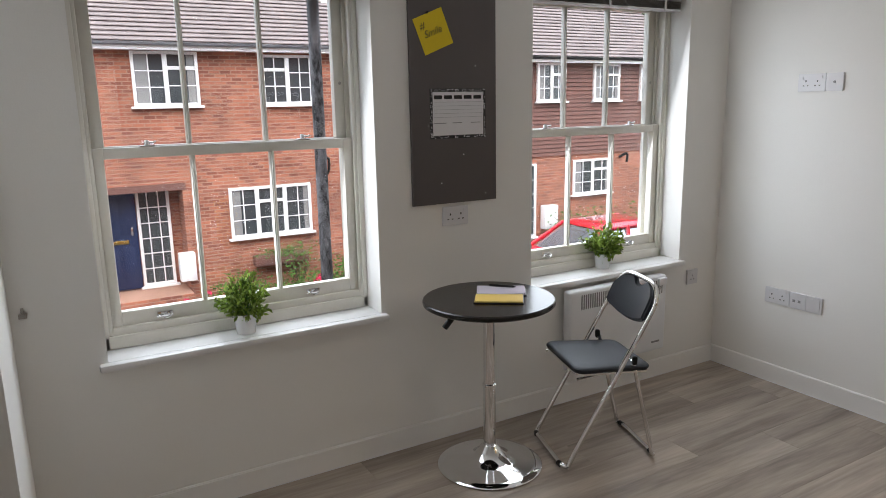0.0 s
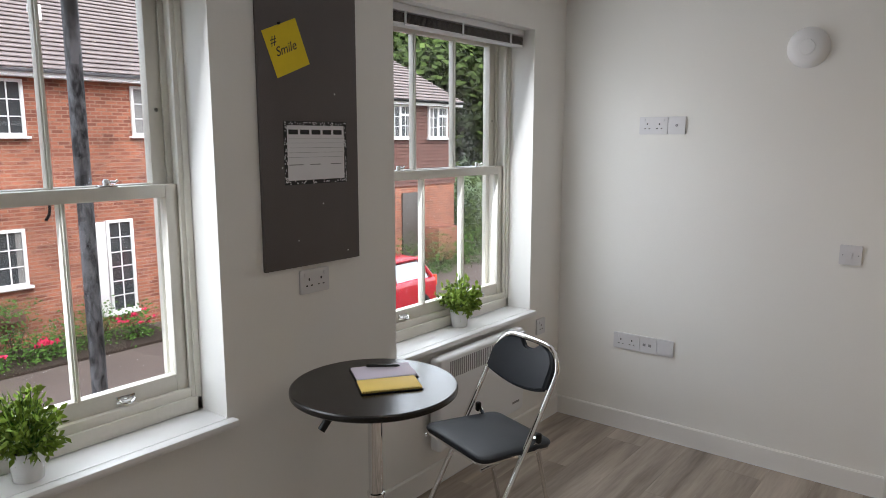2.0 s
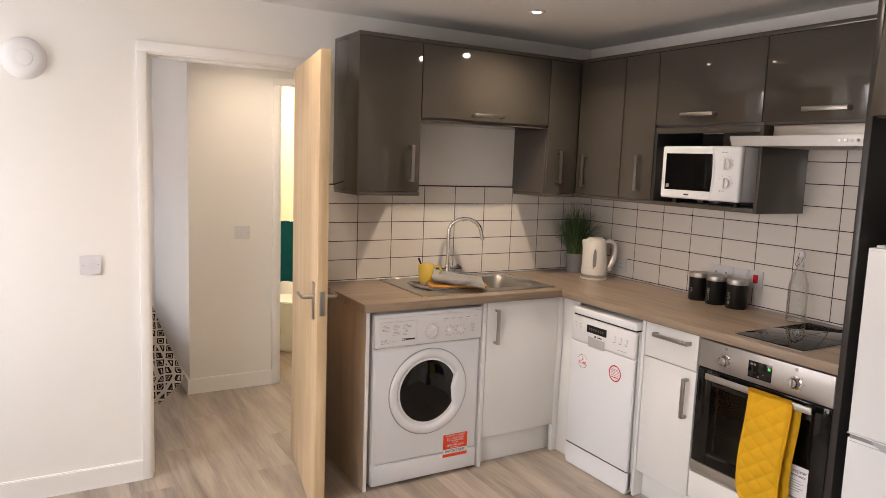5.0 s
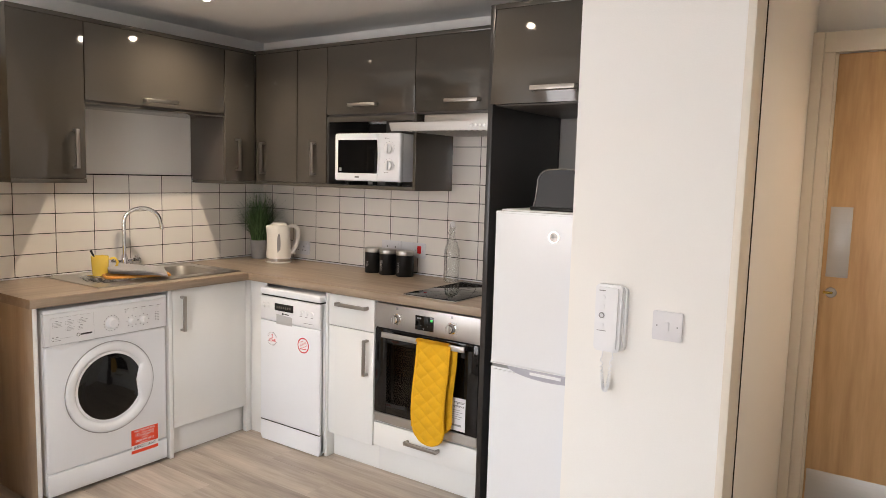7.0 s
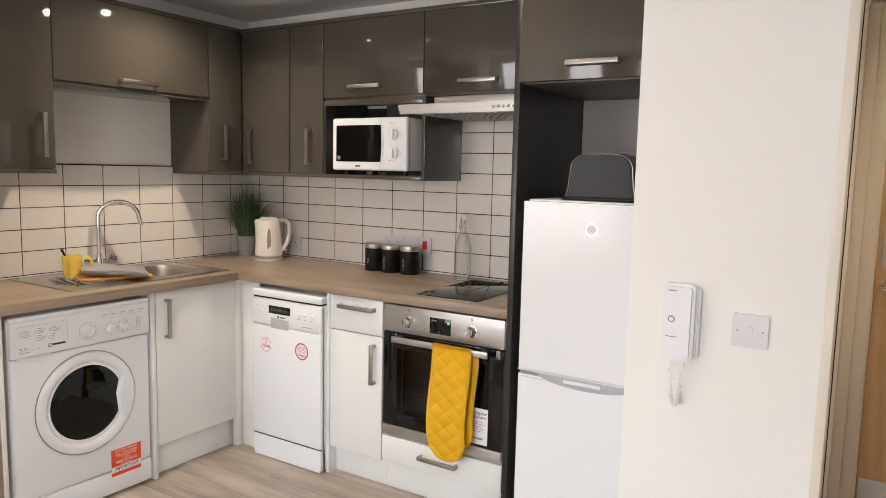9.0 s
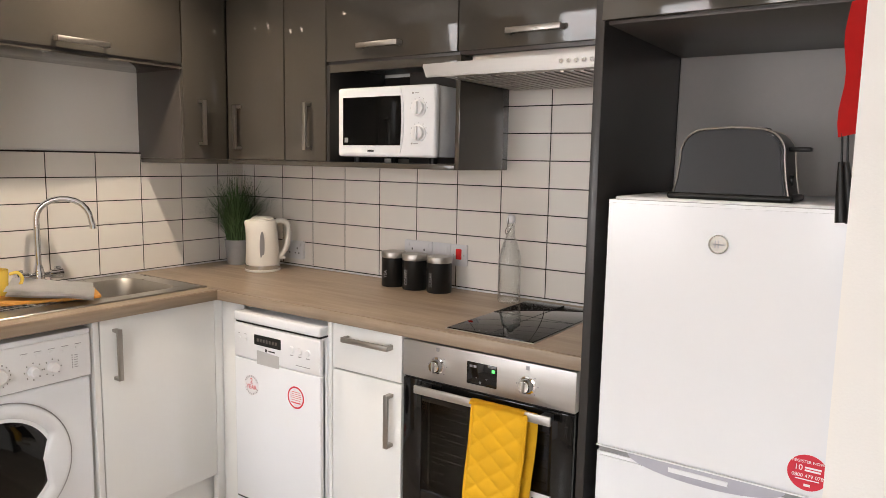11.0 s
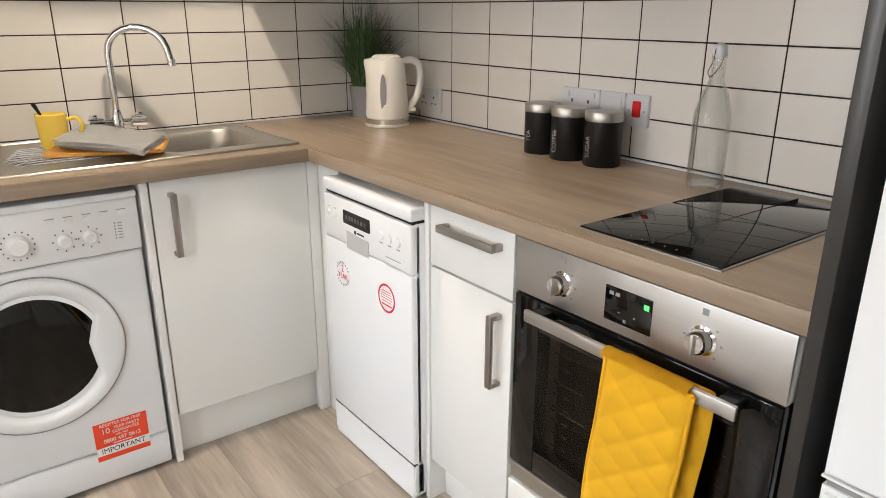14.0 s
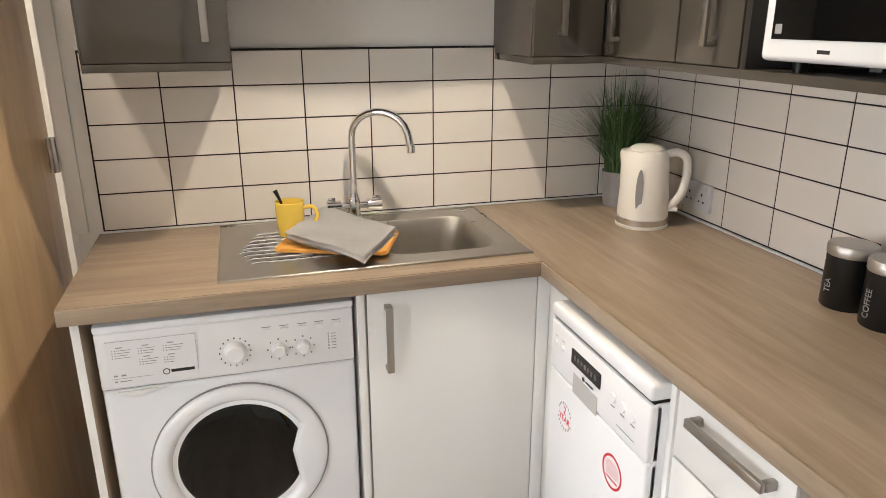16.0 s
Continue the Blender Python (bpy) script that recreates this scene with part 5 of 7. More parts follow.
part("rocker", prism(rounded(0, 0, .024, .042, .003), .006, on_n(2.352, HY + .0215, 1.030), r=.001), M_REDCLOTH, cs)
socket_plate("wall_socket", on_n(3.36, HY + .0125, .945), [(.146, "socket")], "white double socket behind the kettle")

al = thing("alarm_sounder", (WX, 1.543, 1.932), "round white smoke alarm sounder on the wall", "alarm")
part("base", move(lathe([(.086, 0), (.086, .006), (.070, .030), (.055, .038), (.030, .040), (0, .040)], 48), on_w(WX, 1.543, 1.932)), M_APPLP, al)
part("dome", move(lathe([(.034, .039), (.032, .044), (0, .046)], 36), on_w(WX, 1.543, 1.932)), M_APPLP, al)

# notice board with a note and a planner
bd = thing("notice_board", (1.87, WY, 1.10), "tall grey felt pinboard fixed to the wall", "notice board")
part("panel", box((1.657, WY - .014, 1.108), (2.089, WY, 2.10), .002), M_BOARD, bd)
for x, z in ((1.915, 1.32), (1.80, 1.20), (2.03, 1.14), (1.98, 1.70), (1.74, 1.45)):
    part("pin_hole", lathe([(0, .0005), (.003, .0005), (.003, 0)], 8, (x, WY - .0145, z), axis="y"), M_PAPER, bd)
SLANT = Matrix(((1, .25, 0, 0), (0, 1, 0, 0), (0, 0, 1, 0), (0, 0, 0, 1)))
nt = thing("sticky_note", (1.77, WY - .015, 1.84), "yellow paper note reading #Smile pinned at a tilt", "note")
nm = on_s(1.772, WY - .0146, 1.838) @ Matrix.Rotation(radians(22), 4, "Z")
part("paper", move(box((-.074, -.077, 0), (.074, .077, .001)), nm), M_YELLOW, nt, smooth=False)
text("lettering", "#", .042, nm @ Matrix.Translation((-.042, .036, .0012)) @ SLANT, M_INK, nt)
text("lettering", "Smile", .042, nm @ Matrix.Translation((.0, -.002, .0012)) @ SLANT, M_INK, nt)
part("pin", move(lathe([(0, .006), (.004, .006), (.005, 0)], 10), nm @ Matrix.Translation((.0, .080, .001))), M_BLACKP, nt)
pl = thing("week_planner", (1.88, WY - .015, 1.39), "printed weekly planner sheet with a speckled black and white border", "planner")
pm = on_s(1.748, WY - .0146, 1.392)
part("sheet", move(box((0, 0, 0), (.284, .212, .0008)), pm), M_INK, pl, smooth=False)
part("page", move(box((.014, .014, .0008), (.270, .198, .0014)), pm), M_PAPER, pl, smooth=False)
random.seed(3)
rows = []
for i in range(150):
    e = random.random() * 2 * (.284 + .212)
    d = random.random() * .011
    u, v = (e, d) if e < .284 else (.284 - d - .003, e - .284) if e < .496 else (e - .496, .209 - d) if e < .78 else (d, e - .78)
    rows.append((min(u, .278), min(v, .206), .004, .004))
part("border_speckle", bars(rows, pm @ Matrix.Translation((0, 0, .0008))), M_PAPER, pl, smooth=False)
for i in range(5):
    part("day_heading", bars([(.020 + .050 * i, .168, .040, .016)], pm @ Matrix.Translation((0, 0, .0014))), M_INK, pl, smooth=False)
part("ruled_lines", bars([(.020, .155 - .016 * i, .245, .0008) for i in range(5)] + [(.020, .065, .06, .003), (.110, .065, .05, .003), (.205, .065, .05, .003)], pm @ Matrix.Translation((0, 0, .0014))), M_GREYINK, pl, smooth=False)

# electric panel heater under the second window
ht = thing("panel_heater", (2.82, WY - .05, .18), "white electric panel heater fixed under the window", "heater")
part("body", box((2.485, WY - .085, .190), (3.165, WY - .022, .612), .016, seg=3), M_APPLP, ht)
part("bracket", box((2.60, WY - .024, .25), (2.66, WY, .55), 0, box((3.0, WY - .024, .25), (3.06, WY, .55))), M_NICKEL, ht, smooth=False)
bm = None
for i in range(40):
    bm = box((2.555 + .0145 * i, WY - .0865, .512), (2.562 + .0145 * i, WY - .083, .588), 0, bm)
part("grille", bm, M_GREYINK, ht, "row of dark grille slots", smooth=False)
part("thermostat_box", box((3.09, WY - .10, .56), (3.15, WY - .08, .60), .004), M_APPLP, ht)
part("badge", box((3.06, WY - .0865, .24), (3.12, WY - .085, .25)), M_GREYINK, ht, smooth=False)


def blind(w):
    x0, x1, z1 = w["x0"] + .012, w["x1"] - .012, w["z1"]
    t = thing("venetian_blind", ((x0 + x1) / 2, WY + .09, z1), "dark slatted venetian blind drawn up under the reveal", "blind", "window blinds")
    part("head_rail", box((x0, WY + .055, z1 - .030), (x1, WY + .105, z1 - .001), .003), M_APPLP, t)
    for i in range(9):
        z = z1 - .036 - .0042 * i
        part("slat", box((x0 + .004, WY + .058, z - .0026), (x1 - .004, WY + .104, z), .0008), M_GREYMATT, t)
    part("bottom_rail", box((x0 + .003, WY + .056, z1 - .084), (x1 - .003, WY + .106, z1 - .074), .003), M_APPLP, t)
    for f in (.12, .5, .88):
        part("cord_clip", box((x0 + (x1 - x0) * f - .006, WY + .053, z1 - .084), (x0 + (x1 - x0) * f + .006, WY + .0575, z1 - .028), .001), M_APPLP, t)


blind(WIN[0])
blind(WIN[1])

# cord cleat near the corner
cl = thing("cord_cleat", (.172, WY, .88), "small metal blind cord cleat screwed to the wall", "cord cleat")
part("bracket", box((.160, WY - .012, .862), (.186, WY, .878), .002, box((.168, WY - .008, .878), (.178, WY, .898), .002)), M_NICKEL, cl)


# pub-style table
def bar_table(x, y):
    t = thing("bistro_table", (x, y, 0), "round black bistro table on a chrome gas-lift column", "table")
    part("tabletop", lathe([(0, .726), (.268, .726), (.275, .731), (.276, .738), (.275, .746), (.270, .750), (0, .750)], 72, (x, y, 0)), M_TABLE, t)
    part("column", lathe([(.0265, .03), (.0265, .36), (.030, .362), (.030, .372), (.0245, .374), (.0245, .70), (.045, .71), (.045, .726), (0, .726)], 32, (x, y, 0)), M_CHROME, t)
    part("base", lathe([(0, .002), (.222, .002), (.226, .006), (.222, .010), (.19, .017), (.12, .026), (.07, .045), (.045, .075), (.033, .095), (.027, .097)], 72, (x, y, 0)), M_CHROME, t, "round polished chrome trumpet base")
    part("lever", tube(smooth_path([(x - .02, y - .01, .712), (x - .10, y + .035, .700), (x - .150, y + .055, .668)], 5), .005, 8), M_CHROME, t)
    part("lever_grip", tube(smooth_path([(x - .13, y + .048, .684), (x - .150, y + .055, .668), (x - .178, y + .064, .632)], 4), [.009] * 4 + [.013] * 5, 12), M_BLACKP, t, "black plastic lever grip")


bar_table(1.83, 2.387)


def notebook(x, y, rot, w, d, cover, page, label):
    m = pose(x, y, .7505, 0, 0, rot)
    t = thing("notebook", (x, y, .7505), label, "notebook")
    part("cover", move(box((-w / 2 - .004, -d / 2 - .004, 0), (w / 2 + .004, d / 2 + .004, .003), .001), m), cover, t)
    part("page_block", move(box((-w / 2, -d / 2, .003), (w / 2, d / 2, .009), .001), m), page, t)
    bm = None
    n = int(w / .0085)
    for i in range(n):
        u = -w / 2 + .004 + i * .0085
        bm = tube([m @ Vector((u, -d / 2 + .008 * 0 + dd, zz)) for dd, zz in ((.006, .010), (-.004, .011), (-.007, .005), (-.002, .001))], .0008, 5, bm)
    part("spiral", bm, M_INK, t, "black wire spiral")
    return t, m


notebook(1.925, 2.435, -34, .205, .135, M_BLACKP, M_LILAC, "open spiral notebook with pale lilac pages on the table")
notebook(1.845, 2.335, -36, .195, .115, M_BLACKP, M_YPAGE, "yellow-paged spiral notebook on the table")
pn = thing("pen", (1.95, 2.47, .7605), "black ballpoint pen lying on the notebook", "pen")
pm_ = pose(1.95, 2.465, .765, 0, 0, -48)
part("barrel", move(tube([(-.055, 0, 0), (.050, 0, 0), (.062, 0, 0)], [.0045, .0045, .0015], 10), pm_), M_BLACKP, pn)
part("clip", move(box((-.055, -.001, .003), (-.015, .001, .0055), .0004), pm_), M_BLACKP, pn)


def folding_chair(m):
    """Tubular folding chair; local +y is forward."""
    t = thing("folding_chair", m.translation, "chrome folding chair with navy-grey padded seat and back", "chair")

    def P(*pts):
        return [m @ Vector(p) for p in pts]
    hw = .185
    # main hoop: front feet, up through the seat, over the back
    side = [(hw - .035, .215, .012), (hw, .195, .014), (hw, .17, .06), (hw, -.04, .44), (hw, -.163, .66), (hw - .010, -.190, .715), (hw - .045, -.206, .757), (hw - .105, -.211, .775)]
    full = side + [(-x, y, z) for x, y, z in side[::-1]]
    part("back_frame", tube(smooth_path(P(*full), 5), .0105, 12), M_CHROME, t)
    part("front_foot_bar", tube(P((hw - .037, .215, .012), (-hw + .037, .215, .012)), .0105, 12), M_CHROME, t)
    rear = [(hw - .045, -.215, .012), (hw - .018, -.205, .014), (hw - .014, -.195, .06), (hw - .018, -.100, .46)]
    part("rear_frame", tube(smooth_path(P(*([(x, y, z) for x, y, z in rear[::-1]] + [(-x, y, z) for x, y, z in rear])), 5), .0095, 12), M_CHROME, t)
    for s in (-1, 1):
        part("brace", tube(P((s * (hw - .016), -.11, .435), (s * (hw - .004), .16, .405)), .006, 8), M_CHROME, t)
        part("hinge", move(box((s * hw - .014, -.108, .445), (s * hw + .008, -.086, .485), .008, seg=3), m), M_BLACKP, t, "black plastic hinge")
        part("foot_cap", tube(P((s * (hw - .05), .217, .011), (s * (hw - .028), .213, .011)), .0125, 12), M_BLACKP, t)
        part("foot_cap", tube(P((s * (hw - .055), -.216, .011), (s * (hw - .03), -.213, .011)), .0118, 12), M_BLACKP, t)
    # seat pad
    # soft domed pad, narrower towards the back
    o = arc(.146, .122, .044, 0, 90, 7) + arc(-.146, .122, .044, 90, 180, 7) + arc(-.138, -.142, .040, 180, 270, 7) + arc(.138, -.142, .040, 270, 360, 7)
    sm = m @ Matrix.Translation((0, 0, .420)) @ Matrix.Rotation(radians(3), 4, "X")
    bm = bmesh.new()
    loops = [[bm.verts.new((u * k, v * k, zz)) for u, v in o] for k, zz in ((.95, 0), (1.0, .004), (1.015, .010), (1.01, .016), (.98, .021), (.90, .024), (.70, .026), (.45, .027), (.2, .0275))]
    for r0, r1 in zip(loops, loops[1:]):
        for i in range(len(r0)):
            k = (i + 1) % len(r0)
            bm.faces.new((r0[i], r0[k], r1[k], r1[i]))
    bm.faces.new(loops[-1])
    bm.faces.new(loops[0][::-1])
    part("seat", move(bm, sm), M_PAD, t)
    part("seat_rim", prism([(u * .99, v * .99) for u, v in o], .008, sm @ Matrix.Translation((0, 0, -.008))), M_CHROME, t)
    # back pad curved between the tubes, with a hand hole at the top
    bm = bmesh.new()
    nu, nv = 28, 12
    grid = []
    for j in range(nv + 1):
        r0 = []
        for i in range(nu + 1):
            u = -1 + 2 * i / nu
            top = .765 - .018 * u ** 2 - .047 * u ** 8 - .030 * math.exp(-(u / .24) ** 4)
            bot = .628 - .038 * (1 - u * u)
            z = bot + (top - bot) * j / nv
            y = -.158 - (z - .655) * .46 - .032 * (1 - u * u) * 1.0
            r0.append(bm.verts.new(m @ Vector((u * (hw - .004), y, z))))
        grid.append(r0)
    for j in range(nv):
        for i in range(nu):
            bm.faces.new((grid[j][i], grid[j][i + 1], grid[j + 1][i + 1], grid[j + 1][i]))
    bmesh.ops.recalc_face_normals(bm, faces=bm.faces)
    bmesh.ops.solidify(bm, geom=bm.faces[:], thickness=.026)
    rim = [e for e in bm.edges if e.calc_face_angle(0) > 1.2]
    bmesh.ops.bevel(bm, geom=rim, offset=.009, segments=3, affect="EDGES")
    part("backrest", bm, M_PAD, t)


folding_chair(pose(2.322, 2.280, 0, 0, 0, 72))


def leaf(bm, base, d, side, L, W, bend=.2):
    """A small pointed leaf of four faces."""
    n = d.cross(side).normalized()
    mid = base + d * L * .5 + n * L * bend * .4
    tip = base + d * L + n * L * bend * -.2
    a, b = mid + side * W - n * W * .3, mid - side * W - n * W * .3
    v = [bm.verts.new(p) for p in (base, a, tip, b, mid)]
    for i, j in ((0, 1), (1, 2), (2, 3), (3, 0)):
        bm.faces.new((v[i], v[j], v[4]))


def boxwood_plant(x, y, z, seed, rx=.098, rz=.088):
    random.seed(seed)
    t = thing("potted_plant", (x, y, z), "small green artificial boxwood in a white pot on the sill", "plant", "sill plants")
    part("pot", lathe([(0, 0), (.036, 0), (.037, .003), (.045, .078), (.046, .082), (.041, .082), (.040, .070), (0, .070)], 36, (x, y, z)), M_POT, t)
    part("soil", lathe([(0, .068), (.039, .068), (.039, .072), (0, .073)], 20, (x, y, z)), M_SOIL, t)
    bm, st = bmesh.new(), None
    c = Vector((x, y, z + .150))
    for k in range(70):
        v = Vector((random.gauss(0, 1), random.gauss(0, 1), random.gauss(.25, .8))).normalized()
        ln = .7 + .45 * random.random()
        tip = c + Vector((v.x * rx, v.y * rx, v.z * rz)) * ln
        root = Vector((x, y, z + .075)) + Vector((v.x, v.y, 0)) * .015
        st = tube([root, (root + tip) / 2 + Vector((0, 0, .01)), tip], .0012, 4, st)
        for j in range(13):
            f = .35 + .65 * random.random()
            p = root.lerp(tip, f) + Vector((random.gauss(0, .007), random.gauss(0, .007), random.gauss(0, .007)))
            d = (v + Vector((random.gauss(0, .7), random.gauss(0, .7), random.gauss(.1, .6)))).normalized()
            leaf(bm, p, d, d.orthogonal().normalized().lerp(d.cross(d.orthogonal()), random.random()).normalized(), .020 + .012 * random.random(), .0068)
    part("stem", st, M_SHRUB, t)
    tagged(part("foliage", bm, M_BOX, t), kind="stuff")


boxwood_plant(.925, 2.785, .6555, 11)
boxwood_plant(2.858, 2.815, .6555, 23)

# ---- small kitchen things ----
# sink with drainer
sk = thing("sink", (3.37, -.5, WT), "stainless steel inset sink with ribbed drainer", "sink")
X0, X1, Y0, Y1 = 3.122, 3.617, -.912, -.098
bx0, bx1, by0, by1 = 3.195, 3.535, -.845, -.530
bm = None
for lo, hi in (((X0, by1, WT), (X1, Y1, WT + .003)), ((X0, Y0, WT), (bx0, by1, WT + .003)), ((bx1, Y0, WT), (X1, by1, WT + .003)), ((bx0, Y0, WT), (bx1, by0, WT + .003))):
    bm = box(lo, hi, 0, bm)
part("deck", bm, M_SINK, sk, smooth=False)
part("rolled_edge", tube([(X0, Y0, WT + .002), (X1, Y0, WT + .002), (X1, Y1, WT + .002), (X0, Y1, WT + .002)], .004, 8, closed=True), M_SINK, sk)
bm = bmesh.new()
loops = []
for k, (inset, z, rr) in enumerate(((0, .003, .06), (.004, -.004, .06), (.014, -.05, .065), (.022, -.150, .07), (.06, -.166, .05), (.13, -.169, .03))):
    loops.append([bm.verts.new((u, v, WT + z)) for u, v in rounded(bx0 + inset, by0 + inset, bx1 - inset, by1 - inset, rr)])
for l0, l1 in zip(loops, loops[1:]):
    for i in range(len(l0)):
        bm.faces.new((l0[i], l0[(i + 1) % len(l0)], l1[(i + 1) % len(l0)], l1[i]))
bm.faces.new(loops[-1])
sq = [bm.verts.new(p) for p in ((bx1, by1, WT + .003), (bx0, by1, WT + .003), (bx0, by0, WT + .003), (bx1, by0, WT + .003))]
n = len(loops[0]) // 4
for q in range(4):
    for i in range(n - 1):
        bm.faces.new((sq[q], loops[0][q * n + i], loops[0][q * n + i + 1]))
    bm.faces.new((sq[q], loops[0][q * n + n - 1], loops[0][(q * n + n) % (4 * n)], sq[(q + 1) % 4]))
part("bowl", bm, M_BOWL, sk, "satin steel bowl")
part("waste", lathe([(0, .004), (.030, .004), (.034, .002), (.034, 0)], 28, (3.365, -.69, WT - .168)), M_CHROME, sk)
for i in range(9):
    x = 3.235 + .032 * i
    ya = -.150 - .010 * abs(i - 3)
    part("drainer_rib", tube([(x, ya, WT + .002), (x, ya - .012, WT + .0055), (x, -.478, WT + .0055), (x, -.490, WT + .002)], .0032, 8), M_CHROME, sk)
part("overflow", lathe([(.008, 0), (.016, 0), (.016, .003), (.008, .003)], 20, (3.585, -.86, WT + .003)), M_CHROME, sk)

tp = thing("mixer_tap", (3.585, -.505, WT + .003), "chrome swan-neck mixer tap with two side handles", "tap")
zt0 = WT + .003
part("body", lathe([(0, 0), (.026, 0), (.026, .006), (.020, .010), (.019, .060), (.016, .075), (.0125, .085), (0, .085)], 28, (3.585, -.505, zt0)), M_CHROME, tp)
aim = Vector((-.55, -.83, 0)).normalized()
P0 = Vector((3.585, -.505, zt0))
neck = [P0 + Vector((0, 0, .08)), P0 + Vector((0, 0, .20)), P0 + Vector((0, 0, .26))]
for i in range(1, 11):
    a0 = math.pi * i / 10 * .93
    neck.append(P0 + Vector((0, 0, .26)) + aim * (.092 * (1 - math.cos(a0))) + Vector((0, 0, .078 * math.sin(a0))))
neck.append(neck[-1] + Vector((0, 0, -.048)) + aim * .010)
part("spout", tube(neck, .0115, 16), M_CHROME, tp)
part("aerator", tube([neck[-1] + Vector((0, 0, .012)), neck[-1] + Vector((0, 0, -.008))], .0128, 16), M_CHROME, tp)
for s in (-1, 1):
    c = P0 + Vector((0, 0, .045))
    part("handle", tube([c + Vector((0, s * .015, 0)), c + Vector((0, s * .040, 0)), c + Vector((0, s * .042, 0)), c + Vector((0, s * .085, 0)), c + Vector((0, s * .087, 0))], [.011, .011, .018, .021, .016], 20), M_CHROME, tp)
    part("lever", move(box((-.004, -.012, .016), (.004, .012, .028), .002), Matrix.Translation(c + Vector((0, s * .07, 0)))), M_CHROME, tp)

# board, tea towel and mug on the drainer
cb = solid("chopping_board", move(prism(rounded(-.155, -.105, .155, .105, .02), .009, Matrix(), r=.003), pose(3.340, -.420, WT + .0087, 0, 0, 68)), M_CORK, "small orange-brown board on the drainer", "board", base=(3.345, -.415, WT + .01))


def folded_towel():
    """A tea towel folded into a loose diamond, its printed lining showing along one short edge."""
    o = Vector((3.345, -.432, WT + .019))
    ua, va = Vector((-.118, -.088, 0)), Vector((.122, -.070, 0))
    t = thing("tea_towel", o, "folded grey tea towel with a white zigzag lining", "tea towel")

    def layer(name, material, su, sv, shift, z, lift):
        bm = bmesh.new()
        n = 18
        g = []
        for j in range(n + 1):
            b = -1 + 2 * j / n
            row = []
            for i in range(n + 1):
                a = -1 + 2 * i / n
                wave = .0022 * math.sin(3.1 * a + 1.3 * b + z * 90) + .0016 * math.sin(5.0 * b - 2 * a)
                droop = -.010 * max(0, a - .55) - .006 * max(0, abs(b) - .75)
                row.append(bm.verts.new(o + ua * (a * su + shift) + va * b * sv + Vector((0, 0, z + wave + droop + lift * (1 - a) * .5))))
            g.append(row)
        for r0, r1 in zip(g, g[1:]):
            for i in range(n):
                bm.faces.new((r0[i], r0[i + 1], r1[i + 1], r1[i]))
        bmesh.ops.solidify(bm, geom=bm.faces[:], thickness=.005)
        rim = [e for e in bm.edges if e.calc_face_angle(0) > 1.2]
        bmesh.ops.bevel(bm, geom=rim, offset=.0022, segments=2, affect="EDGES")
        return part(name, bm, material, t)
    layer("lower_fold", M_TEATOWEL, 1.0, .98, 0, .006, .006)
    lining = layer("lining_fold", M_PAPER, .97, 1.04, 0, .014, .008)
    layer("upper_fold", M_TEATOWEL, 1.0, 1.0, -.03, .022, .010)
    zz = None
    for r0 in range(2):
        for i in range(9):
            a = -.85 + .2 * i
            c = o + ua * a + va * (1.012 + .018 * r0) + Vector((0, 0, .0205 + .004 * (1 - a)))
            zz = join(zz, move(box((-.010, -.002, 0), (.010, .002, .0008)), Matrix.Translation(c) @ Matrix.Rotation(radians(36 + (38 if i % 2 else -38)), 4, "Z")))
    tagged(part("zigzag_print", zz, M_GREYINK, lining, smooth=False), kind="stuff")


folded_towel()
mg = thing("mug", (3.465, -.300, WT + .006), "yellow glazed mug holding a dark teaspoon", "mug")
part("body", lathe([(0, .003), (.030, .003), (.034, .0), (.036, .006), (.040, .05), (.042, .098), (.0395, .100), (.038, .095), (.036, .05), (.031, .012), (0, .010)], 40, (3.465, -.300, WT + .006)), M_MUG, mg)
part("lining", lathe([(.0385, .097), (.0372, .06), (.032, .0135), (0, .0115)], 32, (3.465, -.300, WT + .006)), M_MUGIN, mg, "cream glazed inside")
part("handle", tube(smooth_path([(3.447, -.339, WT + .088), (3.436, -.362, WT + .092), (3.430, -.374, WT + .068), (3.438, -.360, WT + .038), (3.449, -.335, WT + .030)], 5), .0058, 10), M_MUG, mg)
part("teaspoon", tube([(3.470, -.300, WT + .02), (3.478, -.275, WT + .105), (3.482, -.262, WT + .135)], [.003, .004, .0065], 8), M_BLACKP, mg, "dark spoon handle")


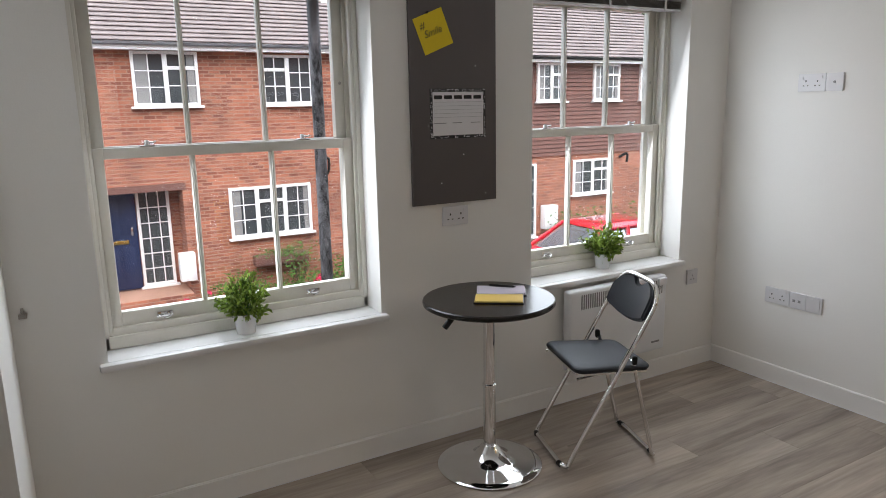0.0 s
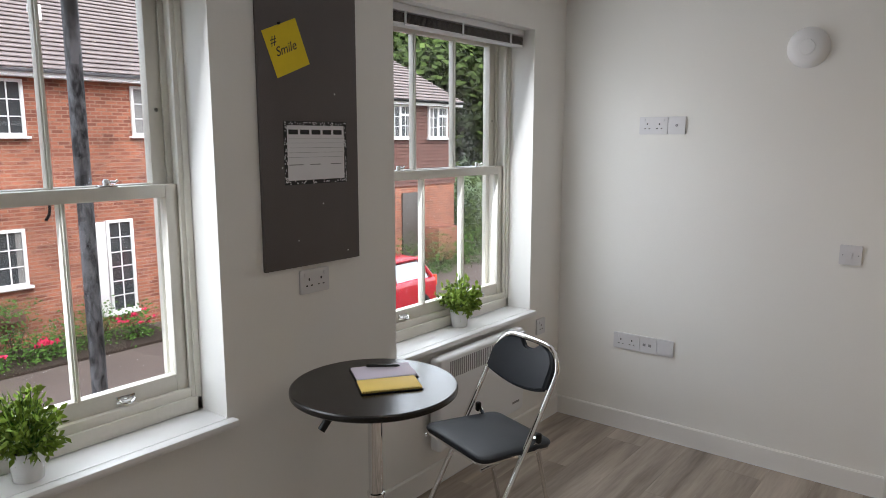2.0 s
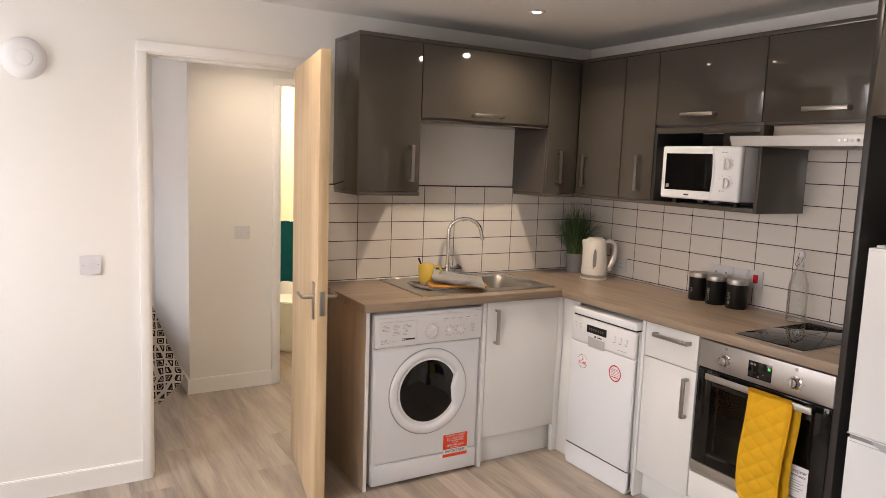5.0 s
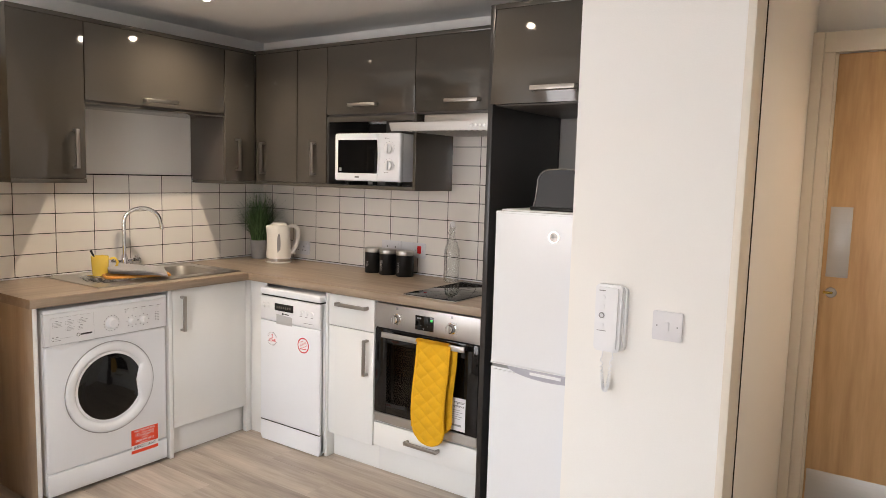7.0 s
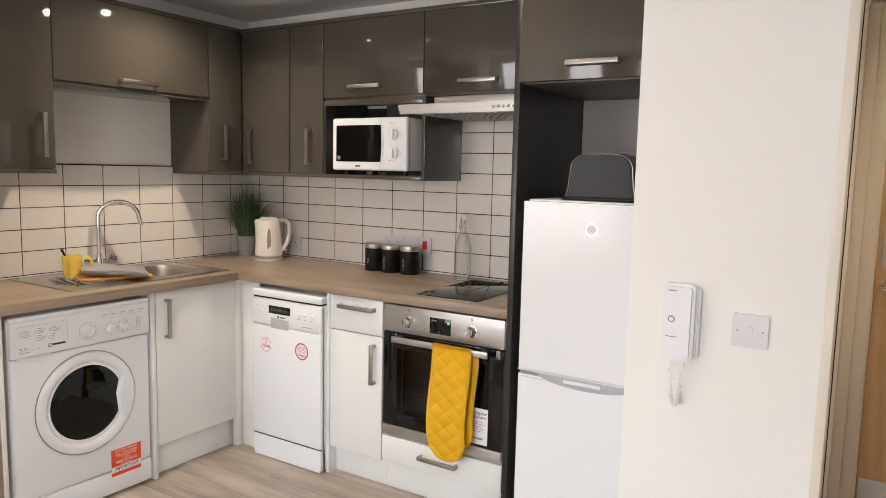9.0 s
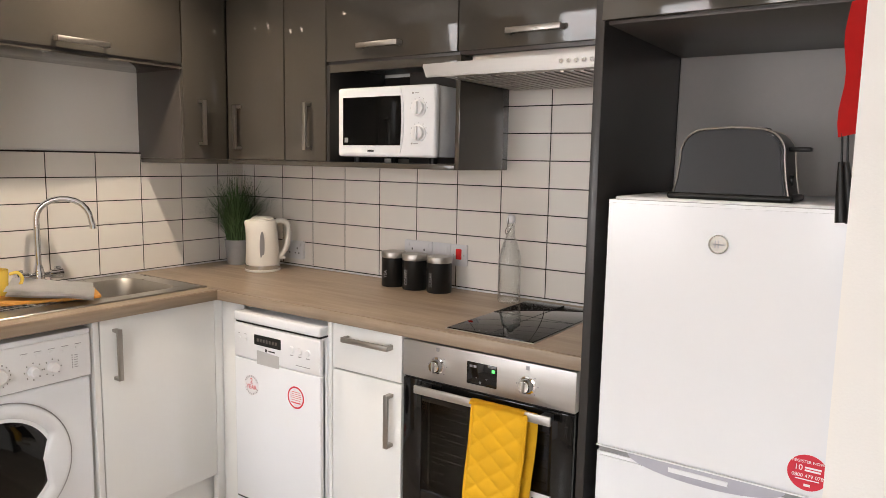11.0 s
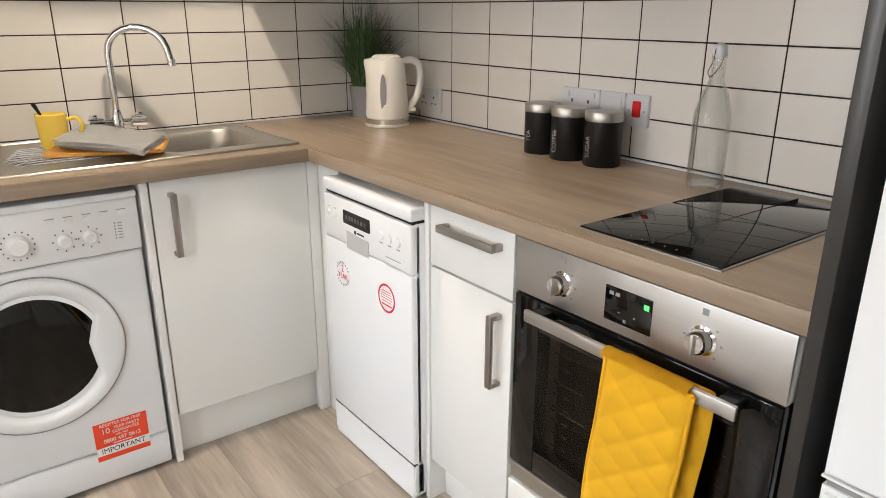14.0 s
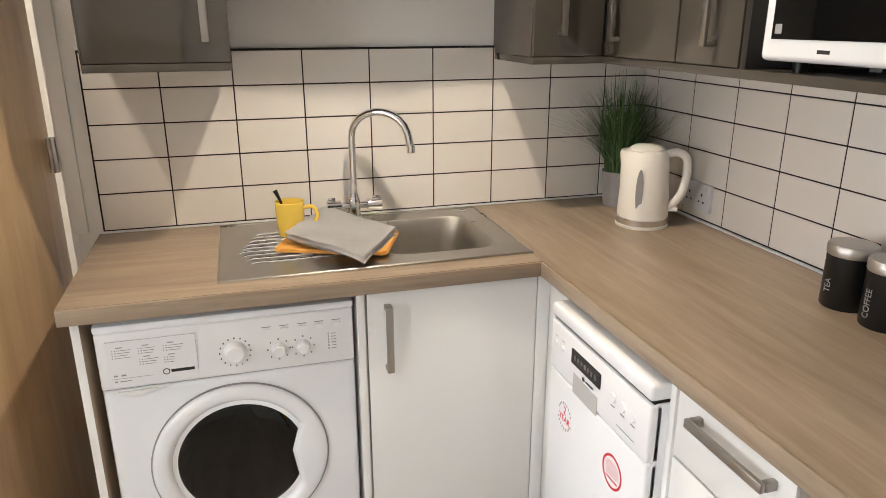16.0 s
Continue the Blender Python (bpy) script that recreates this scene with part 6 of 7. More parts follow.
def kettle(x, y, rot):
    z = WT
    m = pose(x, y, z, 0, 0, rot) @ Matrix.Diagonal((1.02, 1.02, 1.07, 1))
    t = thing("kettle", (x, y, z), "ivory plastic jug kettle with a water gauge", "kettle")
    part("base", move(lathe([(0, 0), (.076, 0), (.0775, .002), (.0775, .007), (.070, .010), (0, .010)], 40), m), M_CREAMP, t)
    part("base_ring", move(lathe([(.070, .008), (.0765, .010), (.0765, .026), (.070, .030)], 40), m), M_CHROME, t, "chrome ring")
    prof = [(0, .028), (.073, .028), (.0745, .034), (.071, .10), (.066, .17), (.062, .205), (.058, .214), (.03, .222), (0, .223)]
    body = lathe(prof, 44)
    for v in body.verts:
        if v.co.z > .15 and v.co.x > 0:
            k = (v.co.z - .15) / .07 * max(0, v.co.x / .065 - .55)
            v.co.x += .050 * k
    part("body", move(body, m), M_CREAMP, t)
    part("lid", move(lathe([(.050, .214), (.050, .221), (.040, .228), (0, .230)], 36), m), M_CREAMP, t)
    hp = [(-.052, 0, .205), (-.085, 0, .212), (-.112, 0, .195), (-.116, 0, .150), (-.104, 0, .095), (-.080, 0, .062), (-.066, 0, .050)]
    part("handle", tube(smooth_path([m @ Vector(p) for p in hp], 5), .0125, 14), M_CREAMP, t)
    part("switch", move(box((-.10, -.010, .045), (-.07, .010, .058), .004), m), M_CREAMP, t)
    g = prism(arc(0, 0, .0105, 0, 360, 24, .062)[:-1], .003, Matrix.Rotation(radians(90), 4, "X"))
    part("water_gauge", move(g, m @ Matrix.Translation((.012, .0, .115)) @ Matrix.Rotation(radians(4), 4, "X") @ Matrix.Translation((0, -.0715, 0))), M_GREYINK, t, "dark oval water gauge")
    part("water_gauge", move(prism(arc(0, 0, .0105, 0, 360, 24, .062)[:-1], .003, Matrix.Rotation(radians(-90), 4, "X")), m @ Matrix.Translation((.012, .0, .115)) @ Matrix.Rotation(radians(-4), 4, "X") @ Matrix.Translation((0, .0715, 0))), M_GREYINK, t, "dark oval water gauge")


kettle(3.288, -1.345, 57)


def grass_plant(x, y, z):
    random.seed(8)
    t = thing("potted_grass", (x, y, z), "tall artificial grass in a grey pot in the kitchen corner", "plant")
    part("pot", lathe([(0, 0), (.045, 0), (.047, .004), (.057, .112), (.058, .118), (.052, .118), (.050, .10), (0, .10)], 36, (x, y, z)), M_POTG, t)
    part("soil", lathe([(0, .098), (.050, .098), (.050, .103), (0, .104)], 20, (x, y, z)), M_SOIL, t)
    bm = bmesh.new()
    for k in range(620):
        a0, r0 = random.random() * 6.283, random.random() ** .5 * .046
        base = Vector((x + r0 * math.cos(a0), y + r0 * math.sin(a0), z + .10))
        lean = random.random() ** 1.2 * .27
        aa = a0 + random.gauss(0, .5)
        hgt = .20 + random.random() * .16
        out = Vector((math.cos(aa), math.sin(aa), 0))
        side = Vector((-out.y, out.x, 0)) * (.0023 + .0014 * random.random())
        prev = None
        for i in range(5):
            f = i / 4
            c = base + out * lean * f * f + Vector((0, 0, hgt * (f - .22 * f * f * lean / .17)))
            if c.x > WX - .012:
                c.x = WX - .012
            if c.y < HY + .014:
                c.y = HY + .014
            s = side * (1 - f * .92)
            cur = (bm.verts.new(c - s), bm.verts.new(c + s))
            if prev:
                bm.faces.new((prev[0], prev[1], cur[1], cur[0]))
            prev = cur
    tagged(part("blades", bm, M_GRASS, t), kind="stuff")


grass_plant(3.525, -1.395, WT)

for x, y, word in ((2.590, -1.425, "TEA"), (2.478, -1.418, "COFFEE"), (2.362, -1.425, "SUGAR")):
    t = thing("canister", (x, y, WT), f"black {word.lower()} canister with a steel lid", "canister", "kitchen canisters")
    part("body", lathe([(0, 0), (.047, 0), (.049, .003), (.049, .118), (.046, .120), (0, .120)], 40, (x, y, WT)), M_BLACKP, t)
    part("lid", lathe([(.0495, .118), (.0505, .121), (.0505, .138), (.048, .142), (0, .143)], 40, (x, y, WT)), M_STEEL, t, "brushed steel lid")
    ang = math.atan2(.35 - y, 1.35 - x) - radians(24)
    mm = Matrix.Translation((x, y, WT)) @ Matrix.Rotation(ang + radians(90), 4, "Z") @ FACE_S @ Matrix.Translation((-.012, .052, .0492)) @ Matrix.Rotation(radians(90), 4, "Z")
    text("lettering", word, .018, mm, M_GREYINK, t, "pale grey upright lettering")


def swing_bottle(x, y):
    t = thing("glass_bottle", (x, y, WT), "clear swing-top glass bottle beside the hob", "bottle")
    part("glass", lathe([(0, .002), (.038, .0), (.042, .006), (.042, .150), (.040, .175), (.028, .215), (.0165, .245), (.0145, .285), (.0165, .290), (.0165, .300), (.012, .300), (.0115, .285), (.0135, .245), (.025, .212), (.037, .173), (.039, .150), (.039, .010), (0, .008)], 40, (x, y, WT)), M_BOTTLE, t)
    part("stopper", lathe([(0, .292), (.0125, .292), (.016, .303), (.013, .318), (.006, .323), (0, .323)], 24, (x, y, WT)), M_APPLP, t, "white ceramic stopper")
    for s in (-1, 1):
        part("wire", tube(smooth_path([(x, y + s * .018, WT + .312), (x + .003, y + s * .019, WT + .285), (x + .014, y + s * .017, WT + .262), (x + .018, y, WT + .248)], 4), .0014, 6), M_CHROME, t)


swing_bottle(2.052, -1.428)


def toaster():
    x0, x1, y0, y1, z0 = 1.082, 1.335, -1.115, -.955, 1.341
    t = thing("toaster", (1.19, -1.03, z0), "black two-slice toaster with a chrome band on the fridge", "toaster")
    W, H = x1 - x0, .172
    # arched outline: flared foot, upright ends, rounded shoulders
    half = [(-.004, .012), (.004, .05), (.010, .10)] + [(.066 - .056 * math.cos(a1), .112 + .056 * math.sin(a1)) for a1 in [radians(q) for q in (10, 25, 40, 55, 70, 85)]] + [(W / 2, H)]
    prof = half + [(W - u, v) for u, v in half[-2::-1]]
    inner = [(W / 2 + (u - W / 2) * .965, .012 + (v - .012) * .965) for u, v in prof]
    part("body", prism(prof, y1 - y0 - .008, on_n(x1, y0 + .004, z0), r=.003), M_BLACKP, t)
    for yy, nm_ in ((y1 - .004, 1), (y0 - .004, 0)):
        part("side_shell", prism(inner, .010, on_n(x1, yy, z0), r=.004), M_BLACKP, t)
        part("chrome_rim", tube([(x1 - u, yy + .002 + .004 * nm_, z0 + v) for u, v in prof], .0026, 8), M_NICKEL, t, "thin chrome rim along the arch")
    part("base", box((x0 - .016, y0 - .008, z0), (x1 + .016, y1 + .014, z0 + .016), .007, seg=3), M_BLACKP, t)
    part("slots", box((x0 + .06, y0 + .05, z0 + H - .001), (x1 - .06, y0 + .075, z0 + H + .001), 0, box((x0 + .06, y1 - .075, z0 + H - .001), (x1 - .06, y1 - .05, z0 + H + .001))), M_VOID, t, smooth=False)
    part("lever", box((x0 - .036, -1.045, z0 + .118), (x0 + .014, -1.015, z0 + .128), .003), M_BLACKP, t)
    part("dial", lathe([(.014, 0), (.013, .012), (0, .013)], 20, (x0 + .010, -1.03, z0 + .05), axis="x"), M_BLACKP, t)


toaster()

# red pennant with black tassels on the partition side
rp = thing("hanging_pennant", (.93, -.80, 1.50), "red cloth pennant with black tassels hung beside the fridge", "pennant")
bm = bmesh.new()
pts = [(.0, 0), (.055, .02), (.055, .26), (.0, .26)]
g = [[bm.verts.new((.975 - .055 * f + .004 * math.sin(v * 40), -.80 + .03 * f, 1.495 + v - .012 * (1 - f))) for f in (0, .33, .66, 1)] for v in [i * .026 for i in range(11)]]
for r0, r1 in zip(g, g[1:]):
    for i in range(3):
        bm.faces.new((r0[i], r0[i + 1], r1[i + 1], r1[i]))
bmesh.ops.solidify(bm, geom=bm.faces[:], thickness=.003)
part("cloth", bm, M_REDCLOTH, rp)
for dx in (.004, .014):
    part("cord", tube([(.972 - dx, -.798, 1.495), (.968 - dx, -.797, 1.43)], .0022, 6), M_BLACKP, rp)
    part("tassel", tube([(.970 - dx, -.797, 1.435), (.966 - dx * 1.4, -.797, 1.37), (.962 - dx * 1.8, -.797, 1.315)], [.005, .010, .013], 10), M_BLACKP, rp)
part("hook", tube([(.916, -.77, 1.762), (.935, -.78, 1.764), (.945, -.785, 1.755)], .003, 8), M_CHROME, rp)

# door intercom on the partition
ic = thing("door_intercom", (.765, -.40, .955), "white wall-mounted door entry handset with a coiled cord", "intercom")
im = on_n(.812, -.40, .955)
part("cradle", prism(rounded(.008, .004, .092, .198, .012), .022, im, r=.006), M_APPLP, ic)
part("handset", prism(rounded(0, 0, .082, .206, .014), .026, im @ Matrix.Translation((0, 0, .018)), r=.009), M_APPLP, ic)
for v in (.165, .138, .112, .080):
    part("button", move(lathe([(.006, .002), (.009, .002), (.009, 0)], 18), im @ Matrix.Translation((.026, v, .0445))), M_GREYINK if v == .112 else M_APPLP, ic)
part("grip_print", bars([(.015, .186, .02, .003), (.012, .064, .03, .002)], im @ Matrix.Translation((0, 0, .0445))), M_GREYINK, ic, smooth=False)
cord = []
for i in range(220):
    f = i / 219
    uu = .026 + .030 * f
    vv = -.13 * math.sin(math.pi * f) ** .4 + .004
    cord.append(im @ Vector((uu + .0045 * math.cos(i * 1.15), vv, .028 + .0045 * math.sin(i * 1.15))))
part("coiled_cord", tube(cord, .0018, 5), M_APPLP, ic)

# ---- doors ----
dm = pose(WX - .004, DY0 + .018, 0, 0, 0, 180 - 10.5)
dd = thing("hall_door", (WX - .004, DY0 + .018, .006), "open pale maple veneer flush door with a lever handle", "door")
part("leaf", move(box((0, -.044, .006), (.755, 0, 1.998), .002), dm), M_BIRCH, dd)
part("lock_plate", move(box((.754, -.034, .905), (.7562, -.010, 1.01), .001), dm), M_NICKEL, dd)
for s in (0, 1):
    yy = .001 if s else -.045
    sg = 1 if s else -1
    part("handle_plate", move(box((.655, min(yy, yy + sg * .006), .88), (.70, max(yy, yy + sg * .006), 1.04), .002), dm), M_NICKEL, dd, "satin backplate")
    part("lever_handle", move(tube([(.678, yy, .975), (.678, yy + sg * .045, .975), (.665, yy + sg * .05, .975), (.57, yy + sg * .05, .975)], .009, 12), dm), M_NICKEL, dd, "satin lever handle")
for z in (.22, 1.10, 1.78):
    part("hinge", box((WX - .020, DY0 + .002, z), (WX - .004, DY0 + .018, z + .10), .002, lathe([(0, 0), (.007, 0), (.007, .10), (0, .10)], 12, (WX - .020, DY0 + .018, z))), M_NICKEL, dd)

ed = thing("entrance_door", (-.03, -1.64, 0), "honey oak veneer fire door with a steel push plate and kick plate", "door")
part("leaf", box((-.408, -1.684, .006), (.342, -1.640, 2.005), .002), M_OAKDOOR, ed)
part("push_plate", box((.245, -1.640, 1.10), (.325, -1.637, 1.39), .001), M_STEEL, ed, "brushed steel push plate")
part("kick_plate", box((-.398, -1.640, .02), (.334, -1.637, .27), .001), M_STEEL, ed, "brushed steel kick plate")
part("lock", lathe([(0, .006), (.018, .006), (.022, 0)], 24, (.300, -1.640, 1.035), axis="y"), M_NICKEL, ed)
part("thumb_turn", box((.292, -1.634, 1.030), (.328, -1.618, 1.040), .003), M_BRASS, ed, "brass thumb turn")

# ---- hall and bathroom ----
bedm = thing("bed", (4.9, 1.6, 0), "bed with a pale wooden end board", "bed")
part("end_board", box((4.12, 1.02, 0.012), (4.16, 2.3, 1.06), .006), M_BIRCH, bedm)
part("side_rail", box((4.16, 1.05, .22), (6.1, 1.09, .42), .004, box((4.16, 2.22, .22), (6.1, 2.26, .42), .004)), M_BIRCH, bedm)
part("mattress", box((4.17, 1.10, .30), (6.1, 2.21, .56), .05, seg=3), M_PAPER, bedm)
part("leg", box((6.04, 1.05, 0), (6.1, 1.11, .25), .003), M_BIRCH, bedm)
part("leg", box((6.04, 2.2, 0), (6.1, 2.26, .25), .003), M_BIRCH, bedm)
th = thing("patterned_throw", (4.10, 1.05, 1.0), "black and white trellis-patterned throw draped over the bed end", "throw")
bm = bmesh.new()
nv, nu = 26, 14
g = []
for j in range(nv + 1):
    f = j / nv
    z = 1.15 - .93 * f
    edge = 1.03 - .185 * min(1, max(0, (f - .30) / .55)) ** 1.25 + .13 * max(0, (f - .86) / .14)
    g.append([bm.verts.new((4.085 - .02 * math.sin(i * 1.1 + f * 2) - .05 * f * (1 - f) + (.05 * (1 - min(1, f * 10)) if f < .1 else 0), edge + .45 * i / nu, z + .012 * math.sin(i * .8))) for i in range(nu + 1)])
for r0, r1 in zip(g, g[1:]):
    for i in range(nu):
        bm.faces.new((r0[i], r0[i + 1], r1[i + 1], r1[i]))
bmesh.ops.solidify(bm, geom=bm.faces[:], thickness=.012)
part("cloth", bm, M_THROW, th)

wc = thing("toilet", (5.75, -.27, 0), "white ceramic toilet in the bathroom", "toilet")
part("pan", lathe([(0, 0), (.11, 0), (.12, .02), (.10, .16), (.15, .30), (.185, .38), (.185, .40), (0, .40)], 32, (5.62, -.27, 0)), M_POT, wc)
part("seat", lathe([(0, .402), (.19, .402), (.195, .412), (.19, .425), (0, .43)], 32, (5.62, -.27, 0)), M_POT, wc)
part("cistern", box((5.78, -.46, .36), (5.98, -.08, .78), .02, seg=3), M_POT, wc)
part("cistern_lid", box((5.77, -.47, .78), (5.99, -.07, .81), .01), M_POT, wc)
tw = thing("bath_towel", (5.6, -.3, .62), "teal towel hanging on a rail", "towel")
bm = bmesh.new()
g = [[bm.verts.new((5.30 + .008 * math.sin(j * .5), -.06 - .36 * i / 12, .62 + .46 * j / 10 + .006 * math.sin(i * 1.3))) for i in range(13)] for j in range(11)]
for r0, r1 in zip(g, g[1:]):
    for i in range(12):
        bm.faces.new((r0[i], r0[i + 1], r1[i + 1], r1[i]))
bmesh.ops.solidify(bm, geom=bm.faces[:], thickness=.02)
part("cloth", bm, M_TEAL, tw)
part("rail", tube([(5.31, .083, 1.075), (5.31, -.50, 1.075)], .009, 10), M_CHROME, tw)

# ---- outside ----
GZ, FY = -2.56, 15.5
solid("ground", box((-300, -60, GZ - .45), (400, 400, GZ - .30)), M_LAWN, "grassy ground reaching the horizon", "ground", "structure", smooth=False)
solid("road", box((-120, 4.9, GZ - .30), (140, 10.6, GZ - .12)), M_ASPHALT, "worn grey asphalt street", "road", "structure", smooth=False)
solid("pavement_near", box((-120, 3.02, GZ - .30), (140, 4.8, GZ - .02)), M_PAVE, "paved footway below the windows", "pavement", "structure", smooth=False)
solid("pavement_far", box((-120, 10.72, GZ - .30), (24, FY + 2.2, GZ)), M_PAVE, "brown block-paved forecourt in front of the houses", "pavement", "structure", smooth=False)
solid("kerb", box((-120, 10.6, GZ - .30), (140, 10.72, GZ + .005), .01, box((-120, 4.8, GZ - .30), (140, 4.9, GZ - .015), .01)), M_KERB, "pale concrete kerb", "kerb", "structure")
# unseen front of this building, added to block sky from the facing panes' reflections
solid("outer_wall", box((-14, WY + .03, GZ - .3), (16, WY + .295, -.152), 0, box((-14, WY + .03, -.152), (WEST - .105, WY + .295, CEIL + .125), 0, box((7.605, WY + .03, -.152), (16, WY + .295, CEIL + .125), 0, box((-14, WY + .03, CEIL + .125), (16, WY + .295, 5.4))))), M_BRICK, "unseen brick outer wall added around the windows", "wall", "structure", smooth=False)


def ext_window(parent, x0, x1, z0, z1, y, lights, curtain=0.0):
    """White casement; lights: list of (fraction start, end, has top vent, columns, rows)."""
    w = part("window", box((x0, y - .05, z0), (x0 + .06, y + .05, z1), .006, box((x1 - .06, y - .05, z0), (x1, y + .05, z1), .006, box((x0 + .056, y - .047, z1 - .06), (x1 - .056, y + .047, z1 - .001), .004, box((x0 + .056, y - .047, z0 + .001), (x1 - .056, y + .047, z0 + .06), .004)))), M_UPVC, parent, "white casement window")
    part("sill", box((x0 - .06, y - .11, z0 - .05), (x1 + .06, y + .02, z0), .008), M_UPVC, w)
    part("pane", box((x0 + .05, y - .004, z0 + .05), (x1 - .05, y + .004, z1 - .05)), M_HOUSEGLASS, w, "dark reflecting glass", smooth=False)
    bm = None
    W, H = x1 - x0, z1 - z0
    for a0, a1, vent, nc, nr in lights:
        xa, xb = x0 + W * a0, x0 + W * a1
        if a0 > 0:
            bm = box((xa - .045, y - .044, z0 + .03), (xa + .045, y + .03, z1 - .03), .005, bm)
        zv = z0 + H * .70 if vent else z1 - .06
        if vent:
            bm = box((xa + .02, y - .041, zv - .035), (xb - .02, y + .02, zv + .035), .005, bm)
        for i in range(1, nc):
            xx = xa + (xb - xa) * i / nc
            bm = box((xx - .011, y - .026, z0 + .04), (xx + .011, y + .02, z1 - .04), 0, bm)
        for j in range(1, nr):
            zz = z0 + .05 + (zv - z0 - .05) * j / nr
            bm = box((xa + .03, y - .024, zz - .011), (xb - .03, y + .02, zz + .011), 0, bm)
    part("glazing_bars", bm, M_UPVC, w)
    if curtain:
        curtain *= 1.6
        bm = None
        for xa, xb in ((x0 + .07, x0 + .07 + W * curtain), (x1 - .07 - W * curtain * .6, x1 - .07)):
            n = 14
            t = bmesh.new()
            g = [[t.verts.new((xa + (xb - xa) * i / n, y - .010 + .003 * (i % 2), zz)) for i in range(n + 1)] for zz in (z0 + .06, z1 - .06)]
            for i in range(n):
                t.faces.new((g[0][i], g[0][i + 1], g[1][i + 1], g[1][i]))
            bm = join(bm, t)
        part("curtain", bm, M_CURTAIN, w, "curtain just before the glass, greyed as if dim behind it")


PX0, PX1, PD = 1.02, 2.92, 0.62      # porch opening and its depth


def terrace(name, x0, x1, hung, hip, label, EAVE):
    h = thing(name, ((x0 + x1) / 2, FY, GZ), label, "house")
    if hung:
        bm = box((x0, FY, GZ - .2), (x1, FY + 7, 0.10))
    else:
        # the porch is a recess in the front wall
        bm = box((x0, FY, GZ - .2), (PX0, FY + 7, EAVE), 0, box((PX1, FY, GZ - .2), (x1, FY + 7, EAVE), 0, box((PX0, FY, -.12), (PX1, FY + 7, EAVE), 0, box((PX0, FY + PD, GZ - .2), (PX1, FY + 7, -.12)))))
    part("wall", bm, M_BRICK, h, "red brick wall", smooth=False)
    if hung:
        # wall coloured black so the gaps between tile courses read as shadow lines
        part("upper_wall", box((x0, FY + .02, 0.10), (x1, FY + 7, EAVE)), M_VOID, h, smooth=False)
        bm = None
        n = 24
        for i in range(n):
            z = .06 + (EAVE - .06) * i / n
            t = box((x0 - .01, FY - .045, z), (x1 + .01, FY + .03, z + (EAVE - .06) / n - .007))
            for v in t.verts:
                if v.co.y < FY and v.co.z > z + .02:
                    v.co.y += .030
            bm = join(bm, t)
        tagged(part("hung_tiles", bm, M_HANG, h, "courses of dark red hung tiles", smooth=False), kind="stuff")
    # stepped courses of the roof slope
    bm = bmesh.new()
    n, rise, run = 30, 3.0, 3.9
    for i in range(n):
        f0, f1 = i / n, (i + 1) / n
        ya, yb, za, zb_ = FY - .38 + run * f0, FY - .38 + run * f1, EAVE + rise * f0, EAVE + rise * f1
        xe0 = x1 - (f0 * 3.4 if hip else 0)
        xe1 = x1 - (f1 * 3.4 if hip else 0)
        # each course: undercut butt edge, short nose, then the slope up to the next
        vs = [bm.verts.new(p) for p in ((x0, ya, za), (xe0, ya, za), (xe0, ya - .045, za + .008), (x0, ya - .045, za + .008), (xe0, ya - .045, za + .026), (x0, ya - .045, za + .026), (xe1, yb, zb_), (x0, yb, zb_))]
        bm.faces.new((vs[0], vs[1], vs[2], vs[3]))
        bm.faces.new((vs[3], vs[2], vs[4], vs[5]))
        bm.faces.new((vs[5], vs[4], vs[6], vs[7]))
    tagged(part("roof", bm, M_ROOF, h, "stepped courses of brown clay tiles", smooth=False), kind="stuff")
    t = bmesh.new()
    top = (x1 - (3.4 if hip else 0), FY - .38 + run, EAVE + rise)
    q = [t.verts.new(p) for p in ((x1, FY - .38, EAVE), (x1, FY + 7.4, EAVE), (top[0], top[1], top[2]), (x0, top[1], top[2]), (x0, FY + 7.4, EAVE), (x0, FY - .38, EAVE))]
    t.faces.new((q[0], q[1], q[2]))
    t.faces.new((q[1], q[4], q[3], q[2]))
    t.faces.new((q[0], q[1], q[4], q[5]))
    part("roof_back", t, M_ROOF, h, smooth=False)
    part("fascia", box((x0, FY - .36, EAVE - .16), (x1, FY - .33, EAVE + .01), .004, box((x0, FY - .34, EAVE - .15), (x1, FY + .02, EAVE - .12))), M_UPVC, h, "white fascia board")
    bm = None
    t = bmesh.new()
    rows = [[t.verts.new((xx, FY - .42 + .06 * math.cos(a1), EAVE - .02 + .06 * math.sin(a1))) for a1 in [math.pi + math.pi * k / 8 for k in range(9)]] for xx in (x0, x1)]
    for k in range(8):
        t.faces.new((rows[0][k], rows[0][k + 1], rows[1][k + 1], rows[1][k]))
    bmesh.ops.solidify(t, geom=t.faces[:], thickness=.006)
    part("gutter", t, M_INK if hung else M_GREYINK, h, "half-round gutter")
    return h


h1 = terrace("terraced_house", -9.0, 9.8, False, False, "red brick terraced house with white casements and a tiled roof", 2.84)
ext_window(h1, 2.16, 3.44, 1.60, 2.68, FY - .01, [(0, .5, False, 2, 3), (.5, 1, True, 2, 2)], .12)
ext_window(h1, 4.76, 5.90, 1.59, 2.65, FY - .01, [(0, .5, True, 2, 2), (.5, 1, False, 2, 3)], 0)
ext_window(h1, 3.86, 5.71, -1.28, -.17, FY - .01, [(0, .33, False, 2, 3), (.33, .67, True, 2, 2), (.67, 1, False, 2, 3)], .06)
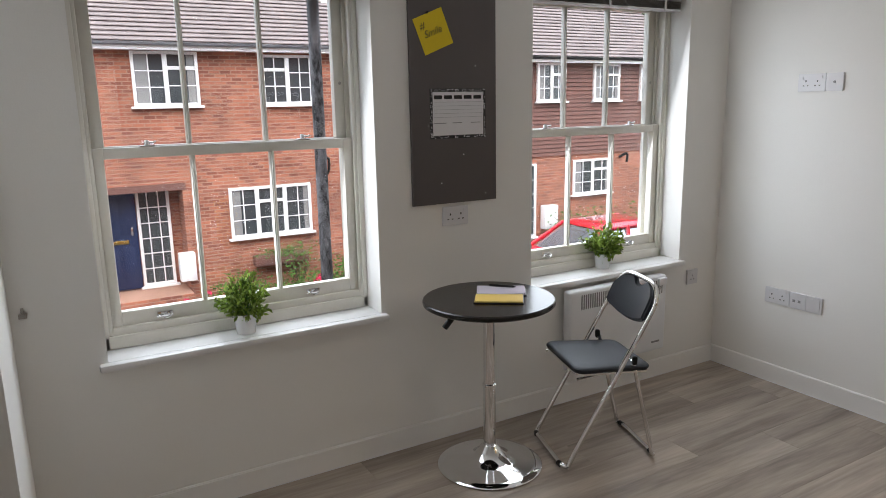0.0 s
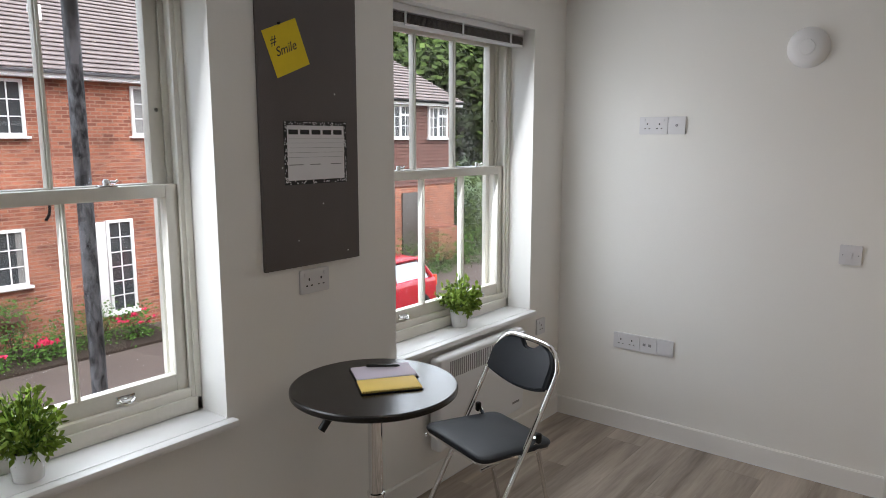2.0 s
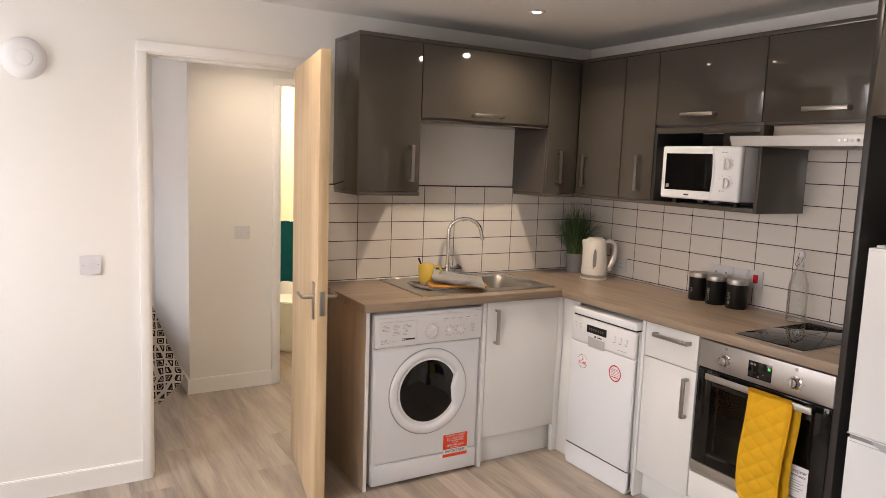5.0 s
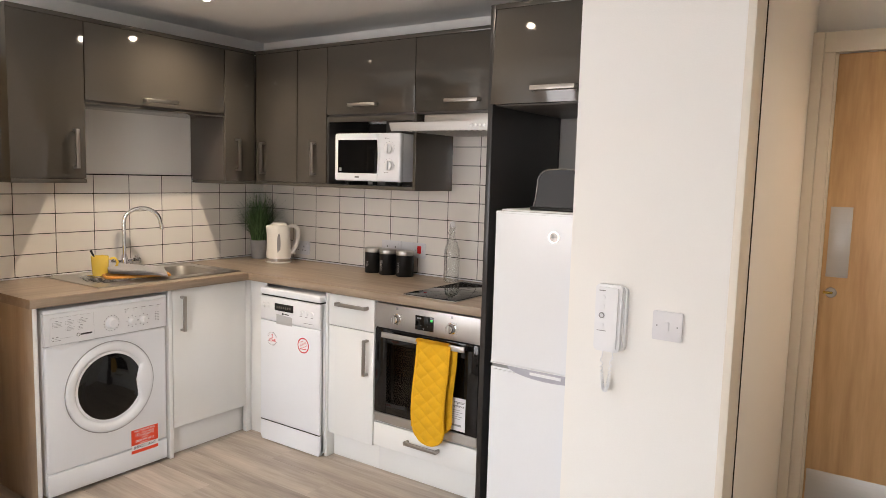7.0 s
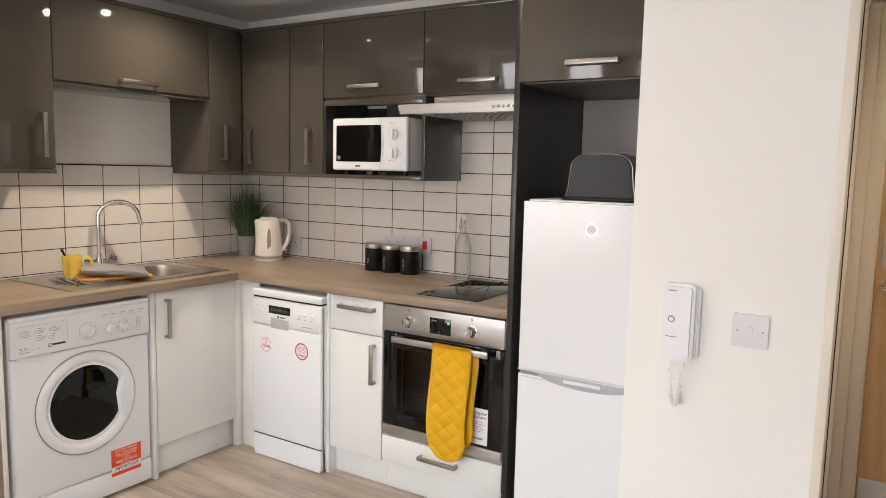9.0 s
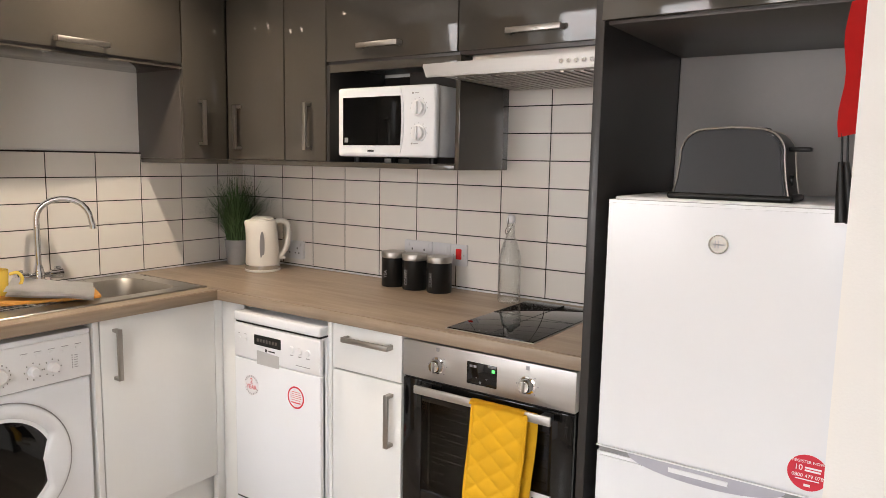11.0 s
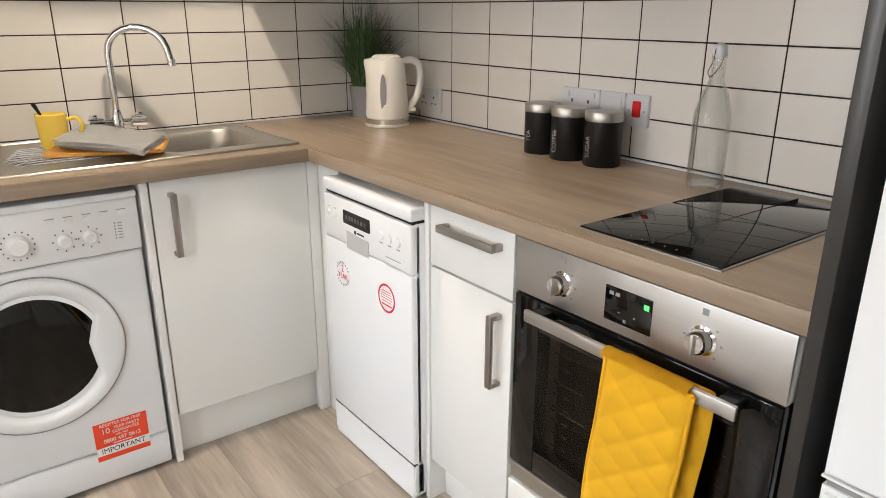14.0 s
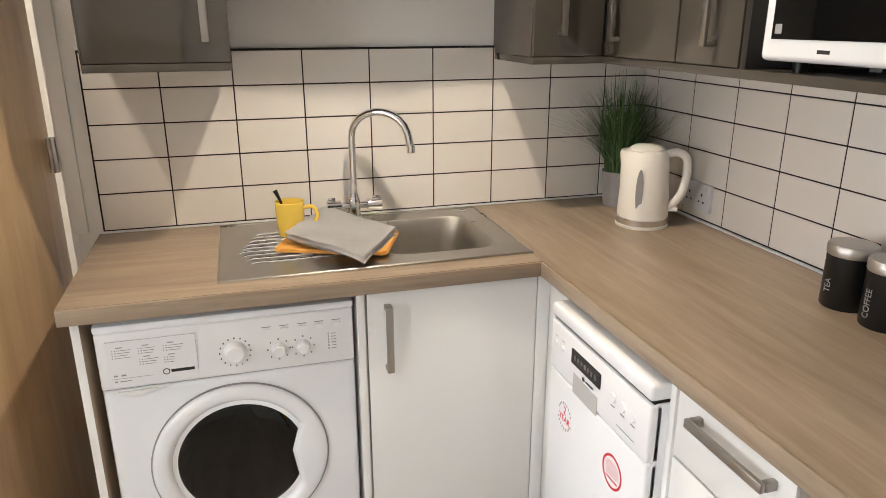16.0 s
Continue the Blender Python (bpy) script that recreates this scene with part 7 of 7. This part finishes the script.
ext_window(h1, -.6, .6, 1.60, 2.64, FY - .01, [(0, .5, False, 2, 3), (.5, 1, True, 2, 2)], .10)
ext_window(h1, 8.0, 9.2, 1.60, 2.64, FY - .01, [(0, .5, False, 2, 3), (.5, 1, True, 2, 2)], .10)
# porch recess with navy door and glazed side light
part("porch_lintel", box((.95, FY - .012, -.13), (2.99, FY + .05, .02), .004), M_HANG, h1, "brick lintel over the porch", smooth=False)
YD = FY + PD - .07
dr = part("front_door", box((1.30, YD, -2.24), (2.03, YD + .06, -.13), .006), M_NAVY, h1, "navy blue front door")
part("letter_plate", box((1.52, YD - .015, -1.25), (1.84, YD, -1.17), .004), M_BRASS, dr)
part("knocker", box((1.90, YD - .03, -1.08), (1.94, YD, -.90), .004), M_CHROME, dr)
for z in (-2.08, -1.06):
    for xa, xb in ((1.38, 1.62), (1.70, 1.95)):
        part("door_panel", box((xa, YD - .008, z), (xb, YD, z + .75), .004), M_NAVY, dr)
ext_window(h1, 2.05, 2.72, -2.22, -.125, YD + .03, [(0, 1, False, 3, 6)], 0)
part("doorstep", box((1.03, FY - .45, GZ), (2.90, FY + PD - .01, -2.27), .01), M_BRICK, h1, smooth=False)
part("meter_box", box((2.70, FY - .24, -2.05), (3.02, FY - .004, -1.45), .01), M_UPVC, h1, "white meter cupboard")
d2 = part("front_door", box((6.78, FY - .06, -2.20), (7.25, FY - .004, -.18), .006), M_UPVC, h1, "white front door")
part("door_panel", box((6.85, FY - .07, -1.9), (7.18, FY - .06, -1.2), .004, box((6.85, FY - .07, -1.0), (7.18, FY - .06, -.4), .004)), M_UPVC, d2)
ext_window(h1, 7.27, 7.85, -2.15, -.16, FY - .03, [(0, 1, False, 2, 6)], 0)
part("downpipe_bracket", tube(smooth_path([(6.02, FY - .05, .35), (6.16, FY - .1, .36), (6.17, FY - .08, .10), (6.10, FY - .05, -.05)], 4), .03, 8), M_BLACKP, h1)
part("roof_vent", box((6.6, FY + 1.0, 3.92), (6.8, FY + 1.25, 4.24), .02), M_UPVC, h1)
h2 = terrace("tile_hung_house", 9.85, 19.3, True, True, "end house with dark tile-hung upper storey and hipped roof", 2.72)
for xa in (12.2, 14.2, 16.0, 17.85):
    ext_window(h2, xa, xa + .98, 1.55, 2.56, FY - .06, [(0, .5, False, 2, 3), (.5, 1, True, 2, 2)], .10)
ext_window(h2, 13.55, 15.0, -1.10, -.10, FY - .01, [(0, .5, False, 2, 3), (.5, 1, True, 2, 2)], .10)
ext_window(h2, 11.6, 12.2, -2.15, -.12, FY - .03, [(0, 1, False, 2, 5)], 0)
part("meter_box", box((12.4, FY - .24, -1.95), (12.85, FY - .004, -1.3), .01), M_UPVC, h2)
part("front_door", box((16.6, FY - .06, -2.2), (17.4, FY - .004, -.15), .006), M_GREYMATT, h2, "dark grey front door")
part("porch_wall", box((17.6, FY - .7, -2.3), (18.6, FY - .004, -1.3), .01), M_BRICK, h2)
part("wall_lamp", tube(smooth_path([(15.3, FY - .03, -.1), (15.45, FY - .2, .0), (15.45, FY - .2, -.25)], 4), .04, 8), M_BLACKP, h2)
h3 = thing("far_house", (40, 30, GZ), "pale house far down the street", "house")
part("wall", box((30, 30, GZ), (36, 36, 1.0)), M_UPVC, h3, smooth=False)
ext_window(h3, 31, 32.4, -1.2, .2, 29.98, [(0, .5, False, 2, 3), (.5, 1, True, 2, 2)])
t = bmesh.new()
q = [t.verts.new(p) for p in ((29.6, 29.6, 1.0), (36.4, 29.6, 1.0), (36.4, 36.4, 1.0), (29.6, 36.4, 1.0), (31.5, 33, 3.2), (34.5, 33, 3.2))]
for f in ((0, 1, 5, 4), (1, 2, 5), (2, 3, 4, 5), (3, 0, 4)):
    t.faces.new([q[i] for i in f])
part("roof", t, M_ROOF, h3, smooth=False)

# window box and flower bed
wb = thing("window_box", (4.9, FY - .2, -1.9), "terracotta trough with trailing plants on the house wall", "planter")
part("trough", box((4.28, FY - .30, -1.93), (5.50, FY - .03, -1.70), .02), M_HANG, wb)


def shrub(name, x, y, z, r, hgt, n, material, seed, label, flowers=0, leafsize=.07):
    random.seed(seed)
    t = thing(name, (x, y, z), label, "plant")
    bm, fb, st = bmesh.new(), bmesh.new(), None
    for k in range(9):
        a0 = random.random() * 6.28
        st = tube([(x, y, z - .03), (x + .5 * r * math.cos(a0), y + .5 * r * math.sin(a0), z + hgt * .6)], .008, 5, st)
    part("stem", st, M_BARK, t)
    for k in range(n):
        v = Vector((random.gauss(0, .5), random.gauss(0, .5), abs(random.gauss(.3, .45))))
        p = Vector((x + v.x * r, y + v.y * r, z + min(v.z, 1.15) * hgt))
        d = Vector((random.gauss(0, 1), random.gauss(0, 1), random.gauss(.4, .6))).normalized()
        leaf(bm, p, d, d.orthogonal().normalized(), leafsize * (.6 + random.random()), leafsize * .3)
    tagged(part("foliage", bm, material, t), kind="stuff")
    if flowers:
        for k in range(flowers):
            p = Vector((x + random.gauss(0, .5) * r, y - r * .3 + random.gauss(0, .3) * r, z + hgt * (.5 + .5 * random.random())))
            for j in range(6):
                d = Vector((random.gauss(0, 1), random.gauss(0, 1), random.gauss(.2, .8))).normalized()
                leaf(fb, p, d, d.orthogonal().normalized(), .07, .035)
        tagged(part("blossoms", fb, M_FLOWER, t, "pink blossoms"), kind="stuff")


shrub("trough_plants", 4.9, FY - .17, -1.72, .62, .16, 420, M_SHRUB, 4, "trailing green plants in the trough", leafsize=.05)
solid("flower_bed", box((2.9, FY - 1.55, GZ - .1), (8.0, FY - .02, GZ + .06), .03), M_SOIL, "dark earth flower bed along the house", "flower bed", "structure")
for i, (x, y, r, hh, fl) in enumerate(((3.35, FY - 1.2, .42, .42, 4), (4.0, FY - .9, .45, .50, 0), (4.45, FY - 1.2, .30, .30, 3), (5.1, FY - .7, .40, .95, 0), (5.4, FY - 1.1, .38, .45, 10), (6.0, FY - .9, .45, .6, 0), (6.6, FY - .8, .45, .7, 2), (7.3, FY - 1.0, .45, .6, 9))):
    shrub("garden_shrub", x, y, GZ + .05, r, hh, 420, M_SHRUB, 30 + i, "leafy green garden shrub with pink flowers" if fl else "leafy green garden shrub in the bed", fl)
for i, (x, y) in enumerate(((12.6, FY - .9), (13.8, FY - .8), (15.6, FY - .9), (17.0, FY - 1.2), (18.6, FY - 1.0))):
    shrub("garden_shrub", x, y, GZ, .6, 1.0, 520, M_SHRUB, 50 + i, "tall green shrub before the tile-hung house", 0, .09)

# lamp pole close to the window
px_, py_ = 1.962, 4.62
po = thing("street_lamp_pole", (px_, py_, GZ - .02), "weathered black metal street pole beside the window", "street lamp")
part("shaft", tube([(px_, py_, GZ - .02), (px_, py_, -1.2), (px_, py_, -1.15), (px_, py_, 4.2)], [.065, .065, .042, .038], 20), M_POLE, po)
part("bracket", tube(smooth_path([(px_, py_, 4.15), (px_ - .2, py_ + .2, 4.5), (px_ - .7, py_ + .7, 4.55)], 5), .03, 10), M_POLE, po)
part("lantern", box((px_ - 1.05, py_ + .55, 4.48), (px_ - .6, py_ + .85, 4.62), .04), M_POLE, po)


# parked red car
def car(x, y, rot):
    z = GZ
    m = pose(x, y, z, 0, 0, rot)
    t = thing("parked_car", (x, y, z), "small bright red hatchback parked at the kerb", "car")
    secs = [(-1.85, .32, .72, .62, .10), (-1.72, .26, .80, .80, .12), (-1.15, .24, .92, .84, .12), (0, .24, .96, .86, .12), (1.2, .24, .98, .85, .12), (1.75, .26, .95, .80, .12), (1.88, .34, .86, .66, .10)]
    bm = bmesh.new()
    rings = []
    for xx, zl, zh, hw, rr in secs:
        o = rounded(-hw, zl, hw, zh, rr, 4)
        rings.append([bm.verts.new((xx, u, v)) for u, v in o])
    for r0, r1 in zip(rings, rings[1:]):
        for i in range(len(r0)):
            j = (i + 1) % len(r0)
            bm.faces.new((r0[i], r0[j], r1[j], r1[i]))
    bm.faces.new(rings[0])
    bm.faces.new(rings[-1][::-1])
    body = part("body", move(bm, m), M_CAR, t)

    def cabin(grow, z1, mt, name, label):
        b2 = bmesh.new()
        rr = []
        for zz, xa, xb, hw in ((.92, -1.10 - grow, 1.66 + grow, .78 + grow), (1.20, -.66 - grow, 1.52 + grow, .70 + grow), (z1 - .05, -.32 - grow, 1.36 + grow, .61 + grow), (z1, -.16, 1.16, .52)):
            o = rounded(xa, -hw, xb, hw, .16, 5)
            rr.append([b2.verts.new((u, v, zz)) for u, v in o])
        for r0, r1 in zip(rr, rr[1:]):
            for i in range(len(r0)):
                j = (i + 1) % len(r0)
                b2.faces.new((r0[i], r0[j], r1[j], r1[i]))
        b2.faces.new(rr[-1])
        return part(name, move(b2, m), mt, t, label)
    cabin(0, 1.44, M_CARGLASS, "glasshouse", "car windows mirroring the pale sky")
    b3 = bmesh.new()
    rr = []
    for zz, xa, xb, hw in ((1.385, -.36, 1.40, .635), (1.43, -.30, 1.34, .60), (1.475, -.10, 1.12, .48)):
        rr.append([b3.verts.new((u, v, zz)) for u, v in rounded(xa, -hw, xb, hw, .18, 5)])
    for r0, r1 in zip(rr, rr[1:]):
        for i in range(len(r0)):
            j = (i + 1) % len(r0)
            b3.faces.new((r0[i], r0[j], r1[j], r1[i]))
    b3.faces.new(rr[-1])
    part("roof", move(b3, m), M_CAR, t)
    for s in (-1, 1):
        for pts in (((-1.12, s * .80, .93), (-.34, s * .635, 1.40)), ((.35, s * .80, .93), (.42, s * .63, 1.42)), ((1.62, s * .78, .95), (1.34, s * .62, 1.40)), ((-.30, s * .63, 1.40), (1.36, s * .62, 1.40))):
            part("pillar", tube([m @ Vector(p) for p in pts], .045, 8), M_CAR, t)
        part("mirror", move(box((-.78, s * .90 - .09, .98), (-.62, s * .90 + .09, 1.10), .03), m), M_CAR, t)
        part("headlight", move(box((-1.80, s * .55 - .16, .62), (-1.68, s * .55 + .16, .76), .03), m), M_UPVC, t, "clear headlight")
        part("tail_light", move(box((1.80, s * .62 - .12, .70), (1.88, s * .62 + .10, .95), .02), m), M_RED, t, "red tail light")
        for xx in (-1.20, 1.22):
            tr_ = part("wheel", move(lathe([(.16, -.09), (.29, -.09), (.31, -.06), (.31, .06), (.29, .09), (.16, .09)], 32, (0, 0, 0), axis="y"), m @ Matrix.Translation((xx, s * .76, .31))), M_RUBBER, t, "black tyre")
            part("rim", move(lathe([(0, -.05), (.16, -.085), (.17, 0), (.16, .085), (0, .05)], 20, (0, 0, 0), axis="y"), m @ Matrix.Translation((xx, s * .76, .31))), M_NICKEL, tr_)


car(10.95, 11.75, 0)


def tree(x, y, hgt, crown, seed, n=9000, leafsize=.40):
    random.seed(seed)
    z = GZ - .32
    t = thing("tree", (x, y, z), "tall leafy green tree beyond the houses", "tree", "street trees")
    top = Vector((x + .3, y, z + hgt * .75))
    bm = tube(smooth_path([(x, y, z), (x + .1, y, z + hgt * .25), (x - .1, y + .1, z + hgt * .5), top], 4), [.32 * (1 - .055 * i) for i in range(13)], 12)
    part("trunk", bm, M_BARK, t)
    lb = bmesh.new()
    cl = []
    for k in range(20):
        a0, f = random.random() * 6.283, .25 + .6 * random.random()
        p0 = Vector((x, y, z + hgt * f))
        rr = crown * (.5 + .6 * random.random()) * (1.1 - abs(f - .5))
        p1 = p0 + Vector((rr * math.cos(a0), rr * math.sin(a0), hgt * (.05 + .22 * random.random())))
        limb = tube([p0, p0.lerp(p1, .5) + Vector((0, 0, .25)), p1], [.10, .06, .02], 7)
        part("limb", limb, M_BARK, t)
        cl.append((p1, crown * (.28 + .2 * random.random())))
        cl.append((p0.lerp(p1, .55) + Vector((0, 0, .5)), crown * .3))
    for k in range(n):
        c, r = cl[k % len(cl)]
        v = Vector((random.gauss(0, 1), random.gauss(0, 1), random.gauss(0, .8))).normalized() * r * random.random() ** .33
        d = Vector((random.gauss(0, 1), random.gauss(0, 1), random.gauss(-.2, .7))).normalized()
        leaf(lb, c + v, d, d.orthogonal().normalized(), leafsize * (.6 + .8 * random.random()), leafsize * .28)
    tagged(part("crown", lb, M_TREE, t), kind="stuff")


for i, (x, y, hh, cr) in enumerate(((23, 19, 10, 4.0), (27, 24, 12, 5), (21.5, 25, 12, 5), (30, 14, 9, 4), (33, 19, 12, 5.5), (26, 33, 14, 6), (38, 12, 11, 5), (42, 24, 14, 6.5), (35, 28, 13, 6))):
    tree(x, y, hh, cr, 70 + i)
for i, (x, y) in enumerate(((21.0, 14.8), (22.5, 15.6), (24.5, 16.2), (27, 17), (30, 18), (20.6, 17.5), (34, 16), (38, 18), (24, 21), (28, 22))):
    shrub("hedge_bush", x, y, GZ - .32, 1.6, 2.6, 1500, M_TREE, 90 + i, "dense green hedge bush beside the street", 0, .16)

# ---- floor planks ----
random.seed(5)
made = 0
PW, PL = 0.192, 1.285
row = 0
y = -1.70
planks = {}
while y < WY:
    x = WEST - (row * 0.43) % PL
    while x < 6.3:
        xa, xb, ya, yb = max(x, WEST), min(x + PL, 6.3), y, min(y + PW, WY)
        if xb - xa > .03:
            key = (round(xb - xa, 3), round(yb - ya, 3))
            if key not in planks:
                t = box((0, 0, -.004), (key[0] - .0006, key[1] - .0006, 0))
                es = [e for e in t.edges if all(v.co.z > -1e-6 for v in e.verts)]
                bmesh.ops.bevel(t, geom=es, offset=.0003, segments=1, affect="EDGES")
                planks[key] = finish(t, "plank", M_FLOOR, False)
            p = new("plank", planks[key])
            p.location, p.parent = (xa, ya, 0), floor
        x += PL
    y += PW
    row += 1

# ---- wall tiles ----
TH = 0.10
solid("grout_bed", box((WX - .0112, -1.54, WT), (WX, .232, 1.432), 0, box((1.532, HY, WT), (WX - .0112, HY + .0112, 1.76))), M_GROUT, "dark grey grout bed behind the tiles", "grout", "structure", smooth=False)
tile_meshes = {}


def tile(parent, m, w, h):
    key = (round(w, 4), round(h, 4))
    if key not in tile_meshes:
        t = box((.0019, .0019, 0), (w - .0019, h - .0019, .0065))
        es = [e for e in t.edges if all(v.co.z > .006 for v in e.verts)]
        bmesh.ops.bevel(t, geom=es, offset=.0009, segments=1, affect="EDGES")
        tile_meshes[key] = finish(t, "wall_tile", M_TILE, True)
    o = new("wall_tile", tile_meshes[key])
    o.parent, o.matrix_basis = parent, m


ROWS_Z = [(.918, 1.0275)] + [(1.0275 + TH * i, 1.0275 + TH * (i + 1)) for i in range(4)]
edges = [.229, .027] + [.027 - .2020 * i for i in range(1, 8)] + [-1.540]
for za, zb_ in ROWS_Z:
    for ya, yb in zip(edges, edges[1:]):
        if ya - yb > .02:
            tile(wall_east, on_w(WX - .006, ya, za), ya - yb, min(zb_, 1.430) - za)
hx = [3.653] + [3.562 - .2003 * i for i in range(0, 11)]
hx = [x for x in hx if x > 1.56] + [1.533]
for k in range(8):
    za = .918 if k == 0 else 1.0275 + TH * (k - 1)
    zb_ = 1.0275 + TH * k
    for xa, xb in zip(hx, hx[1:]):
        if zb_ > 1.45 and xa > 2.20:
            continue
        if xa - xb > .02:
            tile(wall_south, on_n(xa, HY + .006, za), xa - xb, zb_ - za)
